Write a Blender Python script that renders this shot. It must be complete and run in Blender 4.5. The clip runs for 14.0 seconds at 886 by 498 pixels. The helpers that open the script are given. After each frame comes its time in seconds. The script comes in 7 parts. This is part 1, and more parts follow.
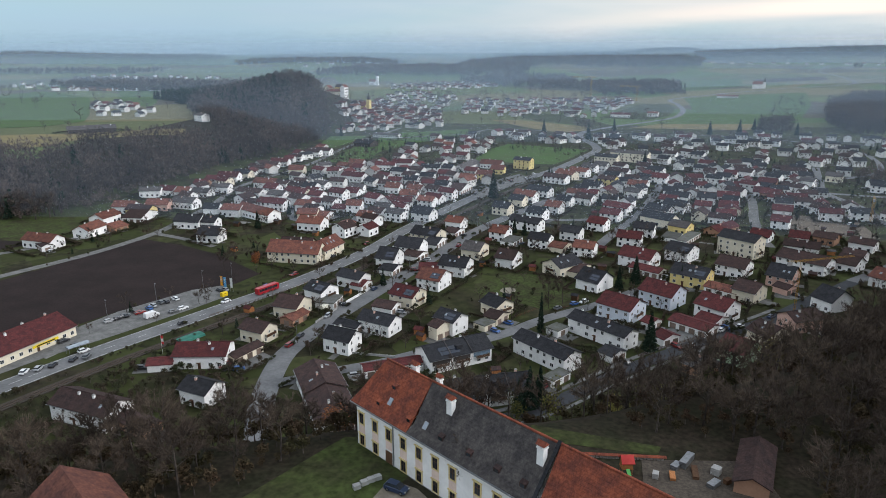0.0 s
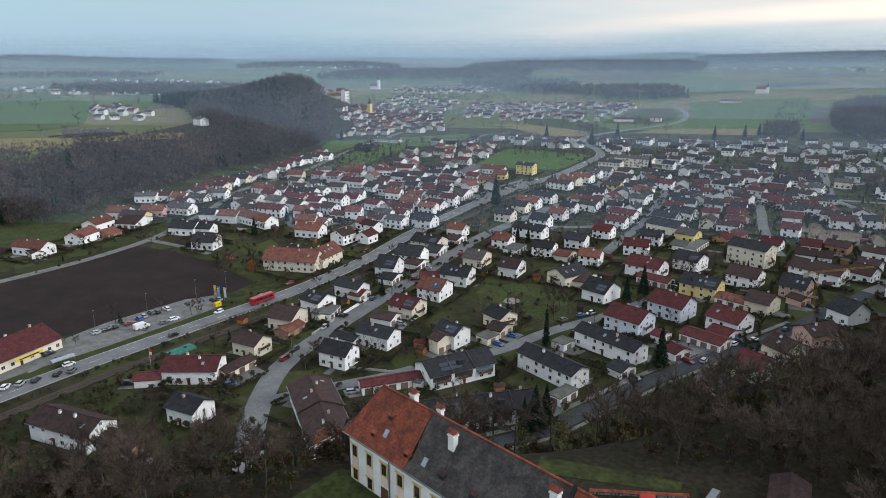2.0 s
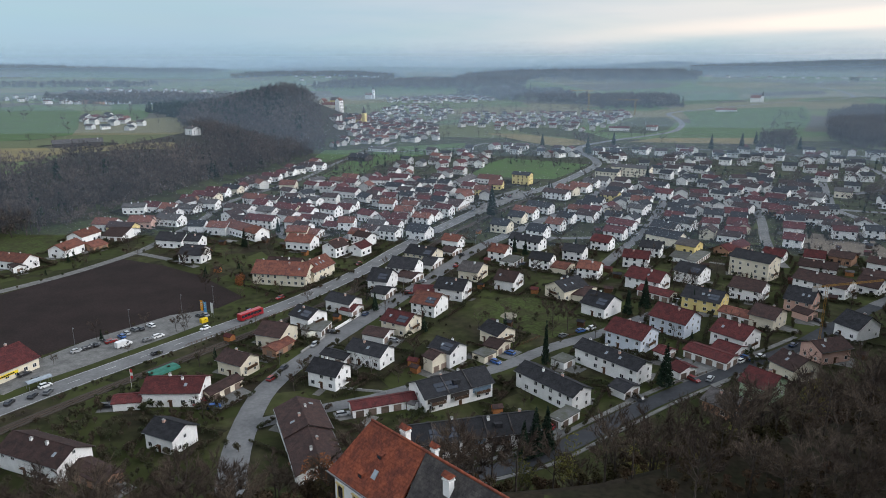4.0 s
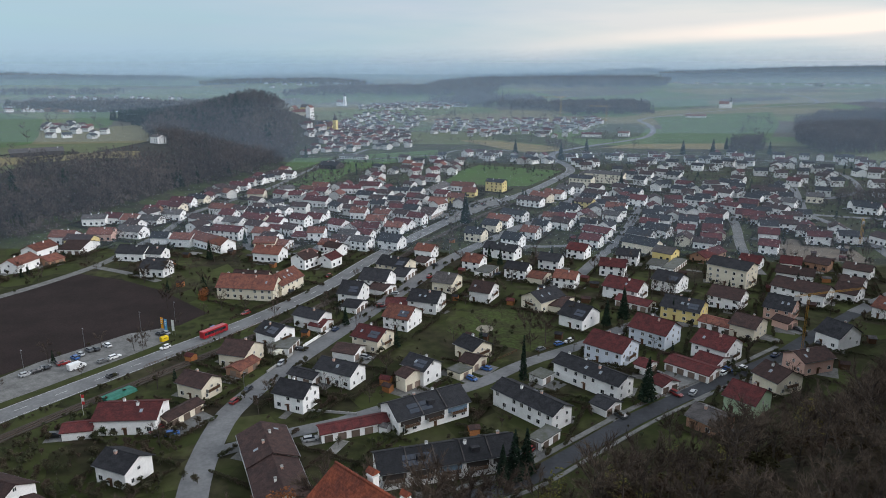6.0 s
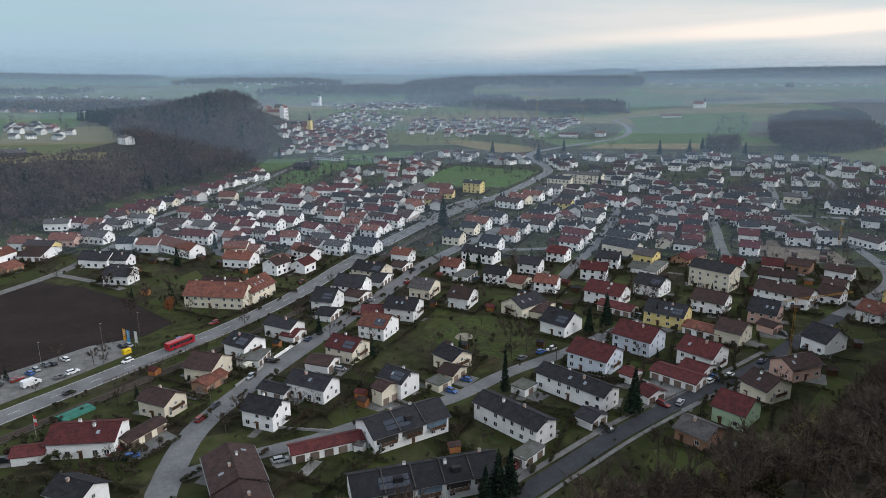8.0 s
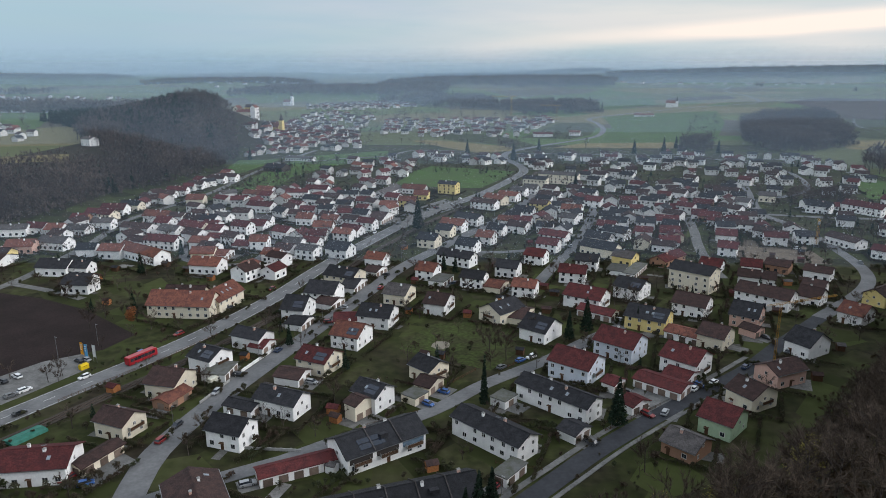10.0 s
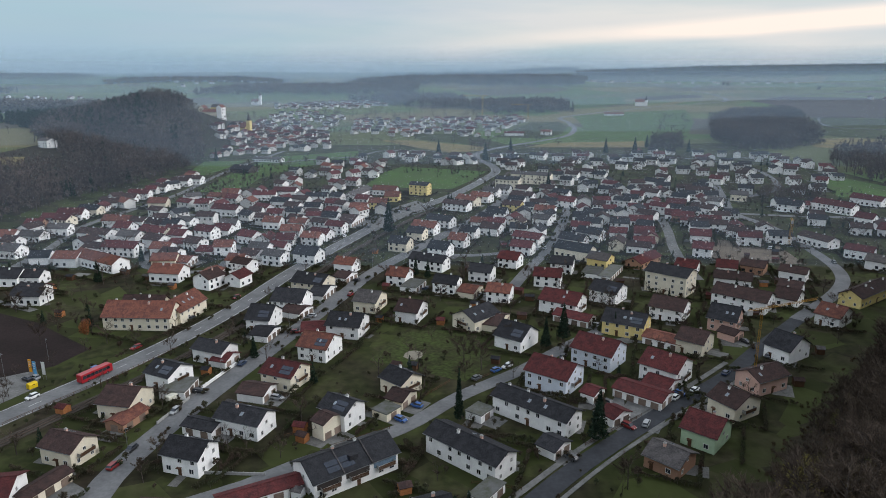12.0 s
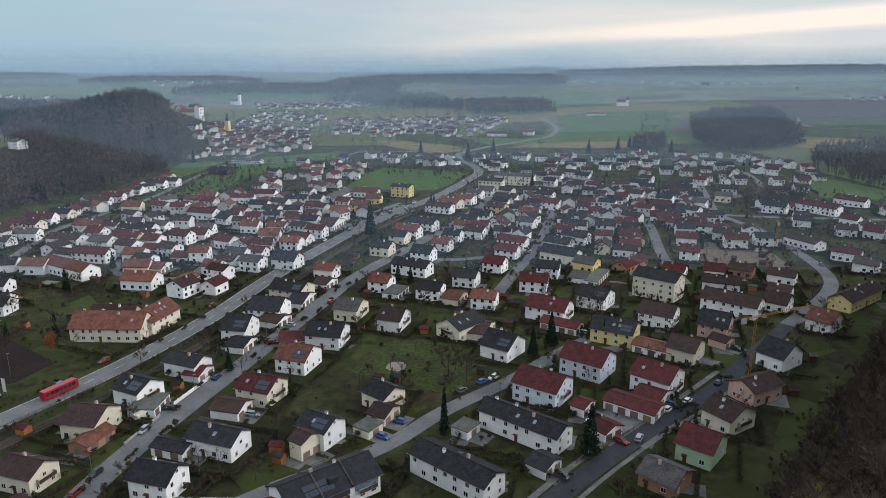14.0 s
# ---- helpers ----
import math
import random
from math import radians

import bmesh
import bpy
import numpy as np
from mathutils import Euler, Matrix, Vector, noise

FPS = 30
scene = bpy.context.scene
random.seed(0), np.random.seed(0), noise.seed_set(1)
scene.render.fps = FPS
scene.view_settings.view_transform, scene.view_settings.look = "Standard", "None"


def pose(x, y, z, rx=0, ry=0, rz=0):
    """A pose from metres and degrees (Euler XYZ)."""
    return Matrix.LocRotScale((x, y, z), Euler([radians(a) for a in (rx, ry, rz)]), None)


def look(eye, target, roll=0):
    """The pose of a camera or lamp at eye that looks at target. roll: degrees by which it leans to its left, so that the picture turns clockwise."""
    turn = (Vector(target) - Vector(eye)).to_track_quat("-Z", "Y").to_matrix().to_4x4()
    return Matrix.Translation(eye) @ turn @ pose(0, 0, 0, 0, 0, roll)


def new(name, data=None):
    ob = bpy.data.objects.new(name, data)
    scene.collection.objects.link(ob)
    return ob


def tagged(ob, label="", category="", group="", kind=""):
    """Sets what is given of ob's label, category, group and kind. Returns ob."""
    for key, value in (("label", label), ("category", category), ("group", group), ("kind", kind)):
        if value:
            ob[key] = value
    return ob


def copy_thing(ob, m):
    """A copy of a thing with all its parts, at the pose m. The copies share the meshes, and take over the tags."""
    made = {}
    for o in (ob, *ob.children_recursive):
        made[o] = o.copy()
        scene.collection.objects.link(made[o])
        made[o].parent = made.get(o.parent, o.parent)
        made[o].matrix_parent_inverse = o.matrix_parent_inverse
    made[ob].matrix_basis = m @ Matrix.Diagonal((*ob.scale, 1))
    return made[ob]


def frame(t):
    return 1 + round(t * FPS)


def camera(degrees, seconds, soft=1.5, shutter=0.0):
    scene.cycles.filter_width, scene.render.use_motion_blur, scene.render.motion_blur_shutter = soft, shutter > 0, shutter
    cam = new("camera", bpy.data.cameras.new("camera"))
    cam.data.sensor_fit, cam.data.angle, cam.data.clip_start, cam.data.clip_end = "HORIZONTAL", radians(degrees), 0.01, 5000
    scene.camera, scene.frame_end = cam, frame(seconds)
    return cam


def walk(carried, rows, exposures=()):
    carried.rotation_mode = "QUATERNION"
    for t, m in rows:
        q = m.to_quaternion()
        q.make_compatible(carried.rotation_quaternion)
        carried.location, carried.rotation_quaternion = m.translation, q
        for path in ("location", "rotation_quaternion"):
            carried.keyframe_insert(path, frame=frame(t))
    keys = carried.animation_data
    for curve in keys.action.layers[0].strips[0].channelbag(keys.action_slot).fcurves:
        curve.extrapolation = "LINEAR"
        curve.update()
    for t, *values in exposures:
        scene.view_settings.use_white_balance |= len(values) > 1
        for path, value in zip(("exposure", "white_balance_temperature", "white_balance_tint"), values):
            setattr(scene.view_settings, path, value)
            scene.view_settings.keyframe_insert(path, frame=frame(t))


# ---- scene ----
cam = camera(66.2, 14.0, soft=0.9)
PATH = [
    (0, (3.856, -2.8, 102.75), (2.476, 6.7, 99.95), -0.2),
    (0.5, (3.435, -0.276, 102.747), (2.055, 9.219, 99.937), -0.2),
    (1, (3.158, 2.455, 102.307), (1.768, 11.955, 99.507), -0.2),
    (1.5, (2.709, 4.885, 102.107), (1.314, 14.39, 99.337), -0.1),
    (2, (2.323, 7.499, 101.761), (0.923, 17.014, 99.021), -0.1),
    (2.5, (2.048, 9.888, 101.626), (0.638, 19.413, 98.911), -0.1),
    (3, (1.757, 12.165, 101.414), (0.342, 21.695, 98.734), -0.2),
    (5.5, (0.404, 24.777, 100.167), (-0.666, 34.392, 97.632), -0.1),
    (6, (0.278, 27.211, 100.061), (-0.682, 36.841, 97.541), -0.2),
    (6.5, (0.039, 29.805, 99.821), (-0.811, 39.445, 97.306), -0.1),
    (7, (-0.224, 32.321, 99.652), (-0.959, 41.971, 97.132), -0.1),
    (7.5, (-0.452, 34.837, 99.679), (-1.107, 44.492, 97.154), -0.1),
    (8, (-0.737, 37.257, 99.524), (-1.362, 46.917, 97.004), -0.1),
    (10.5, (-1.334, 49.581, 99.262), (-1.489, 59.256, 96.727), -0.1),
    (11, (-1.373, 52.115, 99.284), (-1.433, 61.785, 96.744), -0.1),
    (11.5, (-1.405, 54.542, 99.238), (-1.36, 64.217, 96.698), -0.1),
    (12, (-1.25, 57.029, 99.117), (-1.105, 66.699, 96.577), -0.1),
    (12.5, (-1.342, 59.363, 99.256), (-1.087, 69.028, 96.706), -0.1),
    (13, (-1.258, 61.831, 99.077), (-0.908, 71.496, 96.532), -0.0),
    (13.5, (-1.412, 63.97, 99.235), (-1.002, 73.63, 96.69), -0.1),
    (14, (-1.457, 66.367, 99.251), (-1.052, 76.027, 96.706), -0.0),
]
walk(cam, [(t, look(eye, target, roll)) for t, eye, target, roll in PATH], exposures=[(0, 0.17), (3, 0.13), (7, 0.04), (14, 0.0)])

# ---- world and light: dull winter overcast, thin bright streak low on one side ----
SUN_DIR = Vector((0.90, -0.12, 0.42)).normalized()
world = bpy.data.worlds.new("overcast_sky")
scene.world = world
world.use_nodes = True
wn, wl = world.node_tree.nodes, world.node_tree.links
wn.clear()
w_out = wn.new("ShaderNodeOutputWorld")
w_bg = wn.new("ShaderNodeBackground")
sky = wn.new("ShaderNodeTexSky")
sky.sky_type = "NISHITA"
sky.sun_disc = False
sky.sun_elevation = math.asin(SUN_DIR.z)
sky.sun_rotation = math.atan2(SUN_DIR.x, SUN_DIR.y)
sky.air_density, sky.dust_density = 1.2, 3.0
w_co = wn.new("ShaderNodeTexCoord")
w_map = wn.new("ShaderNodeMapping")
w_map.inputs["Scale"].default_value = (1.1, 1.1, 9.0)
w_map.inputs["Rotation"].default_value = (0.0, 0.07, 0.35)
w_noise = wn.new("ShaderNodeTexNoise")
w_noise.inputs["Scale"].default_value = 1.3
w_noise.inputs["Detail"].default_value = 6.0
w_noise.inputs["Roughness"].default_value = 0.5
w_sep = wn.new("ShaderNodeSeparateXYZ")
# height gradient of the cloud deck
w_grad = wn.new("ShaderNodeValToRGB")
w_grad.color_ramp.elements[0].position = 0.0
w_grad.color_ramp.elements[0].color = (0.40, 0.57, 0.68, 1)
w_grad.color_ramp.elements[1].position = 0.8
w_grad.color_ramp.elements[1].color = (0.82, 0.92, 1.06, 1)
e = w_grad.color_ramp.elements.new(0.10)
e.color = (0.44, 0.61, 0.72, 1)
e = w_grad.color_ramp.elements.new(0.22)
e.color = (0.98, 1.08, 1.19, 1)
# brightening round a break in the clouds, well away from the sun lamp's direction
w_dot = wn.new("ShaderNodeVectorMath")
w_dot.operation = "DOT_PRODUCT"
w_dot.inputs[1].default_value = (0.60, 0.78, 0.16)
w_glow = wn.new("ShaderNodeMapRange")
w_glow.inputs["From Min"].default_value = 0.45
w_glow.inputs["From Max"].default_value = 1.0
w_streak = wn.new("ShaderNodeMapRange")
w_streak.inputs["From Min"].default_value = 0.41
w_streak.inputs["From Max"].default_value = 0.68
w_mul = wn.new("ShaderNodeMath")
w_mul.operation = "MULTIPLY"
w_warm = wn.new("ShaderNodeMix")
w_warm.data_type = "RGBA"
w_warm.inputs["B"].default_value = (1.0, 0.88, 0.80, 1)
w_var = wn.new("ShaderNodeMix")
w_var.data_type = "RGBA"
w_var.blend_type = "MULTIPLY"
w_var.inputs["Factor"].default_value = 0.22
w_nish = wn.new("ShaderNodeMix")
w_nish.data_type = "RGBA"
w_nish.blend_type = "ADD"
w_nish.inputs["Factor"].default_value = 0.012
wl.new(w_co.outputs["Generated"], w_map.inputs["Vector"])
wl.new(w_map.outputs["Vector"], w_noise.inputs["Vector"])
wl.new(w_co.outputs["Generated"], w_sep.inputs["Vector"])
wl.new(w_sep.outputs["Z"], w_grad.inputs["Fac"])
wl.new(w_co.outputs["Generated"], w_dot.inputs[0])
wl.new(w_dot.outputs["Value"], w_glow.inputs["Value"])
wl.new(w_noise.outputs["Fac"], w_streak.inputs["Value"])
# the streak: height above a slanting line, softened, brighter to one side
w_line = wn.new("ShaderNodeMath")
w_line.operation = "MULTIPLY_ADD"
w_line.inputs[1].default_value = -0.055
w_line.inputs[2].default_value = -0.036
w_wob = wn.new("ShaderNodeMath")
w_wob.operation = "MULTIPLY_ADD"
w_wob.inputs[1].default_value = 0.022
w_wob.inputs[2].default_value = -0.011
w_high = wn.new("ShaderNodeMath")
w_dist = wn.new("ShaderNodeMath")
w_abs = wn.new("ShaderNodeMath")
w_abs.operation = "ABSOLUTE"
w_band = wn.new("ShaderNodeMapRange")
w_band.interpolation_type = "SMOOTHSTEP"
w_band.inputs["From Min"].default_value = 0.019
w_band.inputs["From Max"].default_value = 0.0
w_side = wn.new("ShaderNodeMapRange")
w_side.inputs["From Min"].default_value = -0.02
w_side.inputs["From Max"].default_value = 0.55
w_side.inputs["To Max"].default_value = 0.9
wl.new(w_sep.outputs["X"], w_line.inputs[0])
wl.new(w_noise.outputs["Fac"], w_wob.inputs[0])
wl.new(w_sep.outputs["Z"], w_high.inputs[0])
wl.new(w_line.outputs["Value"], w_high.inputs[1])
wl.new(w_high.outputs["Value"], w_dist.inputs[0])
wl.new(w_wob.outputs["Value"], w_dist.inputs[1])
wl.new(w_dist.outputs["Value"], w_abs.inputs[0])
wl.new(w_abs.outputs["Value"], w_band.inputs["Value"])
wl.new(w_sep.outputs["X"], w_side.inputs["Value"])
w_both = wn.new("ShaderNodeMath")
w_both.operation = "MULTIPLY"
wl.new(w_band.outputs["Result"], w_both.inputs[0])
wl.new(w_side.outputs["Result"], w_both.inputs[1])
w_soft = wn.new("ShaderNodeMath")
w_soft.operation = "MULTIPLY"
w_soft.inputs[1].default_value = 0.65
wl.new(w_glow.outputs["Result"], w_mul.inputs[0])
wl.new(w_streak.outputs["Result"], w_mul.inputs[1])
wl.new(w_mul.outputs["Value"], w_soft.inputs[0])
w_sum = wn.new("ShaderNodeMath")
w_sum.use_clamp = True
wl.new(w_soft.outputs["Value"], w_sum.inputs[0])
wl.new(w_both.outputs["Value"], w_sum.inputs[1])
wl.new(w_grad.outputs["Color"], w_var.inputs["A"])
wl.new(w_noise.outputs["Color"], w_var.inputs["B"])
wl.new(w_sum.outputs["Value"], w_warm.inputs["Factor"])
wl.new(w_var.outputs["Result"], w_warm.inputs["A"])
wl.new(w_warm.outputs["Result"], w_nish.inputs["A"])
wl.new(sky.outputs["Color"], w_nish.inputs["B"])
wl.new(w_nish.outputs["Result"], w_bg.inputs["Color"])
w_bg.inputs["Strength"].default_value = 1.0
wl.new(w_bg.outputs["Background"], w_out.inputs["Surface"])

sun = new("sun", bpy.data.lights.new("sun", "SUN"))
sun.data.energy = 2.0
sun.data.angle = radians(40)
sun.data.color = (0.97, 0.97, 1.0)
sun.matrix_world = look(SUN_DIR * 500, (0, 0, 0))

# ---- materials ----
MATS = {}


def mat(name, col, rough=0.85, var=0.25, scale=0.8, col2=None, bump=0.0, bump_scale=8.0, rand=0.0, metal=0.0,
        fine=0.0, fine_scale=12.0, spec=0.12, island=0.0):
    """A procedural surface: two noises mix col with col2 and vary its lightness; rand varies it from object to object."""
    if name in MATS:
        return MATS[name]
    m = bpy.data.materials.new(name)
    m.use_nodes = True
    n, l = m.node_tree.nodes, m.node_tree.links
    b = n["Principled BSDF"]
    b.inputs["Roughness"].default_value = rough
    b.inputs["Metallic"].default_value = metal
    b.inputs["Specular IOR Level"].default_value = spec
    geo = n.new("ShaderNodeNewGeometry")
    nz = n.new("ShaderNodeTexNoise")
    nz.inputs["Scale"].default_value = scale
    nz.inputs["Detail"].default_value = 5
    nz.inputs["Roughness"].default_value = 0.62
    l.new(geo.outputs["Position"], nz.inputs["Vector"])
    mx = n.new("ShaderNodeMix")
    mx.data_type = "RGBA"
    c2 = col2 or tuple(c * (1 - var) for c in col)
    mx.inputs["A"].default_value = (*col, 1)
    mx.inputs["B"].default_value = (*c2, 1)
    rp = n.new("ShaderNodeMapRange")
    rp.inputs["From Min"].default_value = 0.38
    rp.inputs["From Max"].default_value = 0.64
    l.new(nz.outputs["Fac"], rp.inputs["Value"])
    l.new(rp.outputs["Result"], mx.inputs["Factor"])
    last = mx.outputs["Result"]
    if fine:
        n2 = n.new("ShaderNodeTexNoise")
        n2.inputs["Scale"].default_value = fine_scale
        n2.inputs["Detail"].default_value = 4
        l.new(geo.outputs["Position"], n2.inputs["Vector"])
        r2 = n.new("ShaderNodeMapRange")
        r2.inputs["From Min"].default_value = 0.3
        r2.inputs["From Max"].default_value = 0.7
        r2.inputs["To Min"].default_value = 1 - fine
        r2.inputs["To Max"].default_value = 1 + fine
        l.new(n2.outputs["Fac"], r2.inputs["Value"])
        h2 = n.new("ShaderNodeHueSaturation")
        l.new(r2.outputs["Result"], h2.inputs["Value"])
        l.new(last, h2.inputs["Color"])
        last = h2.outputs["Color"]
    if rand or island:
        r3 = n.new("ShaderNodeMapRange")
        amount = rand or island
        r3.inputs["To Min"].default_value = 1 - amount
        r3.inputs["To Max"].default_value = 1 + amount
        if rand:
            oi = n.new("ShaderNodeObjectInfo")
            l.new(oi.outputs["Random"], r3.inputs["Value"])
        else:
            l.new(geo.outputs["Random Per Island"], r3.inputs["Value"])
        h3 = n.new("ShaderNodeHueSaturation")
        l.new(r3.outputs["Result"], h3.inputs["Value"])
        l.new(last, h3.inputs["Color"])
        last = h3.outputs["Color"]
    l.new(last, b.inputs["Base Color"])
    if bump:
        n4 = n.new("ShaderNodeTexNoise")
        n4.inputs["Scale"].default_value = bump_scale
        n4.inputs["Detail"].default_value = 4
        l.new(geo.outputs["Position"], n4.inputs["Vector"])
        bp = n.new("ShaderNodeBump")
        bp.inputs["Strength"].default_value = bump
        bp.inputs["Distance"].default_value = 0.1
        l.new(n4.outputs["Fac"], bp.inputs["Height"])
        l.new(bp.outputs["Normal"], b.inputs["Normal"])
    MATS[name] = m
    return m


def roof_mat(name, col, col2, rough=0.8, rand=0.22):
    """Tiles: courses across the slope in object space, stains and lichen over them."""
    m = mat(name, col, rough=rough, scale=0.55, col2=col2, rand=rand, fine=0.28, fine_scale=2.6)
    n, l = m.node_tree.nodes, m.node_tree.links
    tc = n.new("ShaderNodeTexCoord")
    br = n.new("ShaderNodeTexBrick")
    br.inputs["Scale"].default_value = 1.0
    br.inputs["Brick Width"].default_value = 0.33
    br.inputs["Row Height"].default_value = 0.40
    br.inputs["Mortar Size"].default_value = 0.03
    br.inputs["Color1"].default_value = (1, 1, 1, 1)
    br.inputs["Color2"].default_value = (0.75, 0.75, 0.75, 1)
    br.inputs["Mortar"].default_value = (0.2, 0.2, 0.2, 1)
    l.new(tc.outputs["Object"], br.inputs["Vector"])
    bp = n.new("ShaderNodeBump")
    bp.inputs["Strength"].default_value = 0.6
    bp.inputs["Distance"].default_value = 0.06
    l.new(br.outputs["Color"], bp.inputs["Height"])
    b = n["Principled BSDF"]
    l.new(bp.outputs["Normal"], b.inputs["Normal"])
    old = b.inputs["Base Color"].links[0].from_socket
    mx = n.new("ShaderNodeMix")
    mx.data_type = "RGBA"
    mx.blend_type = "MULTIPLY"
    mx.inputs["Factor"].default_value = 0.25
    l.new(old, mx.inputs["A"])
    l.new(br.outputs["Color"], mx.inputs["B"])
    l.new(mx.outputs["Result"], b.inputs["Base Color"])
    return m


ROOF = {
    "d": roof_mat("slate_grey_tiles", (0.036, 0.036, 0.040), (0.021, 0.021, 0.024)),
    "b": roof_mat("brown_tiles", (0.062, 0.037, 0.033), (0.036, 0.025, 0.024)),
    "m": roof_mat("maroon_tiles", (0.108, 0.030, 0.029), (0.062, 0.022, 0.023)),
    "r": roof_mat("orange_red_tiles", (0.185, 0.074, 0.052), (0.105, 0.046, 0.038)),
    "g": roof_mat("weathered_grey_tiles", (0.105, 0.095, 0.092), (0.062, 0.056, 0.056)),
    "f": mat("flat_roof_felt", (0.10, 0.10, 0.098), scale=0.5, col2=(0.065, 0.068, 0.05), fine=0.2, rand=0.3),
    "s": roof_mat("black_glazed_tiles", (0.030, 0.031, 0.035), (0.020, 0.020, 0.023), rough=0.55),
    "o": roof_mat("monastery_red_tiles", (0.25, 0.070, 0.038), (0.125, 0.042, 0.030), rand=0.05),
    "q": roof_mat("monastery_grey_tiles", (0.080, 0.071, 0.066), (0.040, 0.036, 0.036), rand=0.05),
}
ROOF_WORD = {"d": "slate-grey tiled", "b": "dark brown tiled", "m": "maroon tiled", "r": "orange-red tiled",
             "g": "weathered grey", "f": "flat felt", "s": "black tiled"}


def plaster(name, col):
    return mat(name, col, rough=0.9, scale=0.35, col2=tuple(c * 0.88 for c in col), fine=0.06, fine_scale=3.0, rand=0.10)


WALL = {
    "w": plaster("white_render", (0.84, 0.83, 0.81)),
    "c": plaster("cream_render", (0.74, 0.67, 0.53)),
    "y": plaster("yellow_render", (0.70, 0.56, 0.24)),
    "k": plaster("pink_render", (0.60, 0.39, 0.32)),
    "e": plaster("green_render", (0.40, 0.52, 0.35)),
    "p": plaster("pale_grey_render", (0.60, 0.64, 0.70)),
    "o": plaster("ochre_render", (0.36, 0.21, 0.14)),
    "t": plaster("dark_timber_cladding", (0.060, 0.052, 0.048)),
}
WALL_WORD = {"w": "white", "c": "cream", "y": "yellow", "k": "pink", "e": "light green", "p": "pale grey", "o": "ochre", "t": "dark timber-clad"}
GLASS = mat("window_glass", (0.030, 0.036, 0.045), rough=0.12, var=0.5, scale=0.7, rand=0.4, spec=0.6)
FRAME = mat("white_window_frame", (0.70, 0.69, 0.66), rough=0.6, var=0.1, rand=0.1)
WOODB = mat("dark_stained_wood", (0.10, 0.055, 0.032), rough=0.75, scale=2.0, fine=0.2, rand=0.25)
WOODO = mat("orange_stained_wood", (0.36, 0.15, 0.06), rough=0.75, scale=2.0, fine=0.2, rand=0.25)
ASPHALT = mat("asphalt", (0.165, 0.165, 0.166), rough=0.85, scale=0.10, col2=(0.120, 0.120, 0.122), fine=0.12, fine_scale=0.9)
ASPHALT_D = mat("fresh_asphalt", (0.048, 0.050, 0.056), rough=0.8, scale=0.15, col2=(0.036, 0.038, 0.042), fine=0.12, fine_scale=0.9)
PAVING = mat("concrete_paving", (0.175, 0.172, 0.165), rough=0.9, scale=0.25, col2=(0.11, 0.108, 0.104), fine=0.15, fine_scale=1.5)
GRAVEL = mat("railway_ballast", (0.060, 0.048, 0.040), rough=0.95, scale=0.9, col2=(0.05, 0.045, 0.036), fine=0.3, fine_scale=3.0)
MARKING = mat("white_road_paint", (0.62, 0.62, 0.60), rough=0.7, var=0.3, scale=3.0)
CONCRETE = mat("concrete", (0.34, 0.335, 0.32), rough=0.9, scale=0.6, fine=0.12)
METAL = mat("galvanised_steel", (0.30, 0.31, 0.32), rough=0.45, metal=0.8, scale=2.0)
RUBBER = mat("black_rubber", (0.018, 0.018, 0.018), rough=0.8)
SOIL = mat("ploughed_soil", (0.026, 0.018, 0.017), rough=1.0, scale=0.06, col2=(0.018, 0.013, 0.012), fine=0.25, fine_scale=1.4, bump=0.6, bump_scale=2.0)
BARK = mat("winter_bark", (0.080, 0.066, 0.056), rough=0.95, scale=1.2, col2=(0.030, 0.025, 0.022), island=0.35)
TWIG = mat("bare_twigs", (0.098, 0.074, 0.056), rough=0.95, scale=0.06, col2=(0.046, 0.034, 0.028), island=0.45)
# far twigs set paler than TWIG, partly putting distance haze into the colour
TWIG_FAR = mat("bare_wood_canopy", (0.118, 0.090, 0.077), rough=1.0, scale=0.02, col2=(0.064, 0.052, 0.047), island=0.45)
TWIG_Y = mat("yellowing_foliage", (0.20, 0.175, 0.045), rough=0.9, scale=0.3, col2=(0.12, 0.10, 0.04), island=0.4)
LEAF_R = mat("rusty_leaves", (0.26, 0.10, 0.035), rough=0.9, scale=0.5, col2=(0.17, 0.065, 0.03), island=0.35)
NEEDLE = mat("dark_conifer_needles", (0.020, 0.036, 0.022), rough=0.9, scale=0.3, col2=(0.012, 0.022, 0.015), island=0.45)
HEDGE = mat("hedge_leaves", (0.042, 0.050, 0.024), rough=0.9, scale=0.15, col2=(0.066, 0.046, 0.034), island=0.5)
STONE = mat("rubble_stone", (0.24, 0.22, 0.20), rough=0.95, scale=0.8, fine=0.25, fine_scale=3.0)


# ---- mesh helpers ----
def mesh_of(name, verts, faces, mats, idx=None, smooth=False):
    me = bpy.data.meshes.new(name)
    me.from_pydata([tuple(v) for v in verts], [], faces)
    for m in (mats if isinstance(mats, (list, tuple)) else [mats]):
        me.materials.append(m)
    if idx is not None:
        me.polygons.foreach_set("material_index", idx)
    if smooth:
        me.polygons.foreach_set("use_smooth", [True] * len(faces))
    me.update()
    return me


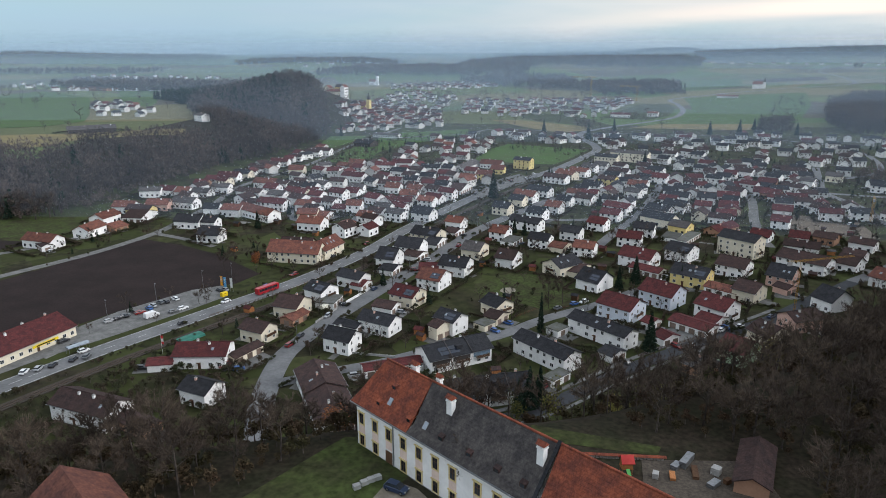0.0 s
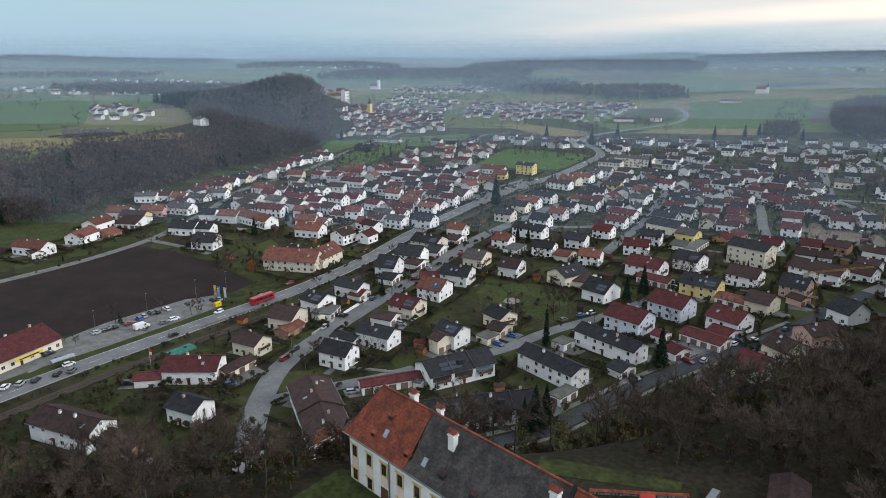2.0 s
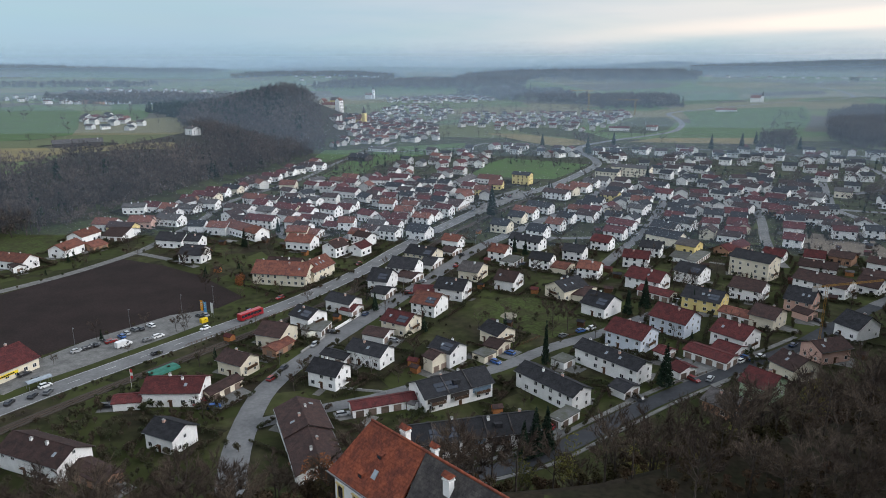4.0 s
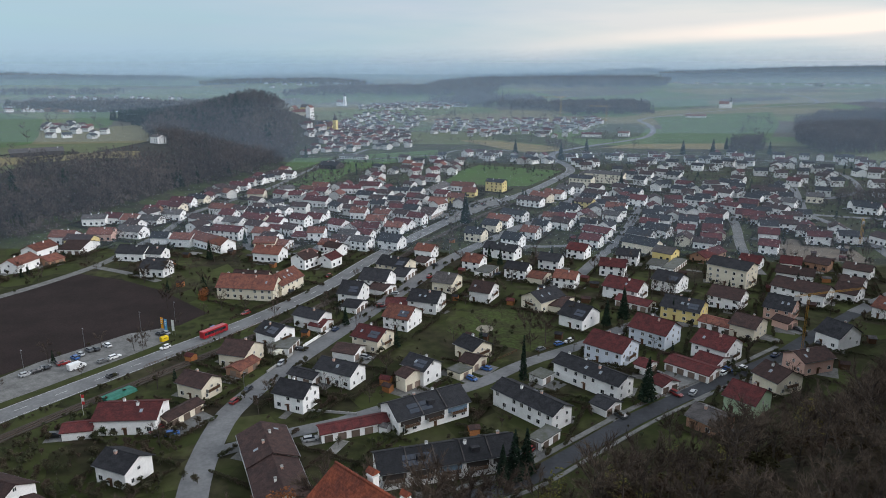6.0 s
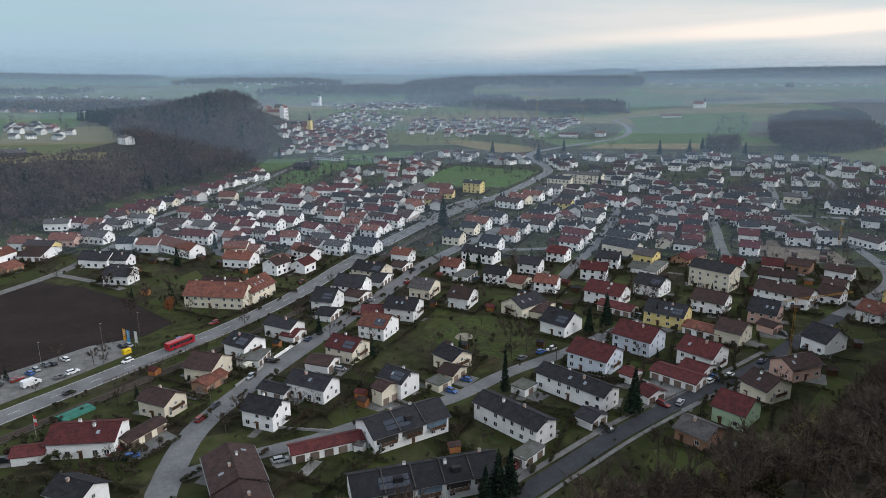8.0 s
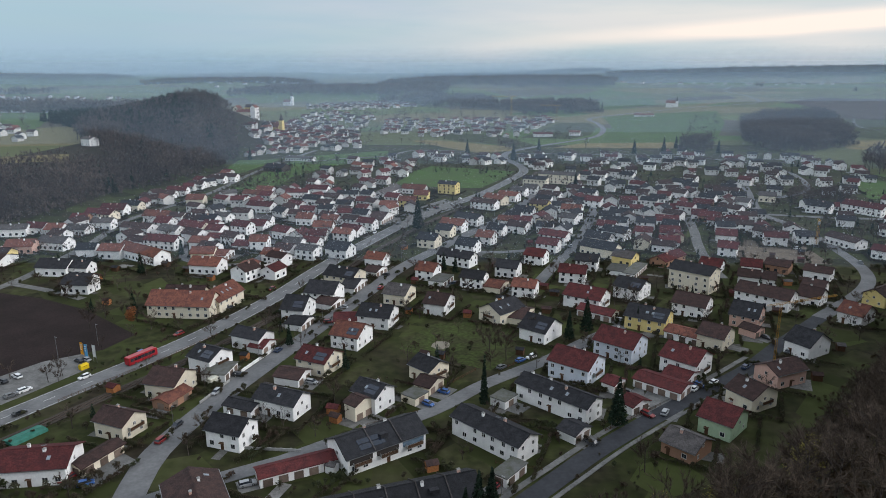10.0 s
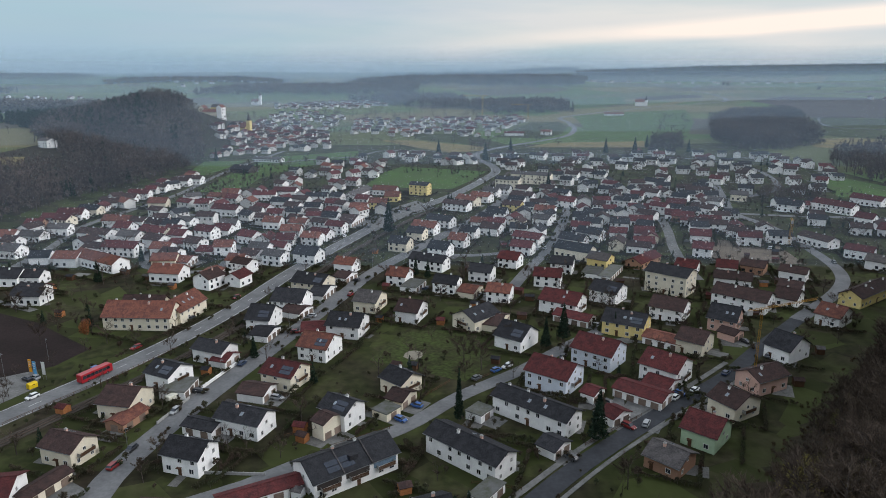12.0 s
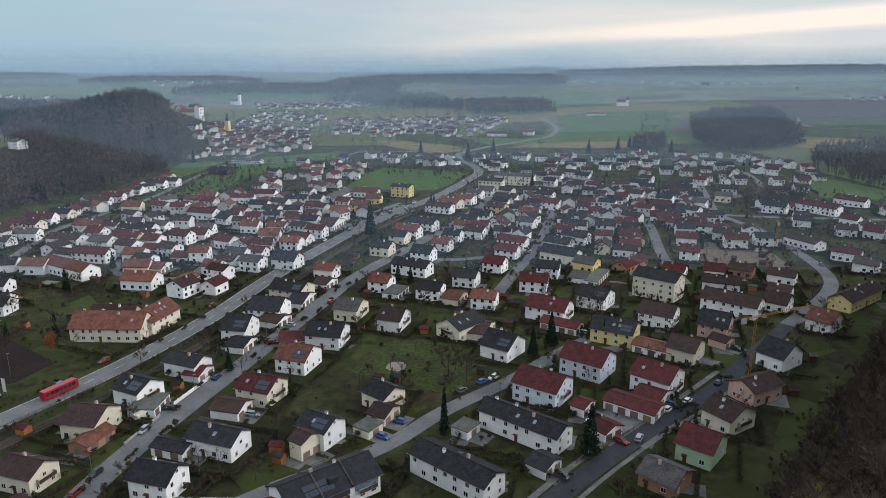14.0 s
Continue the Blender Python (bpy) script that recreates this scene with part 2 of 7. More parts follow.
class Build:
    """Collects boxes, prisms and tubes into one mesh."""

    def __init__(self):
        self.v, self.f, self.i = [], [], []

    def add(self, verts, faces, k=0):
        o = len(self.v)
        self.v += [tuple(p) for p in verts]
        self.f += [tuple(a + o for a in q) for q in faces]
        self.i += [k] * len(faces)

    def box(self, x0, y0, z0, x1, y1, z1, k=0):
        self.add([(x0, y0, z0), (x1, y0, z0), (x1, y1, z0), (x0, y1, z0), (x0, y0, z1), (x1, y0, z1), (x1, y1, z1), (x0, y1, z1)],
                 [(0, 3, 2, 1), (4, 5, 6, 7), (0, 1, 5, 4), (1, 2, 6, 5), (2, 3, 7, 6), (3, 0, 4, 7)], k)

    def prism(self, profile, x0, x1, k=0):
        """profile: (y, z) points, anticlockwise seen from +x, pushed from x0 to x1."""
        n = len(profile)
        v = [(x0, y, z) for y, z in profile] + [(x1, y, z) for y, z in profile]
        f = [tuple(range(n))[::-1], tuple(range(n, 2 * n))]
        f += [(a, (a + 1) % n, n + (a + 1) % n, n + a) for a in range(n)]
        self.add(v, f, k)

    def tube(self, p, q, r0, r1, n=5, k=0):
        p, q = Vector(p), Vector(q)
        d = (q - p).normalized()
        a = d.orthogonal().normalized()
        b = d.cross(a)
        v = []
        for c, r in ((p, r0), (q, r1)):
            for s in range(n):
                w = 2 * math.pi * s / n
                v.append(c + a * (r * math.cos(w)) + b * (r * math.sin(w)))
        f = [(s, (s + 1) % n, n + (s + 1) % n, n + s) for s in range(n)]
        f += [tuple(range(n))[::-1], tuple(range(n, 2 * n))]
        self.add(v, f, k)

    def done(self, name, mats, smooth=False):
        return mesh_of(name, self.v, self.f, mats, self.i, smooth)


def part(name, me, parent, m=None, label=""):
    """A mesh as one object under a thing or a part."""
    ob = new(name, me)
    ob.parent = parent
    if m is not None:
        ob.matrix_local = m
    if label:
        tagged(ob, label)
    return ob


def thing(name, m, label, category, group="", kind=""):
    ob = new(name)
    ob.empty_display_size = 0.5
    ob.matrix_world = m
    return tagged(ob, label, category, group, kind)


# ---- ground ----
FOOT = [(-900, -250), (-420, -60), (-240, 50), (-165, 84), (-110, 110), (-70, 130), (-35, 143), (0, 150), (29, 166), (46, 176), (62, 187),
        (75, 200), (90, 216), (106, 236), (123, 250), (139, 266), (164, 290), (193, 320), (226, 353), (275, 385), (380, 440), (600, 560), (1200, 800)]


def smooth01(v):
    v = max(0.0, min(1.0, v))
    return v * v * (3 - 2 * v)


def hill_side(x, y):
    """Distance into the hill behind its foot line; negative out in the town."""
    best, sign = 1e9, 1
    for (ax, ay), (bx, by) in zip(FOOT, FOOT[1:]):
        dx, dy = bx - ax, by - ay
        k = max(0, min(1, ((x - ax) * dx + (y - ay) * dy) / (dx * dx + dy * dy)))
        px, py = ax + dx * k, ay + dy * k
        d = math.hypot(x - px, y - py)
        if d < best:
            best = d
            sign = 1 if (x - ax) * dy - (y - ay) * dx > 0 else -1
    return best * sign


def ground(x, y):
    d = hill_side(x, y)
    z = 0.0
    if d > 0:
        z += 34.5 * smooth01(d / 38)
        z += 38 * smooth01((d - 25) / 130) * smooth01((x - 40) / 120)
    # wooded ridge and plateau beyond the river
    w = smooth01((-x - 255 - max(0, y - 600) * 0.05) / 130) * smooth01((y - 380) / 200) * (1 - smooth01((y - 1250) / 500))
    z += 24 * w
    z += 30 * math.exp(-((x + 368) / 72) ** 2 - ((y - 1030) / 110) ** 2) + 10 * math.exp(-((x + 450) / 140) ** 2 - ((y - 1000) / 140) ** 2)
    # rolling farmland; its outer part is raised to fit the horizon in the camera's view
    r = math.hypot(x, y)
    far = smooth01((y - 1000) / 1500)
    z += far * (12 + 10 * noise.noise((x / 900, y / 900, 0.3)) + 5 * noise.noise((x / 350, y / 420, 2.7)))
    z += 16 * smooth01((r - 2000) / 2000) + 64 * smooth01((r - 3500) / 1450) * (0.85 + 0.3 * noise.noise((x / 1500, y / 1500, 5.1)))
    z += 16 * smooth01((x - 300) / 500) * smooth01((y - 700) / 600)
    # wooded rises: two behind the far village, a long one on the horizon, one before the haze
    for cx, cy, hx, hy, h in HILLS:
        z += h * math.exp(-(((x - cx) / hx) ** 4) - ((y - cy) / hy) ** 2)
    return z


HILLS = ((-345, 1165, 45, 60, 9), (130, 2950, 520, 300, 42), (-420, 2500, 420, 240, 16), (1850, 3750, 1150, 320, 33), (-1050, 3300, 420, 260, 26), (-2300, 3500, 800, 350, 24))


def axis(lo, hi, near, step, grow):
    """Grid lines: even near the town, wider and wider outwards."""
    a, out = near[0], []
    while a < near[1]:
        out.append(a)
        a += step
    s = step
    while a < hi:
        out.append(a)
        s *= grow
        a += s
    out.append(hi)
    a, s = near[0], step
    left = []
    while a > lo:
        s *= grow
        a -= s
        left.append(max(a, lo))
    return left[::-1] + out


GX = axis(-5000, 5000, (-330, 330), 7.0, 1.055)
GY = axis(-900, 5050, (-20, 700), 7.0, 1.055)
gv = [(x, y, ground(x, y)) for y in GY for x in GX]
nx = len(GX)
gf = [(j * nx + i, j * nx + i + 1, (j + 1) * nx + i + 1, (j + 1) * nx + i) for j in range(len(GY) - 1) for i in range(nx - 1)]
g_mat = mat("meadow_and_gardens", (0.037, 0.044, 0.014), rough=1.0, scale=0.035, col2=(0.036, 0.029, 0.019), fine=0.45, fine_scale=0.25,
            bump=0.4, bump_scale=0.8)
gn, gl = g_mat.node_tree.nodes, g_mat.node_tree.links
vor = gn.new("ShaderNodeTexVoronoi")
vor.inputs["Scale"].default_value = 0.075
g_geo = gn.new("ShaderNodeNewGeometry")
gl.new(g_geo.outputs["Position"], vor.inputs["Vector"])
g_sep = gn.new("ShaderNodeSeparateColor")
gl.new(vor.outputs["Color"], g_sep.inputs["Color"])
g_mix = gn.new("ShaderNodeMix")
g_mix.data_type = "RGBA"
g_old = gn["Principled BSDF"].inputs["Base Color"].links[0].from_socket
g_fac = gn.new("ShaderNodeMapRange")
g_fac.inputs["From Min"].default_value = 0.35
g_fac.inputs["From Max"].default_value = 0.9
g_fac.inputs["To Max"].default_value = 0.75
gl.new(g_sep.outputs["Red"], g_fac.inputs["Value"])
gl.new(g_fac.outputs["Result"], g_mix.inputs["Factor"])
gl.new(g_old, g_mix.inputs["A"])
g_mix.inputs["B"].default_value = (0.044, 0.054, 0.016, 1)
g_drk = gn.new("ShaderNodeHueSaturation")
g_val = gn.new("ShaderNodeMapRange")
g_val.inputs["To Min"].default_value = 0.6
g_val.inputs["To Max"].default_value = 1.15
gl.new(g_sep.outputs["Green"], g_val.inputs["Value"])
gl.new(g_val.outputs["Result"], g_drk.inputs["Value"])
gl.new(g_mix.outputs["Result"], g_drk.inputs["Color"])
gl.new(g_drk.outputs["Color"], gn["Principled BSDF"].inputs["Base Color"])
LITTER = mat("leaf_litter", (0.034, 0.026, 0.018), rough=1.0, scale=0.12, col2=(0.022, 0.022, 0.012), fine=0.4, fine_scale=0.9)
FARM = mat("patchwork_farmland", (0.085, 0.100, 0.036), rough=1.0, scale=0.004, col2=(0.080, 0.078, 0.040), fine=0.25, fine_scale=0.03)
fn, fl = FARM.node_tree.nodes, FARM.node_tree.links
f_map = fn.new("ShaderNodeMapping")
f_map.inputs["Scale"].default_value = (0.0030, 0.0042, 0.0)
f_map.inputs["Rotation"].default_value = (0, 0, 0.5)
f_vor = fn.new("ShaderNodeTexVoronoi")
f_vor.distance = "MANHATTAN"
f_vor.inputs["Scale"].default_value = 1.0
f_sep = fn.new("ShaderNodeSeparateColor")
f_ramp = fn.new("ShaderNodeValToRGB")
f_ramp.color_ramp.interpolation = "CONSTANT"
f_ramp.color_ramp.elements[0].color = (0.070, 0.120, 0.036, 1)
f_ramp.color_ramp.elements[1].position = 0.82
f_ramp.color_ramp.elements[1].color = (0.160, 0.135, 0.066, 1)
for at, col in ((0.24, (0.090, 0.100, 0.040, 1)), (0.45, (0.080, 0.066, 0.055, 1)), (0.62, (0.105, 0.135, 0.048, 1))):
    f_ramp.color_ramp.elements.new(at).color = col
f_mix = fn.new("ShaderNodeMix")
f_mix.data_type = "RGBA"
f_mix.inputs["Factor"].default_value = 0.7
f_geo = fn.new("ShaderNodeNewGeometry")
fl.new(f_geo.outputs["Position"], f_map.inputs["Vector"])
fl.new(f_map.outputs["Vector"], f_vor.inputs["Vector"])
fl.new(f_vor.outputs["Color"], f_sep.inputs["Color"])
fl.new(f_sep.outputs["Red"], f_ramp.inputs["Fac"])
fl.new(fn["Principled BSDF"].inputs["Base Color"].links[0].from_socket, f_mix.inputs["A"])
fl.new(f_ramp.outputs["Color"], f_mix.inputs["B"])
fl.new(f_mix.outputs["Result"], fn["Principled BSDF"].inputs["Base Color"])


def land(x, y, z):
    """Which surface the ground has: 0 gardens, 1 leaf litter, 2 farmland."""
    if hill_side(x, y) > 1 or (z > 4 and -420 < x < -250 and 380 < y < 1150):
        return 1
    return 2 if y > 1000 or x > 400 or (x < -420 and y > 450) else 0


g_idx = [land(*gv[q[0]]) for q in gf]
tagged(new("ground", mesh_of("ground", gv, gf, [g_mat, LITTER, FARM], g_idx, smooth=True)), "damp winter grass and garden ground with bare patches", "ground", kind="structure")


def ribbon(name, pts, width, material, label, dz=0.06, category="road", step=6.0):
    """A strip along a line of (x, y) points, laid on the ground, with a real edge."""
    P = [Vector((x, y, 0)) for x, y in pts]
    fine = [P[0]]
    for k in range(len(P) - 1):
        p0, p1, p2, p3 = P[max(k - 1, 0)], P[k], P[k + 1], P[min(k + 2, len(P) - 1)]
        n = max(2, int((p2 - p1).length / step))
        for s in range(1, n + 1):
            t = s / n
            fine.append(0.5 * (2 * p1 + (p2 - p0) * t + (2 * p0 - 5 * p1 + 4 * p2 - p3) * t * t + (3 * p1 - p0 - 3 * p2 + p3) * t ** 3))
    v, f = [], []
    for k, p in enumerate(fine):
        d = (fine[min(k + 1, len(fine) - 1)] - fine[max(k - 1, 0)]).normalized()
        s = Vector((-d.y, d.x, 0)) * (width / 2)
        zc = max(ground(p.x, p.y), ground(p.x + s.x, p.y + s.y), ground(p.x - s.x, p.y - s.y)) + dz
        a, b = p + s, p - s
        v += [(a.x, a.y, zc - 0.5), (a.x, a.y, zc), (b.x, b.y, zc), (b.x, b.y, zc - 0.5)]
        if k:
            o = 4 * k
            f += [(o - 3, o - 2, o + 2, o + 1), (o - 4, o - 3, o + 1, o), (o - 2, o - 1, o + 3, o + 2)]
    ob = tagged(new(name, mesh_of(name, v, f, material)), label, category, kind="structure")
    return ob, fine


def patch(name, pts, material, label, dz=0.04, category="field"):
    """A flat piece of land of its own kind, with the given outline."""
    bm = bmesh.new()
    vs = [bm.verts.new((x, y, ground(x, y) + dz)) for x, y in pts]
    face = bm.faces.new(vs)
    if face.normal.z < 0:
        face.normal_flip()
    bmesh.ops.triangulate(bm, faces=bm.faces[:])
    for _ in range(3):
        bmesh.ops.subdivide_edges(bm, edges=[e for e in bm.edges if e.calc_length() > 22], cuts=1)
        bmesh.ops.triangulate(bm, faces=bm.faces[:])
    for q in bm.verts:
        q.co.z = ground(q.co.x, q.co.y) + dz
    bm.normal_update()
    me = bpy.data.meshes.new(name)
    bm.to_mesh(me)
    bm.free()
    me.materials.append(material)
    for q in me.polygons:
        if q.normal.z < 0:
            q.flip()
    return tagged(new(name, me), label, category, kind="structure")


GRASS = mat("meadow_green", (0.046, 0.060, 0.018), rough=1.0, scale=0.12, col2=(0.034, 0.034, 0.016), fine=0.4, fine_scale=0.8)
GRASS_B = mat("bright_winter_crop", (0.060, 0.108, 0.026), rough=1.0, scale=0.04, col2=(0.058, 0.084, 0.028), fine=0.15, fine_scale=0.6)
STUBBLE = mat("ochre_stubble", (0.19, 0.15, 0.060), rough=1.0, scale=0.05, col2=(0.13, 0.11, 0.055), fine=0.2)
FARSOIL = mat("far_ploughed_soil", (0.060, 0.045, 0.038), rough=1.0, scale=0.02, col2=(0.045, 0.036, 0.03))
ROADS = []


def road(name, pts, width, material, label, dz=0.06):
    ob, line = ribbon(name, pts, width, material, label, dz)
    ROADS.append((line, width / 2))
    return line


MAIN = [(-196, 96), (-181, 130), (-168, 162), (-152, 197), (-128, 242), (-105, 286), (-87, 334), (-74, 387), (-57, 443), (-27, 525), (17, 612), (52, 706),
        (63, 745), (62, 790), (50, 850), (60, 915), (112, 996), (170, 1068), (212, 1133), (246, 1251), (260, 1380), (272, 1508), (399, 1648), (566, 1755), (743, 1824),
        (830, 2074), (891, 2441), (1100, 2900)]
main_line = road("road_main", MAIN, 9.5, ASPHALT, "grey asphalt main road with worn centre markings")
RAIL = [(x + 12.5, y - 6.5) for x, y in MAIN[:13]]
rail_line = ribbon("railway_bed", RAIL, 4.4, GRAVEL, "brown ballast bed of a single railway track", 0.28, "railway")[1]
ROADS.append((rail_line, 3.0))
lane = road("road_chapel", [(-58, 126), (-66, 143), (-72, 157), (-77, 171), (-81, 188), (-83, 208), (-79, 231), (-72, 256), (-60, 295), (-44, 348), (-31, 391), (-5, 447), (36, 535), (66, 630), (84, 720)],
            7.8, ASPHALT, "grey residential street lined with houses", 0.08)
road("road_garden", [(-80, 184), (-63, 196), (-48, 205), (-37, 214), (-11, 232), (7, 252), (29, 271), (49, 292), (75, 316)], 5.6, ASPHALT,
     "narrow grey residential street", 0.10)
slope_line = road("road_slope", [(-46, 158), (-20, 165), (4, 179), (21, 196), (37, 213), (68, 241), (95, 263), (118, 287), (142, 311), (150, 319)], 5.8, ASPHALT_D,
                  "dark newly laid asphalt street below the wooded slope", 0.07)
road("road_bend", [(148, 317), (187, 355), (205, 385), (214, 430), (219, 486), (214, 530), (228, 580), (250, 650)], 6.4, ASPHALT, "pale grey asphalt street in a wide bend", 0.085)
road("road_linden", [(110, 604), (98, 550), (86, 502), (66, 436), (50, 398), (36, 362)], 6.0, ASPHALT, "grey residential street between gardens", 0.08)
road("road_court", [(158, 520), (148, 475), (139, 441), (131, 402), (128, 372)], 6.0, PAVING, "pale paved cul-de-sac", 0.08)
road("road_hall", [(214, 530), (250, 520), (300, 512), (360, 500), (420, 470)], 6.0, ASPHALT, "grey asphalt side street", 0.09)
road("road_cross", [(66, 436), (20, 420), (-14, 428)], 5.0, ASPHALT, "narrow grey link street", 0.09)
road("road_yard", [(52, 292), (80, 296), (104, 281)], 5.0, PAVING, "paved service lane between blocks", 0.09)
road("road_river", [(-268, 225), (-250, 271), (-231, 312), (-220, 356), (-220, 389), (-223, 439), (-232, 495), (-226, 539), (-213, 616), (-212, 713), (-205, 813), (-190, 930)],
     5.6, PAVING, "pale grey lane along the field")
road("road_field", [(-220, 356), (-195, 346), (-172, 334)], 4.0, PAVING, "short pale farm track", 0.09)
road("road_meadow", [(-330, 280), (-290, 296), (-266, 322)], 4.5, PAVING, "pale lane beside the meadow")
road("road_brick", [(-205, 470), (-170, 440), (-150, 400), (-118, 392), (-112, 420), (-122, 470)], 5.0, ASPHALT, "grey residential lane", 0.09)
road("road_orchard", [(-195, 545), (-150, 520), (-120, 480), (-85, 470)], 4.6, ASPHALT, "narrow residential lane", 0.1)
road("road_hilltop", [(66, 900), (170, 890), (260, 870), (330, 780), (300, 640), (228, 580)], 5.5, ASPHALT, "grey village street", 0.1)

FIELD = [(-246, 262), (-232, 304), (-219, 343), (-190, 334), (-163, 320), (-128, 292), (-133, 277), (-149, 266), (-168, 234), (-176, 217), (-200, 205), (-222, 212)]
patch("field_ploughed", FIELD, SOIL, "dark brown ploughed field with faint furrows", 0.05)
patch("field_ploughed_small", [(-330, 286), (-292, 302), (-272, 330), (-306, 330), (-340, 320)], SOIL, "dark ploughed strip beside the lane", 0.05)
patch("meadow_river", [(-340, 340), (-306, 334), (-274, 341), (-262, 372), (-262, 420), (-295, 428), (-335, 385)], GRASS, "green winter meadow at the edge of the wood", 0.05)
patch("meadow_playground", [(-24, 280), (9, 262), (34, 300), (22, 312), (-14, 306)], GRASS, "worn green lawn of a playground", 0.05)
patch("meadow_centre", [(-49, 742), (-33, 783), (14, 760), (53, 742), (38, 693), (16, 640), (-14, 640), (-62, 660)], GRASS_B, "bright green winter crop beside the main road", 0.05)
patch("meadow_lane", [(-188, 868), (-96, 930), (-88, 855), (-121, 815), (-151, 754), (-166, 701), (-165, 656), (-180, 627), (-200, 628), (-203, 720), (-197, 786)], GRASS_B,
      "green meadow beside the lane", 0.05)
patch("meadow_lane_far", [(-258, 826), (-213, 836), (-215, 799), (-222, 737), (-237, 704), (-252, 775)], GRASS_B, "green meadow below the wood", 0.05)
patch("field_stubble", [(-77, 1058), (-29, 1060), (71, 969), (66, 932), (24, 896), (-26, 969)], STUBBLE, "ochre stubble field", 0.4)
patch("field_crop_far", [(-41, 1180), (58, 1139), (100, 1000), (75, 975), (-20, 1068)], GRASS, "dull green fallow field", 0.4)
patch("field_stubble_far", [(168, 1020), (302, 1035), (280, 955), (120, 962)], STUBBLE, "ochre stubble field", 0.4)
patch("meadow_far", [(300, 1540), (415, 1610), (569, 1609), (480, 1320), (365, 1045), (205, 1045), (225, 1130), (262, 1251), (285, 1400)], GRASS_B, "green winter crop on the slope", 0.5)
patch("meadow_village", [(90, 1100), (165, 1085), (205, 1150), (235, 1260), (245, 1390), (190, 1380)], GRASS, "green meadow before the far village", 0.5)
patch("meadow_bright_far", [(410, 2183), (577, 2157), (505, 1865), (333, 1783)], GRASS_B, "green winter crop on the rise", 0.9)
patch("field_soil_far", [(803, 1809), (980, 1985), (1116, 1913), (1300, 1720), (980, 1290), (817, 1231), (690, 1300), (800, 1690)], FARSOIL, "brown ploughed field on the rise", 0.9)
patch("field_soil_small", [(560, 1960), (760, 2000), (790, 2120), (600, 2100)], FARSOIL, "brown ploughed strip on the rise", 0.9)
patch("meadow_slope_far", [(679, 1287), (806, 1215), (950, 1270), (700, 960), (645, 979), (599, 1018), (565, 1061)], GRASS, "green winter crop behind the wood", 0.6)
patch("field_olive_far", [(541, 1033), (637, 967), (690, 950), (603, 900), (522, 915), (492, 935)], STUBBLE, "olive stubble field behind the wood", 0.6)
patch("meadow_edge", [(358, 687), (388, 690), (398, 624), (390, 575), (324, 590)], GRASS_B, "green meadow beside the houses", 0.3)
patch("meadow_plateau", [(-998, 1159), (-1025, 1315), (-791, 1126), (-577, 816), (-530, 739), (-538, 683), (-620, 640), (-800, 700)], GRASS_B, "green meadow on the plateau", 0.4)
patch("meadow_plateau_far", [(-1052, 1612), (-995, 1713), (-523, 881), (-633, 973)], GRASS_B, "green meadow on the plateau", 0.5)
patch("meadow_plateau_low", [(-540, 600), (-466, 621), (-374, 685), (-355, 649), (-427, 568), (-427, 545), (-520, 520)], STUBBLE, "olive rough meadow above the wood", 0.4)
ribbon("track_farm", [(743, 1824), (862, 1906), (1106, 2067), (1400, 2200)], 6.0, PAVING, "pale farm track between fields", 1.0, "track", 25.0)
ribbon("track_wood", [(700, 1300), (640, 1180), (650, 1120), (760, 1050)], 4.0, PAVING, "pale winding track beside the wood", 0.9, "track", 12.0)
ribbon("track_village", [(-178, 812), (-130, 850), (-90, 870), (-60, 930), (40, 912)], 4.5, PAVING, "pale lane between meadows", 0.3, "track", 10.0)
patch("car_park", [(-176, 170), (-166, 192), (-152, 216), (-138, 243), (-130, 260), (-133, 268), (-141, 279), (-152, 266), (-166, 238), (-172, 220), (-186, 190)], PAVING,
      "grey paved supermarket car park", 0.04, "car park")
patch("forecourt", [(46, 236), (62, 228), (76, 252), (63, 262)], PAVING, "paved garage forecourt", 0.03, "forecourt")
patch("forecourt_lane", [(-92, 190), (-86, 204), (-97, 211), (-103, 198)], PAVING, "paved yard beside the street", 0.03, "forecourt")
patch("station_forecourt", [(-38, 480), (-22, 520), (0, 555), (-14, 585), (-40, 540), (-54, 500)], PAVING, "paved forecourt with parked cars", 0.09, "car park")
patch("building_site", [(150, 405), (195, 398), (200, 440), (165, 455), (145, 430)], mat("bare_site_earth", (0.16, 0.13, 0.10), rough=1.0, scale=0.2, fine=0.3, fine_scale=1.0),
      "bare earth of a building site", 0.03, "building site")

# markings: centre dashes, edge lines
b = Build()
acc = 0.0
for p, q in zip(main_line, main_line[1:]):
    if p.y > 760:
        break
    acc += (q - p).length
    d = (q - p).normalized()
    s = Vector((-d.y, d.x, 0))
    zc = ground(p.x, p.y) + 0.075
    if int(acc / 6) % 2 == 0:
        e = p + d * 4.0
        b.add([p + s * 0.09 + Vector((0, 0, zc)), p - s * 0.09 + Vector((0, 0, zc)), e - s * 0.09 + Vector((0, 0, zc)), e + s * 0.09 + Vector((0, 0, zc))], [(0, 1, 2, 3)])
    for o in (-4.3, 4.3):
        b.add([p + s * (o + 0.08) + Vector((0, 0, zc)), p + s * (o - 0.08) + Vector((0, 0, zc)), q + s * (o - 0.08) + Vector((0, 0, zc)), q + s * (o + 0.08) + Vector((0, 0, zc))], [(0, 1, 2, 3)])
tagged(new("road_marking", b.done("road_marking", MARKING)), "white painted lane and edge lines on asphalt", "road marking", kind="stuff")
RUST = mat("rusty_rail_steel", (0.11, 0.075, 0.058), rough=0.5, metal=0.5)
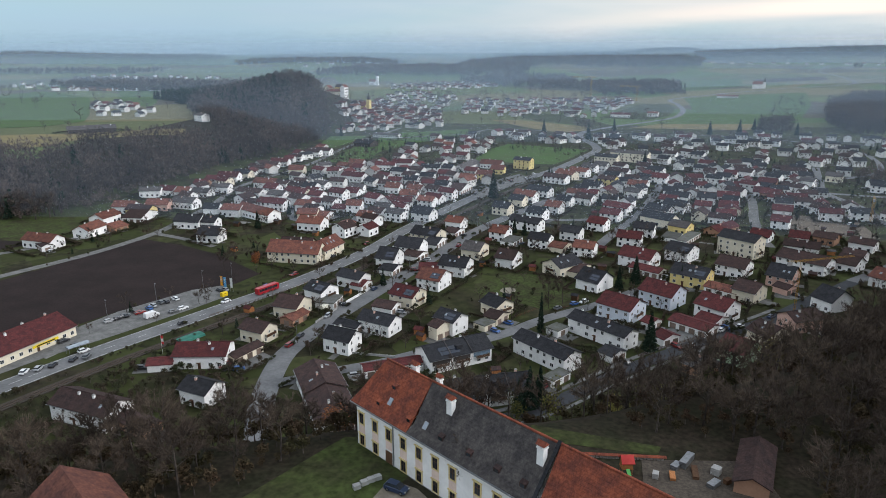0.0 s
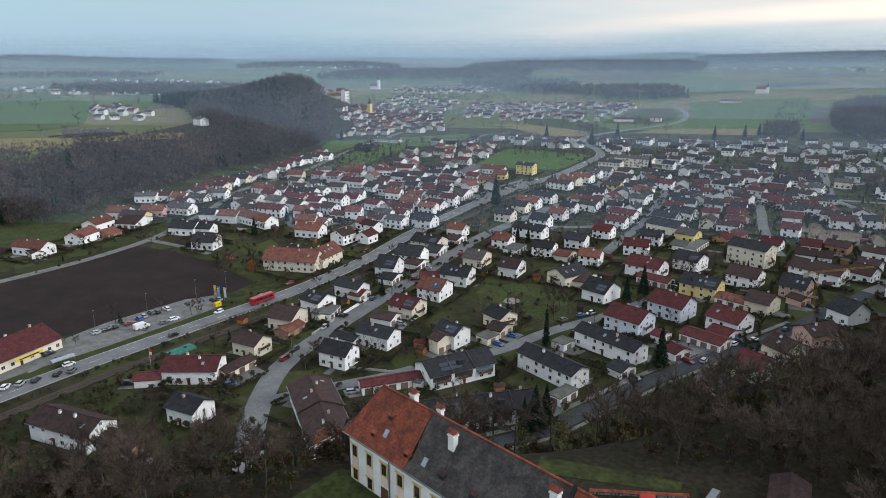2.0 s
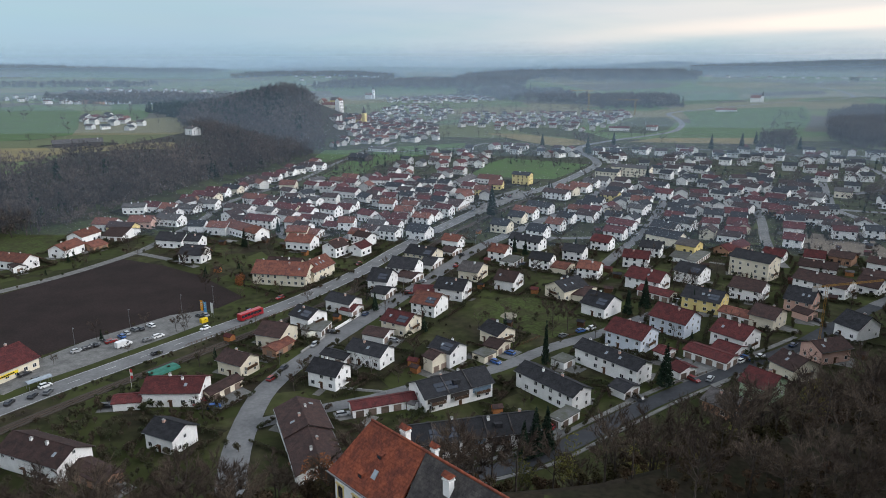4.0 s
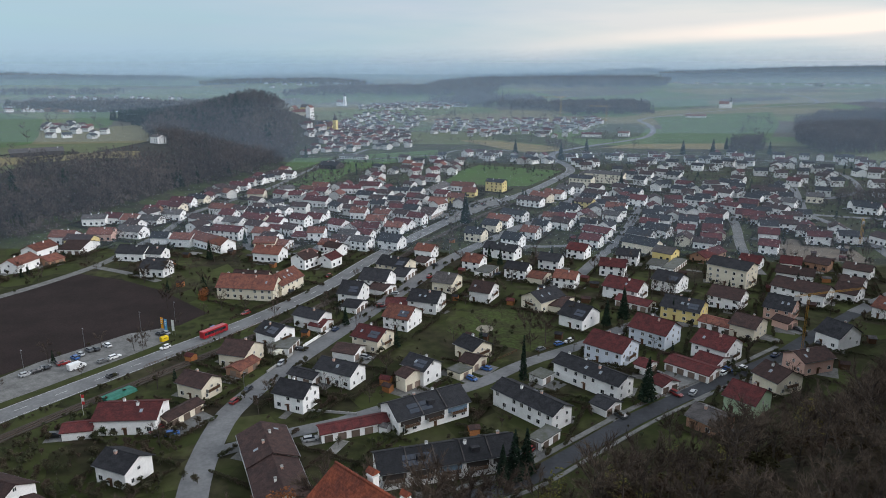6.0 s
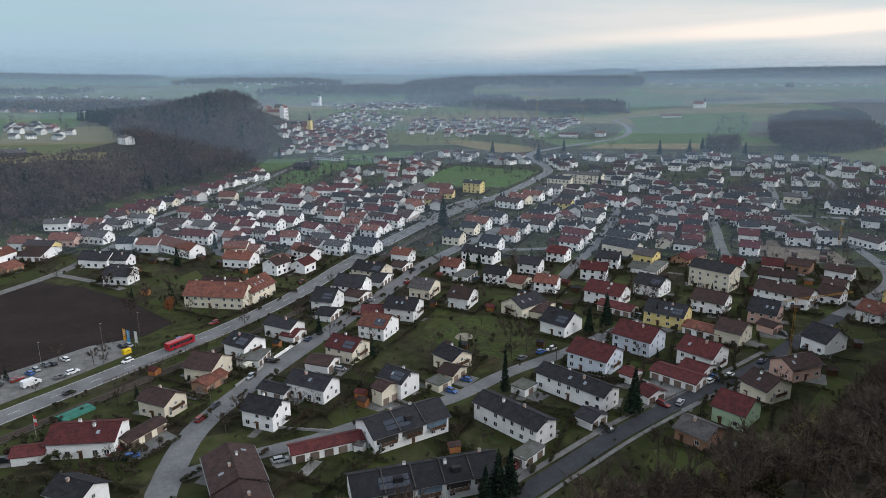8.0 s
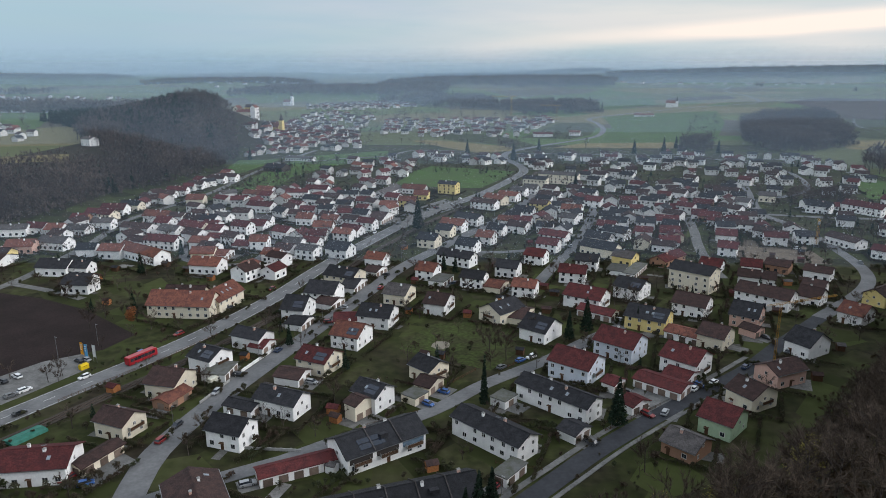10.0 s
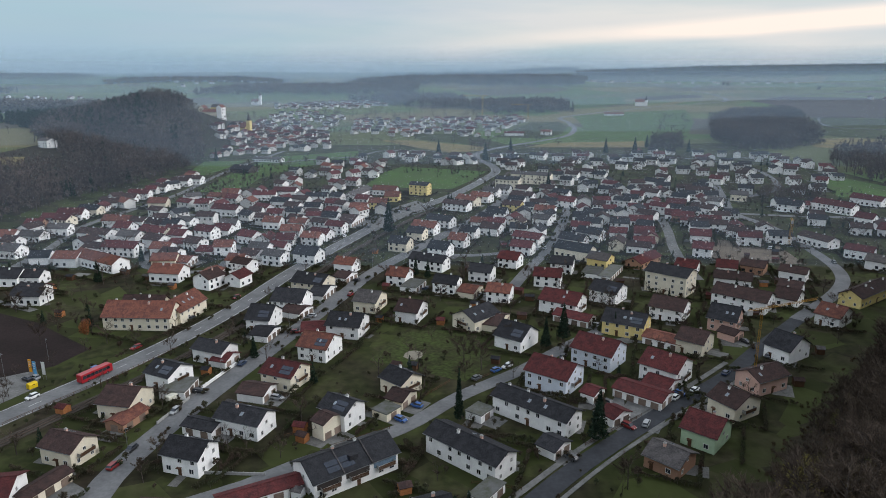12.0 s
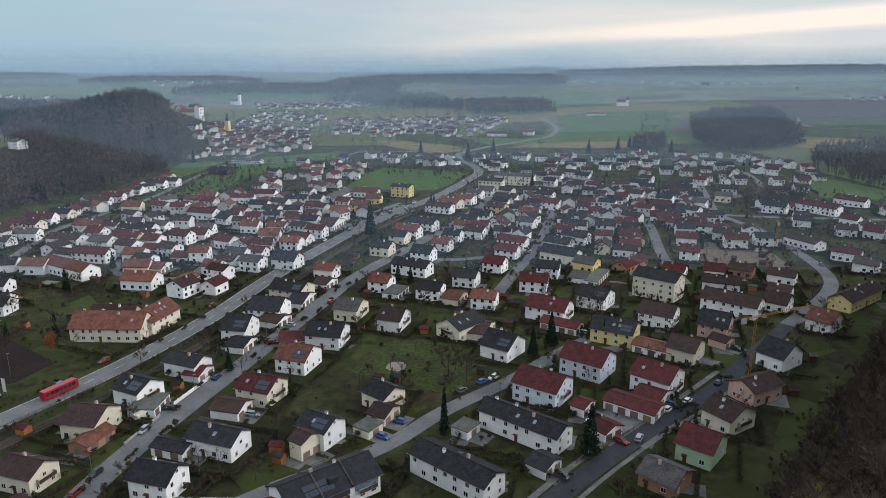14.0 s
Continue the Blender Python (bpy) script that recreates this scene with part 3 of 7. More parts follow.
for side in (-0.72, 0.72):
    b = Build()
    for p, q in zip(rail_line, rail_line[1:]):
        d = (q - p).normalized()
        s = Vector((-d.y, d.x, 0))
        v = []
        for c in (p, q):
            zc = max(ground(c.x, c.y), 0) + 0.30
            for o, h in ((-0.05, 0), (0.05, 0), (0.05, 0.15), (-0.05, 0.15)):
                w = c + s * (side + o)
                v.append((w.x, w.y, zc + h))
        b.add(v, [(0, 1, 5, 4), (1, 2, 6, 5), (2, 3, 7, 6), (3, 0, 4, 7)])
    tagged(new("rail", b.done("rail", RUST)), "rusty steel rail on the ballast bed", "rail", kind="structure")
SLEEPER = mat("sleeper_wood", (0.060, 0.048, 0.040), rough=0.95, rand=0.3)
b = Build()
for p, q in zip(rail_line, rail_line[1:]):
    if q.y > 420:
        break
    d = (q - p).normalized()
    s = Vector((-d.y, d.x, 0))
    k = 0.0
    while k < (q - p).length:
        c = p + d * k
        v = []
        for h in (0.28, 0.36):
            for a, o in ((-0.13, -1.25), (0.13, -1.25), (0.13, 1.25), (-0.13, 1.25)):
                w = c + d * a + s * o
                v.append((w.x, w.y, ground(c.x, c.y) + h))
        b.add(v, [(4, 5, 6, 7), (0, 1, 5, 4), (1, 2, 6, 5), (2, 3, 7, 6), (3, 0, 4, 7)])
        k += 0.65
tagged(new("sleepers", b.done("sleepers", SLEEPER)), "dark railway sleepers bedded in ballast", "sleepers", kind="stuff")

# kerbs and pale footways along the slope street
for o, w, nm in ((4.6, 1.7, "pavement_slope"), (-4.3, 1.2, "pavement_slope_side")):
    pts = []
    for p, q in zip(slope_line[4:-8:4], slope_line[8:-4:4]):
        d = (q - p).normalized()
        pts.append((p.x - d.y * o, p.y + d.x * o))
    ribbon(nm, pts, w, PAVING, "raised pale footway along the dark street", 0.19, "pavement", 3.0)


# ---- houses ----
def frame_grid(xs, zs, holes, y0, y1):
    """One joined frame: a grid of bars with open cells."""
    b = Build()
    nx2, nz2 = len(xs), len(zs)
    v = [(x, y, z) for y in (y0, y1) for z in zs for x in xs]

    def at(k, i, j):
        return k * nx2 * nz2 + j * nx2 + i

    f = []
    for i in range(nx2 - 1):
        for j in range(nz2 - 1):
            if (i, j) in holes:
                continue
            f.append((at(0, i, j), at(0, i + 1, j), at(0, i + 1, j + 1), at(0, i, j + 1)))
            f.append((at(1, i, j), at(1, i, j + 1), at(1, i + 1, j + 1), at(1, i + 1, j)))
            for di, dj, a, c in ((0, -1, (i, j), (i + 1, j)), (1, 0, (i + 1, j), (i + 1, j + 1)), (0, 1, (i + 1, j + 1), (i, j + 1)), (-1, 0, (i, j + 1), (i, j))):
                ni, nj = i + di, j + dj
                if (ni, nj) in holes or not (0 <= ni < nx2 - 1 and 0 <= nj < nz2 - 1):
                    f.append((at(0, *c), at(0, *a), at(1, *a), at(1, *c)))
    b.add(v, f)
    return b


def window_meshes(w, h):
    key = (round(w, 2), round(h, 2))
    if key not in WIN:
        t = 0.09
        b = frame_grid([-w / 2, -w / 2 + t, -0.03, 0.03, w / 2 - t, w / 2], [-0.02, t, h - t, h], {(1, 1), (3, 1)}, -0.06, 0.06)
        p = Build()
        p.box(-w / 2 + t, -0.02, t, w / 2 - t, 0.05, h - t)
        far = Build()
        far.box(-w / 2, -0.05, 0, w / 2, 0.05, h, 0)
        WIN[key] = (b.done("window_frame", FRAME), p.done("pane", GLASS), far.done("far_window", [GLASS, FRAME]))
    return WIN[key]


WIN = {}
rng = random.Random(11)
HOUSES = []
DRIVES = []


def put_window(parent, x, y, z, turn, near, w=1.1, h=1.25):
    fr, pane, far = window_meshes(w, h)
    m = pose(x, y, z, 0, 0, turn)
    if near:
        o = part("window", fr, parent, m)
        part("pane", pane, o)
    else:
        part("window", far, parent, m)


CHIM = {}


def chimney_mesh(h, white):
    key = (round(h, 1), white)
    if key not in CHIM:
        b = Build()
        b.box(-0.35, -0.3, -1.5, 0.35, 0.3, h, 0)
        b.box(-0.42, -0.37, h, 0.42, 0.37, h + 0.12, 1)
        b.box(-0.2, -0.16, h + 0.12, 0.2, 0.16, h + 0.32, 1)
        CHIM[key] = b.done("chimney", [WALL["w"] if white else WALL["k"], CONCRETE])
    return CHIM[key]


def gable_parts(ob, L, W, he, roof, wall, pitch, over=0.55, gutters=False):
    """Walls with gables and a tiled roof slab with eaves, ridge along x."""
    rise = W / 2 * math.tan(radians(pitch))
    b = Build()
    b.prism([(-W / 2, -0.6), (W / 2, -0.6), (W / 2, he), (0, he + rise), (-W / 2, he)], -L / 2, L / 2)
    part("wall", b.done("wall", WALL[wall]), ob)
    b = Build()
    ex = over + 0.1
    ly, lz = W / 2 + over, he - over * math.tan(radians(pitch))
    t = 0.24
    b.prism([(-ly, lz + 0.02), (0, he + rise + 0.02), (0, he + rise + t), (-ly, lz + t)][::-1], -L / 2 - ex, L / 2 + ex)
    b.prism([(ly, lz + 0.02), (ly, lz + t), (0, he + rise + t), (0, he + rise + 0.02)][::-1], -L / 2 - ex, L / 2 + ex)
    b.box(-L / 2 - ex, -0.14, he + rise + t - 0.05, L / 2 + ex, 0.14, he + rise + t + 0.07)
    part("roof", b.done("roof", ROOF[roof]), ob)
    for s in (-1, 1) if gutters else ():
        b = Build()
        b.box(-L / 2 - ex, s * (ly + 0.07) - 0.07, lz, L / 2 + ex, s * (ly + 0.07) + 0.07, lz + 0.13)
        part("gutter", b.done("gutter", METAL), ob)
    return rise


def house(x, y, ang, L, W, he, roof, wall, near, style=""):
    """A detached house; ridge along ang degrees. near: windows with frames and panes of their own."""
    pitch = {"row": 27, "block": 24, "chalet": 22, "farm": 36}.get(style, rng.uniform(23, 29) if roof in "bgo" else rng.uniform(25, 32))
    if he > 8:
        pitch = 22
    if not near and W == 13.0:
        W = rng.uniform(9.2, 10.8)
        L = L * 0.88 if L > 10 else rng.uniform(9.5, 11.5)
    z = ground(x, y)
    word = {"row": "terraced house row", "block": "long apartment block", "chalet": "broad low building", "farm": "farmhouse wing"}.get(style, "detached house")
    if he > 8:
        word = "apartment block"
    ob = thing("apartment_block" if he > 8 or style == "block" else "terraced_house" if style == "row" else "house", pose(x, y, z, 0, 0, ang),
               "%s rendered %s with %s roof" % (WALL_WORD[wall], word, ROOF_WORD[roof]), "house", "houses of the town")
    HOUSES.append((x, y, max(L, W) / 2))
    rise = gable_parts(ob, L, W, he, roof, wall, pitch, gutters=near)
    floors = max(1, int(he // 2.55))
    n = max(2, int(L / 3.3))
    # long sides, gables
    a = radians(ang)
    south = 1 if math.cos(a) < 0 else -1
    for side in ((-1, 1) if near else (south,)):
        for fl in range(floors):
            for k in range(n):
                if rng.random() < 0.16:
                    continue
                wx = -L / 2 + (k + 0.5) * L / n + rng.uniform(-0.3, 0.3)
                zz = 0.95 + fl * 2.65
                if fl == 0 and k == n // 2 and near:
                    d = part("door", DOOR, ob, pose(wx, side * W / 2, 0, 0, 0, 0 if side < 0 else 180))
                    continue
                put_window(ob, wx, side * W / 2, zz, 0 if side < 0 else 180, near, 1.2 if fl else 1.4, 1.4)
    m = max(2, int(W / 4))
    ends = (-1, 1) if near else ((1,) if math.sin(a) * 1 < 0 else (-1,))
    for side in ends:
        for fl in range(floors + (1 if rise > 1.9 else 0)):
            top = fl == floors
            mm = 1 if top else m
            for k in range(mm):
                if not top and rng.random() < 0.2:
                    continue
                wy = 0 if top else -W / 2 + (k + 0.5) * W / m
                put_window(ob, side * L / 2, wy, 0.95 + fl * 2.65 - (0.15 if top else 0), 90 if side > 0 else -90, near, 1.0, 1.0 if top else 1.25)
    for k in range(1 + (L > 14) + (L > 24)):
        cx = (-0.22 + 0.45 * k) * L * 0.6 * (1 if L > 14 else rng.choice((-1, 1)))
        cy = rng.choice((-1, 1)) * W * 0.10
        part("chimney", chimney_mesh(rng.choice((0.9, 1.1)), rng.random() < 0.6), ob, pose(cx, cy, he + rise * 0.80))
    if near and roof in "dbmrg":
        for k in range(rng.choice((0, 1, 2, 3))):
            sx, sd = rng.uniform(-0.35, 0.35) * L, rng.choice((-1, 1))
            yy = W / 2 * 0.55
            part("roof_window", SKYLIGHT, ob, pose(sx, sd * yy, he + (W / 2 - yy) * math.tan(radians(pitch)) + 0.30, -sd * pitch, 0, 0))
    if near and style == "" and he > 4.7 and rng.random() < 0.55:
        side = -1 if math.sin(a) >= 0 else 1
        bl = part("balcony", BALCONY, ob, pose(side * L / 2, 0, 2.75, 0, 0, 90 if side > 0 else -90))
        part("railing", BALCONY_RAIL, bl)
    if near and roof in "dmr" and style == "" and rng.random() < 0.2:
        solar(ob, L, W, he, pitch, south, 4, 2)
    if style == "row" and roof == "s":
        solar(ob, L * 0.7, W, he, pitch, south, 7, 2)
        u = max(2, int(L / 6.5))
        for k in range(1, u):
            b = Build()
            xx = -L / 2 + k * L / u
            t = 0.32
            b.prism([(-W / 2 - 0.5, he - 0.1), (0, he + rise + 0.1), (W / 2 + 0.5, he - 0.1), (W / 2 + 0.5, he + t), (0, he + rise + t + 0.25),
                     (-W / 2 - 0.5, he + t)], xx - 0.13, xx + 0.13)
            part("party_wall", b.done("party_wall", ROOF["g"]), ob)
        for k in range(u):
            xx = -L / 2 + (k + 0.5) * L / u
            bl = part("balcony", BALCONY, ob, pose(xx, south * W / 2, 2.6, 0, 0, 0 if south < 0 else 180))
            part("railing", BALCONY_RAIL, bl)
            b = Build()
            b.box(-L / u * 0.42, -0.06, 0.1, L / u * 0.42, 0.0, 1.9)
            part("cladding", b.done("cladding", [WALL["t"], BLUE_BOARDS][k % 3 == 2]), ob, pose(xx, south * (W / 2 + 0.003), 2.75, 0, 0, 0 if south < 0 else 180), "weathered boarding under the eaves")
            b = Build()
            b.prism([(-0.9, 0), (0.9, 0), (0.9, 0.9), (-0.9, 1.25)], -1.1, 1.1)
            if k % 2:
                part("dormer", b.done("dormer", ROOF["d"]), ob, pose(xx, south * W * 0.28, he + rise * 0.42, 0, 0, 0 if south < 0 else 180))
    return ob


def solar(ob, L, W, he, pitch, side, nx3, ny3):
    """Solar panels, one by one, on the roof slope that faces side."""
    for i in range(nx3):
        for j in range(ny3):
            yy = W / 2 * 0.78 - j * 1.55
            part("solar_panel", SOLAR, ob, pose(-L / 2 + 1.2 + i * 1.06, side * yy, he + (W / 2 - yy) * math.tan(radians(pitch)) + 0.33, -side * pitch, 0, 0))


BLUE_BOARDS = mat("blue_grey_boarding", (0.16, 0.23, 0.30), rough=0.8, scale=1.5, fine=0.2)
b = Build()
b.box(-0.5, -0.75, -0.02, 0.5, 0.75, 0.03)
SOLAR = b.done("solar_panel", mat("solar_glass", (0.012, 0.018, 0.035), rough=0.12, spec=0.7))
b = Build()
b.box(-0.5, -0.05, 0, 0.5, 0.05, 2.05)
b.box(-0.65, -0.9, 2.25, 0.65, 0.05, 2.35)
DOOR = b.done("door", WOODB)
b = Build()
b.box(-0.45, -0.65, -0.03, 0.45, 0.65, 0.04, 1)
b.box(-0.36, -0.56, 0.04, 0.36, 0.56, 0.06, 0)
SKYLIGHT = b.done("roof_window", [mat("skylight_glass", (0.25, 0.29, 0.33), rough=0.1, spec=0.8), METAL])
b = Build()
b.box(-2.4, -1.2, -0.15, 2.4, 0.05, 0)
b.box(-2.45, -1.16, 0, -2.4, 0, 0.95)
b.box(2.4, -1.16, 0, 2.45, 0, 0.95)
BALCONY = b.done("balcony", CONCRETE)
xs = [-2.45]
for k in range(24):
    xs += [-2.33 + k * 0.2, -2.27 + k * 0.2]
b = frame_grid(xs + [2.45], [0.0, 0.08, 0.88, 0.97], {(2 * k + 1, 1) for k in range(24)}, -1.22, -1.16)
BALCONY_RAIL = b.done("railing", WOODB)
b = Build()
rib = [(0.06, 0), (0.06, 2.1)]
for k in range(5):
    rib += [(-0.05, 2.1 - 0.42 * k), (-0.09, 2.06 - 0.42 * k), (-0.09, 1.74 - 0.42 * k)]
rib += [(-0.05, 0.0)]
b.prism(rib, -1.2, 1.2)
GATE = b.done("garage_gate", mat("garage_gate_paint", (0.20, 0.15, 0.12), rough=0.6, rand=0.4))


def garage(x, y, ang, L, W, he, roof, wall):
    """A low garage or annex with its own gates; flat or low gabled."""
    ob = thing("garage", pose(x, y, ground(x, y), 0, 0, ang), "low %s garage with %s roof beside a house" % (WALL_WORD[wall], ROOF_WORD[roof]), "garage",
               "garages and annexes")
    HOUSES.append((x, y, max(L, W) / 2))
    if roof == "f":
        b = Build()
        b.box(-L / 2, -W / 2, -0.4, L / 2, W / 2, he)
        part("wall", b.done("wall", WALL[wall]), ob)
        b = Build()
        b.box(-L / 2 - 0.25, -W / 2 - 0.25, he, L / 2 + 0.25, W / 2 + 0.25, he + 0.22)
        part("roof", b.done("roof", ROOF["f"]), ob)
    else:
        gable_parts(ob, L, W, he, roof, wall, 20 if W < 9 else 16, 0.4)
    a = radians(ang)
    side = -1 if math.sin(a) >= 0 else 1
    for k in range(max(1, int(W / 3.4))):
        part("garage_gate", GATE, ob, pose(side * L / 2, -W / 2 + (k + 0.5) * W / max(1, int(W / 3.4)), 0, 0, 0, 90 if side > 0 else -90))
    fx, fy = x + side * math.cos(a) * (L / 2 + 2.6), y + side * math.sin(a) * (L / 2 + 2.6)
    dv = Build()
    dv.box(-2.5, -W / 2, -0.3, 2.5, W / 2, 0.035)
    d = new("driveway", dv.done("driveway", PAVING))
    d.matrix_world = pose(fx, fy, ground(fx, fy), 0, 0, ang)
    tagged(d, "paved drive before a garage", "driveway", kind="structure")
    DRIVES.append((fx, fy, ang, L))
    if L > 9:
        south = 1 if math.cos(a) < 0 else -1
        for k in range(int(L / 3.6)):
            part("garage_gate", GATE, ob, pose(-L / 2 + (k + 0.5) * L / int(L / 3.6), south * W / 2, 0, 0, 0, 0 if south < 0 else 180))
    return ob


house(-118, 316.6, 176, 27, 12.5, 5.6, "r", "c", 1, "farm")
house(-105.9, 326.2, 74, 18, 11, 5.4, "r", "c", 1, "farm")
house(-122, 329.5, 176, 17, 9, 5.0, "b", "c", 1, "farm")
house(-181, 198.5, 75, 34, 19, 3.9, "m", "c", 1, "chalet")
house(-62.2, 182.8, 120, 16.5, 12.5, 4.6, "b", "w", 1, "chalet")
house(-53.6, 167.2, 119, 17.5, 12, 4.2, "b", "w", 1, "chalet")
house(-108.3, 197.8, 9, 17.2, 11.8, 4.8, "m", "w", 1, "chalet")
garage(-120.5, 191.1, 17, 7.9, 6.3, 2.6, "m", "w")
house(-96.0, 172.1, 163, 10.0, 8.8, 5.0, "d", "w", 1)
house(-97.5, 218.7, 160, 10.3, 8.8, 5.0, "b", "c", 1)
garage(-96.3, 203.1, 68, 13.0, 5.0, 2.6, "b", "c")
house(-93.9, 244.7, 168, 10.4, 12.2, 5.0, "b", "c", 1)
garage(-90.4, 236.9, 72, 10.2, 6.3, 2.6, "r", "o")
house(-87.9, 263.5, 153, 10.1, 10.5, 5.0, "d", "w", 1)
garage(-82.4, 256.6, 175, 8.2, 10.5, 2.6, "f", "w")
house(-78.6, 282.0, 156, 12.7, 8.8, 5.0, "d", "w", 1)
garage(-74.1, 278.4, 161, 5.8, 8.8, 2.6, "m", "w")
house(-64.1, 214.2, 162, 10.6, 8.8, 5.4, "d", "w", 1)
garage(-66.5, 231.5, 158, 10.2, 6.0, 2.6, "d", "w")
house(-54.8, 232.5, 158, 14.0, 8.9, 5.0, "d", "w", 1)
garage(-56.8, 253.0, 163, 9.0, 8.6, 2.8, "b", "w")
house(-49.7, 262.4, 156, 11.5, 11.0, 5.2, "m", "c", 1)
house(-42.1, 285.4, 160, 11.1, 12.5, 5.2, "r", "w", 1)
house(-34.6, 306.5, 166, 13.0, 13.0, 5.2, "d", "w", 1)
garage(-47.1, 307.4, 7, 10.8, 10.7, 2.6, "m", "c")
house(-68.9, 314.1, 168, 9.5, 13.0, 5.2, "d", "w", 1)
garage(-65.9, 302.6, 164, 7.3, 10.6, 2.6, "d", "w")
house(-62.1, 335.5, 167, 13.3, 13.0, 5.2, "d", "w", 1)
garage(-58.4, 327.2, 156, 8.9, 10.4, 2.6, "b", "w")
house(-57.2, 360.6, 157, 15.9, 13.0, 5.2, "d", "c", 1)
garage(-51.6, 352.1, 165, 7.0, 16.0, 2.6, "d", "w")
house(-28.4, 335.0, 161, 10.0, 13.0, 5.0, "g", "c", 1)
house(-10.3, 322.3, 160, 9.3, 13.0, 5.0, "b", "w", 1)
house(-11.7, 256.9, 137, 9.3, 9.5, 4.8, "d", "c", 1)
garage(-11.3, 248.0, 149, 5.9, 8.7, 2.8, "b", "c")
garage(-15.4, 240.0, 143, 5.8, 6.2, 2.5, "f", "c")
house(-27.9, 236.7, 147, 9.3, 9.2, 5.6, "d", "w", 1)
garage(-31.4, 230.0, 143, 4.5, 7.3, 5.0, "b", "c")
house(-23.5, 209.9, 36, 23.4, 11.8, 5.0, "s", "w", 1, "row")
garage(-43.0, 199.6, 28, 19.3, 5.5, 2.8, "m", "w")
house(-14.9, 183.2, 21, 36.0, 10.5, 5.0, "s", "w", 1, "row")
house(8.1, 215.3, 137, 23.4, 8.8, 5.6, "d", "w", 1, "block")
house(28.6, 236.7, 138, 25.1, 8.9, 5.6, "d", "w", 1, "block")
garage(12.2, 238.6, 142, 5.5, 6.5, 2.6, "f", "w")
garage(30.8, 219.6, 135, 5.8, 7.7, 2.6, "d", "w")
garage(11.3, 199.1, 52, 9.1, 4.5, 2.6, "f", "w")
house(37.9, 259.4, 143, 14.4, 13.0, 6.0, "m", "p", 1)
house(56.6, 277.3, 141, 14.6, 13.0, 6.0, "m", "p", 1)
house(75.6, 263.5, 137, 12.5, 13.0, 6.0, "m", "w", 1)
garage(71.6, 256.0, 138, 8.1, 9.5, 2.8, "m", "w")
garage(63.8, 249.6, 139, 15.7, 9.1, 2.8, "m", "w")
garage(48.2, 249.7, 136, 4.5, 7.0, 2.8, "m", "w")
garage(51.5, 235.8, 126, 5.1, 7.8, 2.8, "m", "w")
house(74.2, 305.4, 148, 15.5, 13.0, 5.4, "d", "y", 1)
house(94.3, 287.4, 140, 9.4, 13.0, 5.2, "b", "c", 1)
garage(85.4, 292.7, 141, 14.3, 9.2, 2.8, "r", "w")
house(114.8, 309.6, 144, 10.4, 13.0, 5.2, "d", "k", 1)
garage(112.0, 297.9, 128, 6.7, 7.1, 2.8, "b", "k")
house(132.9, 334.6, 138, 22.4, 13.0, 5.4, "b", "w", 1)
house(108.5, 356.0, 139, 19.1, 13.0, 9.5, "d", "c", 1)
house(96.8, 321.9, 145, 13.2, 13.0, 5.4, "b", "w", 1)
house(76.8, 344.2, 142, 12.2, 13.0, 5.4, "d", "w", 1)
house(54.0, 330.8, 147, 16.3, 13.0, 5.4, "m", "w", 1)
garage(56.1, 316.8, 144, 15.1, 8.2, 2.8, "m", "w")
house(15.7, 313.5, 45, 14.7, 11.8, 5.0, "d", "c", 1)
garage(23.7, 313.0, 157, 7.1, 14.9, 2.8, "b", "c")
house(29.7, 293.5, 142, 11.1, 13.0, 4.8, "d", "w", 1)
house(5.3, 357.3, 158, 12.4, 13.0, 5.2, "d", "w", 0)
house(28.4, 344.6, 161, 11.5, 13.0, 5.2, "r", "w", 0)
garage(15.7, 352.1, 154, 7.7, 12.1, 2.8, "r", "c")
house(73.8, 224.4, 137, 9.3, 11.9, 5.0, "m", "e", 1)
house(59.6, 212.1, 134, 9.3, 9.9, 3.6, "g", "o", 1)
house(88.1, 239.9, 120, 9.3, 11.7, 5.0, "b", "c", 1)
house(104.3, 256.7, 25, 12.9, 9.3, 5.0, "b", "k", 1)
house(124.7, 280.5, 122, 9.3, 13.0, 5.0, "d", "w", 1)
house(160.4, 313.3, 129, 9.3, 13.0, 4.6, "r", "w", 1)
house(191.2, 341.4, 35, 31.3, 9.3, 5.0, "b", "y", 1)
house(-67.9, 409.9, 158, 15.0, 13.0, 5.2, "d", "w", 0)
house(-19.7, 433.1, 156, 12.8, 13.0, 5.2, "d", "c", 0)
house(-45.2, 391.3, 161, 9.0, 13.0, 5.0, "r", "w", 0)
garage(-44.3, 376.2, 155, 7.1, 11.0, 2.6, "b", "w")
house(-17.3, 369.6, 157, 11.0, 13.0, 5.2, "r", "w", 0)
garage(-10.7, 361.7, 159, 7.9, 13.1, 2.6, "f", "w")
house(-3.1, 395.3, 151, 21.9, 13.0, 5.2, "d", "w", 0)
house(3.0, 420.2, 153, 12.8, 13.0, 5.2, "d", "w", 0)
house(-10.7, 458.6, 159, 9.3, 13.0, 5.2, "d", "c", 0)
house(-5.7, 473.7, 153, 17.5, 13.0, 5.2, "r", "w", 0)
house(4.1, 493.6, 150, 20.0, 13.0, 5.2, "d", "w", 0)
house(16.6, 547.4, 150, 22.4, 13.0, 5.2, "b", "w", 0)
house(25.8, 565.5, 141, 19.1, 13.0, 5.2, "r", "c", 0)
house(36.9, 579.7, 147, 18.1, 13.0, 5.2, "r", "w", 0)
house(46.9, 601.7, 149, 13.9, 13.0, 5.2, "g", "w", 0)
house(63.9, 637.7, 156, 23.3, 13.0, 9.0, "d", "c", 0)
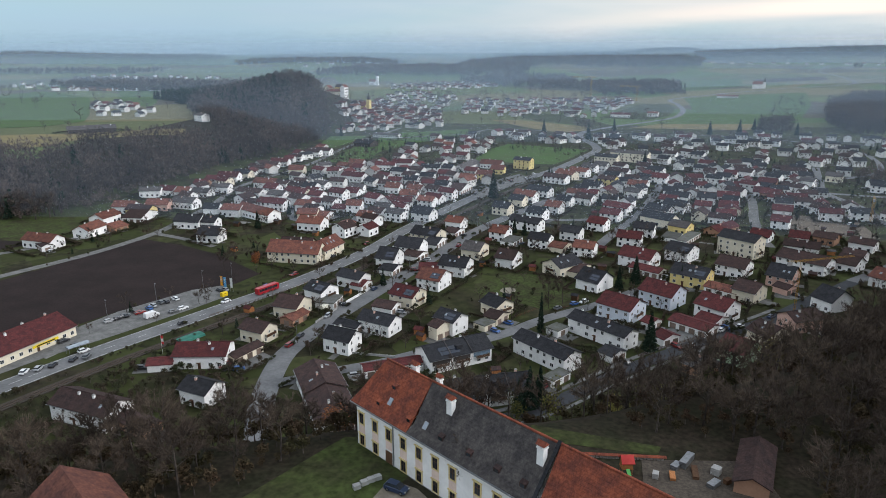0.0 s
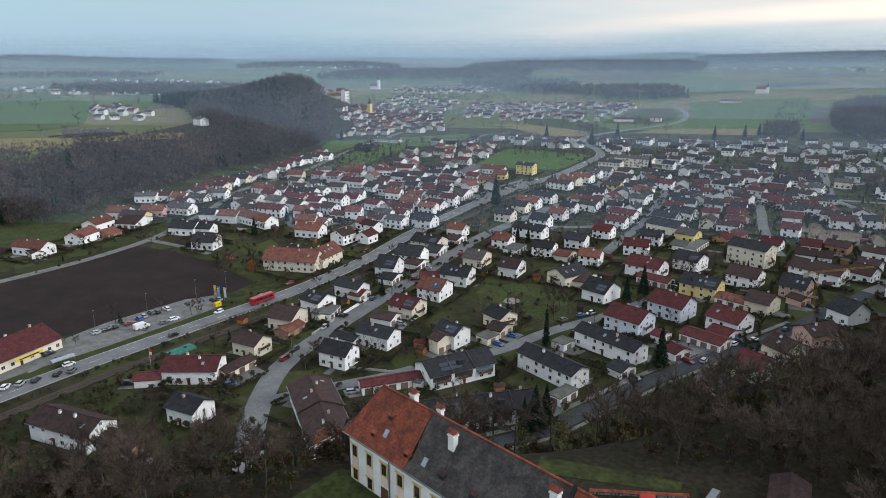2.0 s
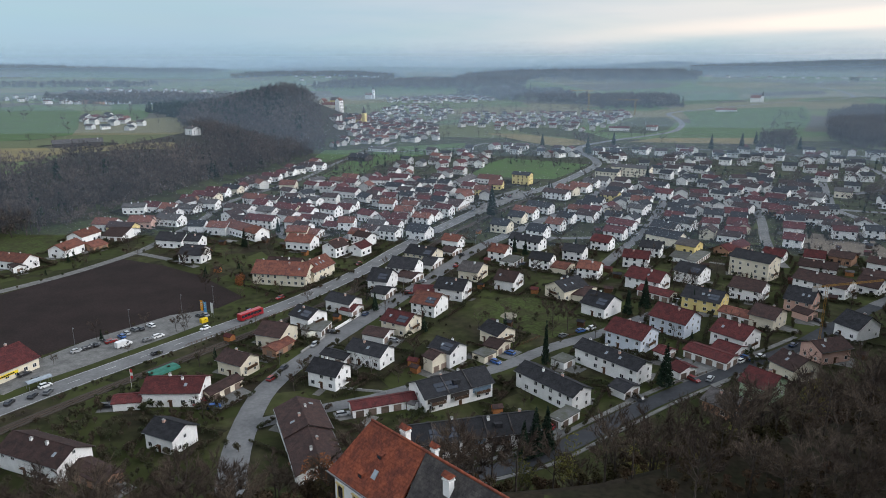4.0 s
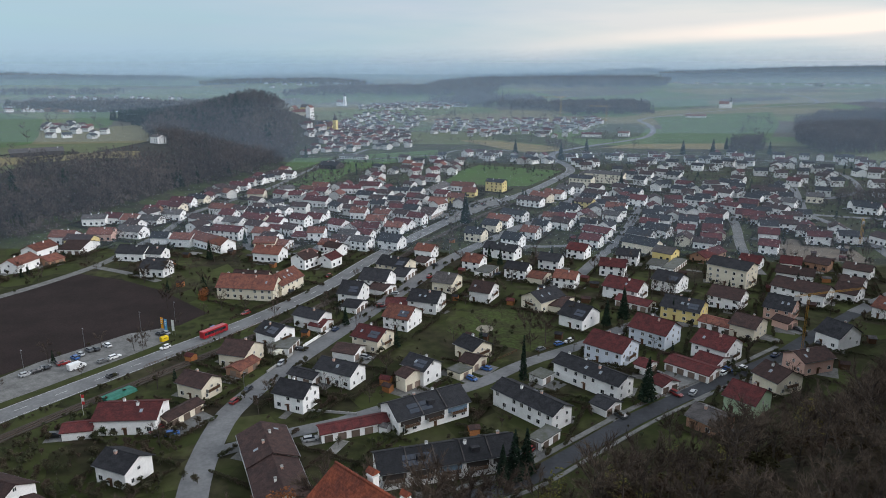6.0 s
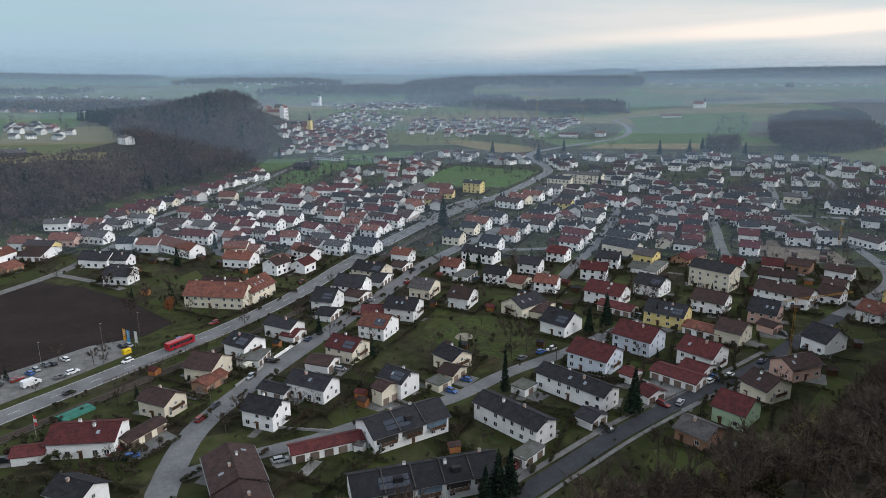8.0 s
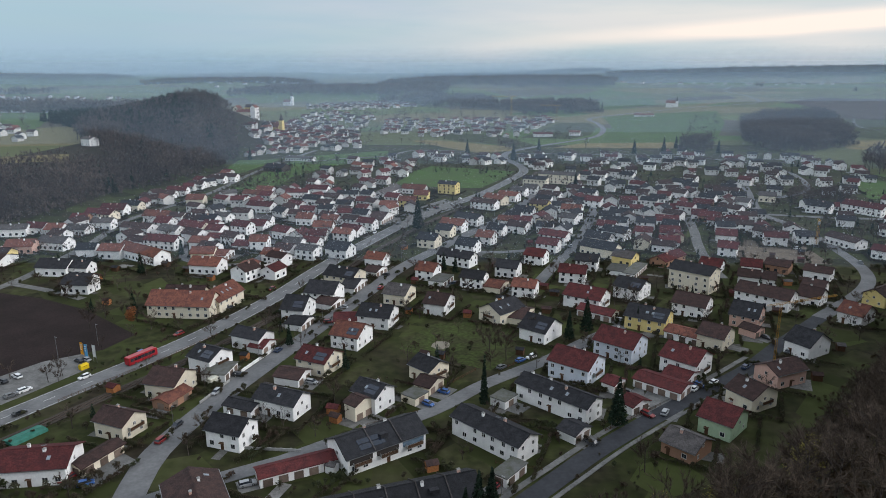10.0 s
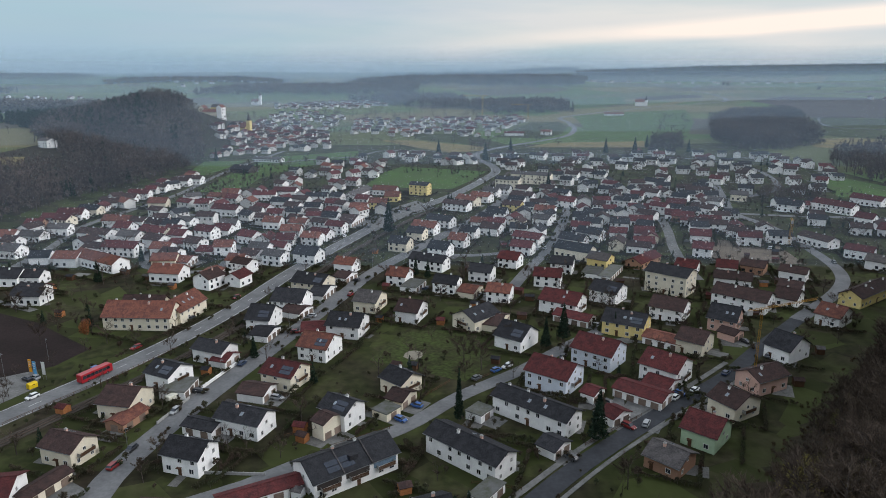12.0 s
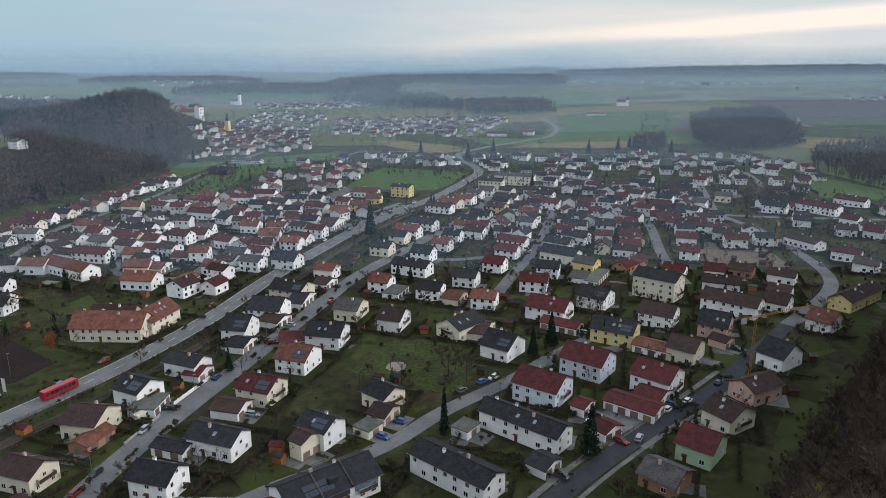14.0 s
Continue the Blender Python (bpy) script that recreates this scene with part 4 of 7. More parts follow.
house(88.3, 667.7, 156, 41.1, 13.0, 8.5, "g", "c", 0)
house(57.4, 612.3, 156, 12.4, 13.0, 5.2, "g", "w", 0)
house(69.5, 581.7, 151, 19.5, 13.0, 5.2, "b", "w", 0)
house(57.2, 543.3, 152, 14.5, 13.0, 5.2, "b", "y", 0)
house(43.3, 516.3, 156, 15.1, 13.0, 5.2, "d", "w", 0)
house(29.0, 488.4, 165, 9.7, 13.0, 4.8, "r", "w", 0)
house(21.3, 460.8, 155, 10.0, 13.0, 5.2, "d", "w", 0)
house(13.9, 440.2, 155, 10.9, 13.0, 5.2, "r", "w", 0)
house(35.5, 470.6, 149, 13.7, 13.0, 4.8, "b", "w", 0)
house(22.7, 375.7, 158, 9.6, 13.0, 5.2, "d", "w", 0)
house(39.2, 398.4, 152, 11.6, 13.0, 5.2, "m", "w", 0)
house(48.8, 423.1, 154, 13.1, 13.0, 5.2, "m", "w", 0)
house(55.0, 443.9, 146, 18.9, 13.0, 5.2, "m", "w", 0)
house(77.3, 523.7, 161, 14.9, 13.0, 5.2, "r", "w", 0)
house(71.4, 495.7, 147, 12.6, 13.0, 5.0, "g", "w", 0)
house(64.4, 387.9, 160, 12.1, 13.0, 5.4, "d", "w", 0)
house(53.6, 366.6, 163, 14.0, 13.0, 5.4, "m", "w", 0)
house(76.7, 416.2, 141, 22.8, 13.0, 5.0, "d", "c", 0)
house(86.4, 398.4, 143, 9.0, 13.0, 4.6, "g", "y", 0)
garage(78.4, 381.4, 156, 8.6, 14.0, 2.6, "f", "w")
garage(87.0, 380.0, 60, 22.9, 6.0, 2.6, "f", "w")
house(80.5, 439.5, 143, 16.8, 13.0, 5.0, "d", "w", 0)
house(99.9, 484.8, 155, 17.3, 13.0, 5.0, "d", "w", 0)
house(93.9, 454.5, 140, 17.4, 13.0, 5.0, "d", "w", 0)
house(110.3, 513.2, 155, 16.8, 13.0, 5.0, "d", "w", 0)
house(99.5, 556.9, 147, 14.6, 13.0, 5.2, "m", "w", 0)
house(101.6, 592.4, 147, 14.9, 13.0, 5.2, "d", "w", 0)
house(136.3, 495.4, 169, 15.8, 13.0, 3.4, "m", "w", 0)
house(148.0, 537.4, 169, 17.1, 13.0, 3.4, "m", "w", 0)
house(128.1, 461.3, 166, 12.8, 13.0, 3.4, "m", "w", 0)
house(120.6, 436.7, 169, 12.5, 13.0, 3.4, "m", "w", 0)
house(109.4, 400.6, 46, 22.2, 9.0, 3.4, "m", "o", 0)
house(157.7, 447.7, 161, 12.6, 13.0, 5.0, "m", "w", 0)
house(147.0, 416.0, 153, 9.6, 13.0, 5.4, "m", "w", 0)
house(168.1, 494.0, 160, 12.2, 13.0, 4.0, "m", "w", 0)
house(163.7, 512.9, 162, 11.1, 13.0, 4.0, "m", "w", 0)
house(185.4, 460.1, 141, 9.0, 13.0, 4.6, "b", "w", 0)
garage(192.9, 453.8, 154, 8.5, 17.4, 3.0, "b", "w")
house(128.0, 386.9, 145, 11.4, 13.0, 3.6, "m", "w", 0)
house(147.5, 385.7, 156, 10.5, 13.0, 3.6, "m", "w", 0)
house(161.1, 385.2, 142, 9.0, 13.0, 4.0, "b", "o", 0)
house(141.5, 364.7, 155, 18.5, 13.0, 4.0, "b", "w", 0)
house(175.3, 373.1, 140, 13.4, 13.0, 4.4, "b", "w", 0)
house(161.8, 349.6, 139, 10.2, 13.0, 4.4, "b", "w", 0)
house(154.1, 336.6, 136, 9.0, 12.1, 4.0, "b", "w", 0)
house(223.7, 438.8, 111, 23.2, 13.0, 4.6, "b", "w", 0)
house(230.7, 410.1, 134, 15.2, 13.0, 5.0, "m", "w", 0)
house(257.4, 536.0, 137, 17.6, 13.0, 5.6, "d", "w", 0)
house(288.4, 533.6, 120, 32.2, 13.0, 5.6, "m", "w", 0)
house(328.1, 558.7, 122, 25.5, 13.0, 5.0, "m", "w", 0)
house(286.5, 494.3, 126, 9.0, 13.0, 4.6, "m", "w", 0)
house(278.7, 458.0, 128, 11.9, 13.0, 5.0, "m", "w", 0)
house(228.4, 389.8, 134, 9.0, 13.0, 4.6, "g", "w", 0)
house(191.7, 529.9, 130, 18.5, 13.0, 5.0, "b", "w", 0)
house(210.5, 555.4, 140, 9.4, 13.0, 5.0, "g", "w", 0)
house(180.4, 553.5, 151, 14.6, 13.0, 4.0, "m", "o", 0)
house(168.6, 506.0, 149, 15.0, 13.0, 4.0, "m", "o", 0)
house(239.5, 581.1, 153, 13.4, 13.0, 5.0, "g", "c", 0)
house(174.2, 594.6, 139, 16.0, 13.0, 5.0, "b", "w", 0)
house(194.1, 646.8, 142, 19.5, 13.0, 5.0, "d", "w", 0)
house(-248.9, 519.1, 178, 19.5, 13.0, 5.0, "m", "w", 0)
house(-244.3, 535.4, 170, 17.3, 13.0, 5.0, "d", "c", 0)
house(-242.0, 561.5, 7, 9.0, 13.0, 4.6, "b", "w", 0)
house(-237.7, 582.9, 179, 14.7, 13.0, 4.6, "b", "w", 0)
house(-236.2, 599.6, 178, 18.4, 13.0, 4.8, "m", "w", 0)
house(-233.0, 631.8, 179, 15.4, 13.0, 4.8, "b", "w", 0)
house(-225.6, 662.4, 173, 18.3, 13.0, 5.0, "b", "w", 0)
house(-217.6, 673.5, 170, 17.9, 13.0, 5.0, "b", "w", 0)
house(-205.4, 559.3, 1, 14.6, 13.0, 5.0, "r", "c", 0)
house(-234.6, 475.5, 179, 14.9, 13.0, 5.0, "g", "w", 0)
house(-258.9, 492.3, 178, 12.1, 13.0, 4.0, "m", "o", 0)
house(-242.8, 460.5, 173, 15.7, 13.0, 4.0, "g", "w", 0)
house(-208.6, 499.0, 169, 20.9, 13.0, 4.6, "r", "w", 0)
house(-206.0, 463.2, 165, 23.7, 13.0, 4.6, "b", "w", 0)
house(-182.5, 456.8, 164, 14.8, 13.0, 4.4, "g", "w", 0)
house(-181.0, 492.4, 151, 16.6, 13.0, 4.0, "b", "w", 0)
house(-167.7, 485.6, 167, 11.7, 13.0, 5.0, "d", "w", 0)
house(-174.0, 425.9, 167, 23.0, 13.0, 5.4, "m", "w", 0)
house(-174.7, 401.5, 147, 34.5, 10.1, 5.0, "r", "w", 0)
house(-193.1, 405.6, 175, 14.2, 13.0, 5.0, "r", "w", 0)
house(-190.3, 430.8, 164, 14.1, 13.0, 4.0, "b", "w", 0)
house(-209.6, 409.8, 6, 9.0, 13.0, 4.4, "d", "w", 0)
house(-193.9, 373.9, 177, 11.8, 13.0, 4.4, "d", "w", 0)
house(-181.1, 351.0, 174, 12.5, 13.0, 4.4, "d", "w", 0)
house(-153.2, 456.3, 165, 11.2, 13.0, 5.0, "m", "w", 0)
garage(-146.7, 443.9, 172, 13.7, 12.2, 3.0, "m", "w")
house(-151.9, 426.4, 172, 9.7, 13.0, 4.6, "r", "w", 0)
house(-141.1, 401.7, 3, 13.7, 13.0, 4.6, "r", "c", 0)
garage(-131.7, 405.0, 174, 6.9, 12.7, 3.0, "r", "w")
house(-130.7, 378.9, 170, 15.3, 11.1, 4.8, "r", "w", 0)
garage(-126.6, 426.4, 171, 9.3, 12.7, 3.0, "m", "w")
house(-116.8, 424.0, 180, 10.8, 13.0, 6.0, "r", "w", 0)
house(-103.1, 400.4, 165, 10.1, 13.0, 4.6, "r", "w", 0)
garage(-111.6, 382.8, 83, 11.8, 9.0, 2.8, "r", "w")
house(-110.3, 452.2, 151, 12.9, 13.0, 5.0, "m", "w", 0)
house(-96.8, 423.3, 165, 9.0, 13.0, 5.0, "g", "w", 0)
house(-86.9, 444.2, 178, 11.0, 13.0, 5.0, "m", "w", 0)
house(-88.2, 466.0, 176, 13.2, 13.0, 5.0, "r", "w", 0)
house(-105.0, 491.2, 168, 12.5, 13.0, 5.0, "r", "w", 0)
house(-97.1, 521.8, 174, 11.0, 13.0, 5.4, "d", "w", 0)
house(-87.4, 541.6, 173, 12.2, 13.0, 5.0, "d", "w", 0)
house(-115.0, 561.7, 164, 15.6, 13.0, 5.0, "d", "w", 0)
house(-134.3, 591.3, 2, 19.6, 13.0, 5.0, "m", "w", 0)
house(-121.1, 607.3, 172, 20.6, 13.0, 5.0, "m", "w", 0)
house(-91.4, 581.4, 177, 18.3, 13.0, 5.4, "d", "w", 0)
house(-70.1, 505.9, 166, 9.0, 13.0, 5.0, "d", "w", 0)
garage(-56.1, 502.5, 164, 10.3, 23.1, 3.0, "b", "w")
house(-54.1, 537.8, 166, 13.4, 13.0, 5.0, "r", "w", 0)
house(-41.1, 553.6, 172, 14.9, 13.0, 5.4, "r", "y", 0)
house(-62.2, 602.8, 72, 42.0, 13.0, 4.0, "g", "w", 0)
house(-40.2, 613.5, 163, 22.5, 13.0, 4.4, "r", "w", 0)
house(-32.7, 585.2, 170, 12.6, 13.0, 4.4, "r", "y", 0)
house(-11.6, 612.4, 156, 18.2, 13.0, 8.5, "d", "y", 0)
house(-168.5, 584.1, 159, 17.0, 13.0, 4.8, "r", "w", 0)
house(-162.6, 598.9, 171, 15.4, 13.0, 4.8, "r", "w", 0)
house(-170.9, 562.1, 171, 11.0, 13.0, 4.6, "m", "w", 0)
house(-147.5, 534.2, 162, 22.4, 13.0, 5.0, "m", "w", 0)
house(-190.6, 588.2, 38, 13.4, 13.0, 4.4, "g", "w", 0)
house(-131.7, 485.3, 176, 11.8, 13.0, 4.8, "g", "w", 0)
house(-131.7, 473.5, 167, 9.0, 13.0, 4.0, "m", "w", 0)
house(-265.2, 322.0, 171, 22.4, 13.0, 4.6, "r", "w", 0)
garage(-263.6, 319.0, 142, 18.1, 5.6, 3.0, "b", "w")
house(-255.4, 347.9, 87, 17.9, 13.0, 4.6, "r", "w", 0)
house(-264.3, 375.7, 83, 17.5, 13.0, 4.8, "r", "w", 0)
garage(-249.0, 361.0, 74, 9.4, 13.4, 2.6, "r", "o")
house(-268.0, 404.2, 180, 16.4, 13.0, 5.0, "r", "w", 0)
house(-252.3, 396.3, 174, 19.3, 13.0, 5.0, "b", "y", 0)
garage(-248.6, 388.5, 1, 12.8, 20.1, 3.0, "b", "w")
house(-278.7, 452.7, 13, 16.8, 13.0, 5.0, "g", "w", 0)
house(-250.7, 415.3, 7, 16.6, 13.0, 4.6, "r", "k", 0)
house(-235.8, 423.4, 168, 19.6, 13.0, 4.8, "g", "w", 0)
house(-206.1, 373.4, 175, 18.7, 13.0, 4.6, "d", "w", 0)
house(-269.3, 460.5, 172, 14.6, 13.0, 4.6, "m", "w", 0)
house(-255.3, 457.3, 178, 9.9, 13.0, 4.6, "r", "w", 0)
house(-178.9, 345.5, 174, 15.1, 13.0, 4.6, "d", "w", 0)
house(-123.0, 157.9, 166, 21.2, 10.4, 5.2, "b", "w", 1, "row")
garage(-106.8, 154.1, 158, 14.2, 6.0, 2.8, "b", "o")
# ---- fill houses on the streets farther back ----
def on_road(x, y, extra):
    for line, half in ROADS:
        for p in line[::2]:
            if abs(p.x - x) < half + extra + 6 and math.hypot(p.x - x, p.y - y) < half + extra + 3:
                return True
    return False


def inside(x, y, poly):
    c = False
    for (ax, ay), (bx, by) in zip(poly, poly[1:] + poly[:1]):
        if (ay > y) != (by > y) and x < (bx - ax) * (y - ay) / (by - ay) + ax:
            c = not c
    return c


def clear(x, y, r):
    return all(math.hypot(x - a, y - c) > r + e * 0.85 for a, c, e in HOUSES)


fill = random.Random(5)
BACK = []
CENTRE = [(-62, 640), (-44, 740), (36, 680), (10, 622), (-20, 560), (-48, 575)]


def infill(poly, ang, n, roofs, gap=5.2, he=4.9, walls="wwwwwwc"):
    xs, ys = [p[0] for p in poly], [p[1] for p in poly]
    got = tries = 0
    while got < n and tries < n * 40:
        tries += 1
        x, y = fill.uniform(min(xs), max(xs)), fill.uniform(min(ys), max(ys))
        if not inside(x, y, poly) or inside(x, y, CENTRE) or not clear(x, y, gap + 1.2) or on_road(x, y, 4.5):
            continue
        if y > 500:
            HOUSES.append((x, y, 6.5))
            BACK.append((x, y, 1.0))
        else:
            house(x, y, ang + fill.uniform(-7, 7) + (90 if fill.random() < 0.25 else 0), fill.uniform(9.5, 12.5), fill.uniform(8.2, 10), he + fill.uniform(-0.8, 0.8),
                  fill.choice(roofs), fill.choice(walls), 0)
        got += 1


infill([(-205, 445), (-185, 420), (-120, 370), (-85, 360), (-62, 450), (-30, 540), (-60, 590), (-150, 600), (-195, 560)], 160, 52, "mmrbbgb")
infill([(-150, 600), (-60, 590), (-45, 760), (-70, 860), (-130, 800)], 160, 28, "mmrbbg")
infill([(-262, 480), (-245, 440), (-228, 540), (-218, 640), (-222, 720), (-240, 680)], 160, 14, "bmr")
infill([(60, 440), (120, 410), (150, 520), (110, 600), (80, 620), (20, 520)], 160, 34, "ddbm")
infill([(110, 430), (210, 440), (212, 560), (240, 640), (150, 620)], 165, 36, "mbbd")
infill([(90, 640), (140, 600), (250, 600), (330, 600), (420, 720), (400, 840), (260, 900), (110, 890)], 162, 92, "ddgbbm")
infill([(20, 640), (60, 630), (90, 760), (100, 860), (70, 850), (60, 740)], 160, 10, "bdm")
infill([(-85, 860), (-20, 800), (40, 790), (70, 840), (10, 880)], 160, 14, "bdm")
infill([(222, 420), (330, 440), (350, 520), (300, 560), (230, 560)], 160, 12, "mbd")

# hamlet houses on the plateau
infill([(-690, 985), (-672, 1020), (-480, 827), (-456, 784), (-515, 770), (-595, 843)], 170, 20, "rbmg", 7)

# ---- the far village: hundreds of small houses, one thing of many ----
far_rng = random.Random(21)


def far_houses(name, spots, label, roofs=(1, 1, 2, 2, 3, 4), wall=(0.56, 0.55, 0.53)):
    b = Build()
    for x, y, s in spots:
        L, W, h = far_rng.uniform(8.5, 13) * s, far_rng.uniform(7.4, 9.6) * s, far_rng.uniform(4.0, 6.0) * s
        z = ground(x, y)
        a = radians(160 + far_rng.uniform(-25, 25) + far_rng.choice((0, 0, 90)))
        c, sn = math.cos(a), math.sin(a)
        rise = W * 0.26
        q = Build()
        q.prism([(-W / 2, -3), (W / 2, -3), (W / 2, h), (0, h + rise), (-W / 2, h)], -L / 2, L / 2)
        k = far_rng.choice(roofs)
        o = 0.6
        q.prism([(-W / 2 - o, h - o * 0.5), (0, h + rise + 0.02), (0, h + rise + 0.35), (-W / 2 - o, h - 0.15)][::-1], -L / 2 - o, L / 2 + o, k)
        q.prism([(W / 2 + o, h - o * 0.5), (W / 2 + o, h - 0.15), (0, h + rise + 0.35), (0, h + rise + 0.02)][::-1], -L / 2 - o, L / 2 + o, k)
        for side in (-1, 1):
            for j in range(3):
                wx = -L / 2 + (j + 0.5) * L / 3
                q.box(wx - 0.6, side * (W / 2 + 0.04) - 0.05, h * 0.55, wx + 0.6, side * (W / 2 + 0.04) + 0.05, h * 0.55 + 1.3, 5)
        b.add([(x + p[0] * c - p[1] * sn, y + p[0] * sn + p[1] * c, z + p[2]) for p in q.v], [], 0)
        base = len(b.v) - len(q.v)
        b.f += [tuple(i + base for i in f) for f in q.f]
        b.i += q.i
    walls = mat("render_" + name, wall, scale=0.02, island=0.18)
    me = b.done(name, [walls, ROOF["m"], ROOF["b"], ROOF["r"], ROOF["d"], GLASS])
    tagged(new(name, me), label, "village houses", kind="stuff")


def scatter(poly, n, gap=15.0, s=1.0):
    xs, ys = [p[0] for p in poly], [p[1] for p in poly]
    out, tries = [], 0
    while len(out) < n and tries < n * 30:
        tries += 1
        x, y = far_rng.uniform(min(xs), max(xs)), far_rng.uniform(min(ys), max(ys))
        if inside(x, y, poly) and all(abs(x - a) > gap or abs(y - c) > gap for a, c, _ in out) and not on_road(x, y, 3):
            out.append((x, y, s))
    return out


far_houses("back_street_houses", [q for q in BACK if q[0] < 20], "close-set white houses with red roofs of the farther streets", (1, 1, 3, 2, 2, 2, 4), (0.70, 0.69, 0.66))
far_houses("hill_street_houses", [q for q in BACK if q[0] >= 20], "close-set white houses with dark roofs of the farther streets", (4, 4, 4, 2, 2, 1), (0.80, 0.79, 0.76))
spots = scatter([(-264, 850), (-255, 950), (-305, 1010), (-326, 1392), (-169, 1150), (-139, 957), (-184, 910)], 130, 12)
spots += scatter([(-159, 1418), (179, 1500), (183, 1408), (89, 1110), (-46, 1110), (-127, 1139)], 125, 13)
spots += scatter([(-438, 1920), (-190, 2100), (-124, 1902), (-237, 1753), (-388, 1800)], 70, 17, 1.15)
spots += scatter([(-330, 1400), (-170, 1180), (-180, 1500), (-330, 1700)], 40, 22)
far_houses("village_houses", spots, "distant village of white houses with brown and red roofs")
spots = scatter([(-1000, 2900), (-300, 3300), (-300, 4200), (-900, 4300), (-1500, 3700)], 120, 45, 1.6)
spots += scatter([(600, 3200), (1500, 3000), (1600, 3100), (700, 3300)], 18, 60, 1.3)
spots += scatter([(-1500, 1700), (-1000, 1700), (-1100, 2300), (-1600, 2300)], 50, 30, 1.3)
spots += scatter([(1120, 1780), (1240, 1780), (1240, 1860), (1130, 1860)], 7, 22, 1.2)
spots += scatter([(-1250, 1560), (-950, 1560), (-950, 1660), (-1250, 1660)], 14, 25, 1.3)
far_houses("hamlet_houses", spots, "scattered far hamlets of white houses in haze")
for x, y, ang, L, W, he, rf, wl2 in ((-450, 637, 40, 44, 15, 4.2, "g", "t"), (-392, 758, 150, 15, 11, 7.0, "g", "w"), (-1080, 1580, 165, 60, 16, 9, "r", "o"), (389, 1536, 160, 40, 14, 4, "r", "w"),
                                     (126, 1122, 172, 30, 12, 5, "m", "w"), (178, 1136, 160, 16, 12, 6, "r", "w"), (-192, 745, 160, 22, 16, 4.0, "d", "t"), (-186, 826, 165, 34, 10, 3.4, "g", "w")):
    house(x, y, ang, L, W, he, rf, wl2, 0, "chalet")


# ---- trees ----
def tris(name, V, T, mats, idx=None):
    me = bpy.data.meshes.new(name)
    V, T = np.asarray(V, dtype=np.float32), np.asarray(T, dtype=np.int32)
    me.vertices.add(len(V))
    me.vertices.foreach_set("co", V.ravel())
    me.loops.add(len(T) * 3)
    me.loops.foreach_set("vertex_index", T.ravel())
    me.polygons.add(len(T))
    me.polygons.foreach_set("loop_start", np.arange(0, len(T) * 3, 3, dtype=np.int32))
    me.polygons.foreach_set("loop_total", np.full(len(T), 3, dtype=np.int32))
    for m in mats:
        me.materials.append(m)
    if idx is not None:
        me.polygons.foreach_set("material_index", np.asarray(idx, dtype=np.int32))
    me.update(calc_edges=True)
    return me


def bare_tree(seed, h, spread, twigs, width, limbs=7, forks=4):
    """Trunk, limbs and forks as three-sided tubes, twigs as slim blades. Returns vertices, triangles, material index."""
    r = random.Random(seed)
    V, T, I = [], [], []

    def tube(p, q, a, c):
        d = (q - p).normalized()
        u = d.orthogonal().normalized()
        w = d.cross(u)
        o = len(V)
        for e, rad in ((p, a), (q, c)):
            for k in range(3):
                g = 2.0944 * k
                V.append(e + u * (rad * math.cos(g)) + w * (rad * math.sin(g)))
        for k in range(3):
            n = (k + 1) % 3
            T.extend(((o + k, o + n, o + 3 + n), (o + k, o + 3 + n, o + 3 + k)))
            I.extend((0, 0))

    def blade(p, d, length, w):
        s = d.orthogonal().normalized()
        s.rotate(Matrix.Rotation(r.uniform(0, 6.28), 3, d))
        o = len(V)
        V.extend((p - s * w, p + s * w, p + d * length))
        T.append((o, o + 1, o + 2))
        I.append(1)

    top = Vector((r.uniform(-0.4, 0.4), r.uniform(-0.4, 0.4), h * 0.45))
    tube(Vector((0, 0, -1.0)), top, h * 0.022, h * 0.014)
    lead = Vector((top.x, top.y, h * 0.75))
    tube(top, lead, h * 0.014, h * 0.006)
    for k in range(limbs):
        g = 6.283 * k / limbs + r.uniform(-0.4, 0.4)
        s = r.uniform(0.28, 0.72)
        p = Vector((top.x * s, top.y * s, h * s))
        up = r.uniform(0.5, 1.2)
        d = Vector((math.cos(g), math.sin(g), up)).normalized()
        q = p + d * spread * r.uniform(0.55, 0.9)
        tube(p, q, h * 0.0065, h * 0.003)
        for j in range(forks):
            m = p.lerp(q, r.uniform(0.4, 1.0))
            e = (d + Vector((r.uniform(-0.8, 0.8), r.uniform(-0.8, 0.8), r.uniform(-0.2, 0.9)))).normalized()
            f = m + e * spread * r.uniform(0.3, 0.55)
            tube(m, f, h * 0.0026, h * 0.0012)
            for _ in range(twigs):
                t = m.lerp(f, r.uniform(0.15, 1.0))
                dd = (e + Vector((r.uniform(-1, 1), r.uniform(-1, 1), r.uniform(-0.6, 1)))).normalized()
                blade(t, dd, spread * r.uniform(0.12, 0.32), width)
    return np.array([tuple(v) for v in V]), np.array(T), np.array(I)


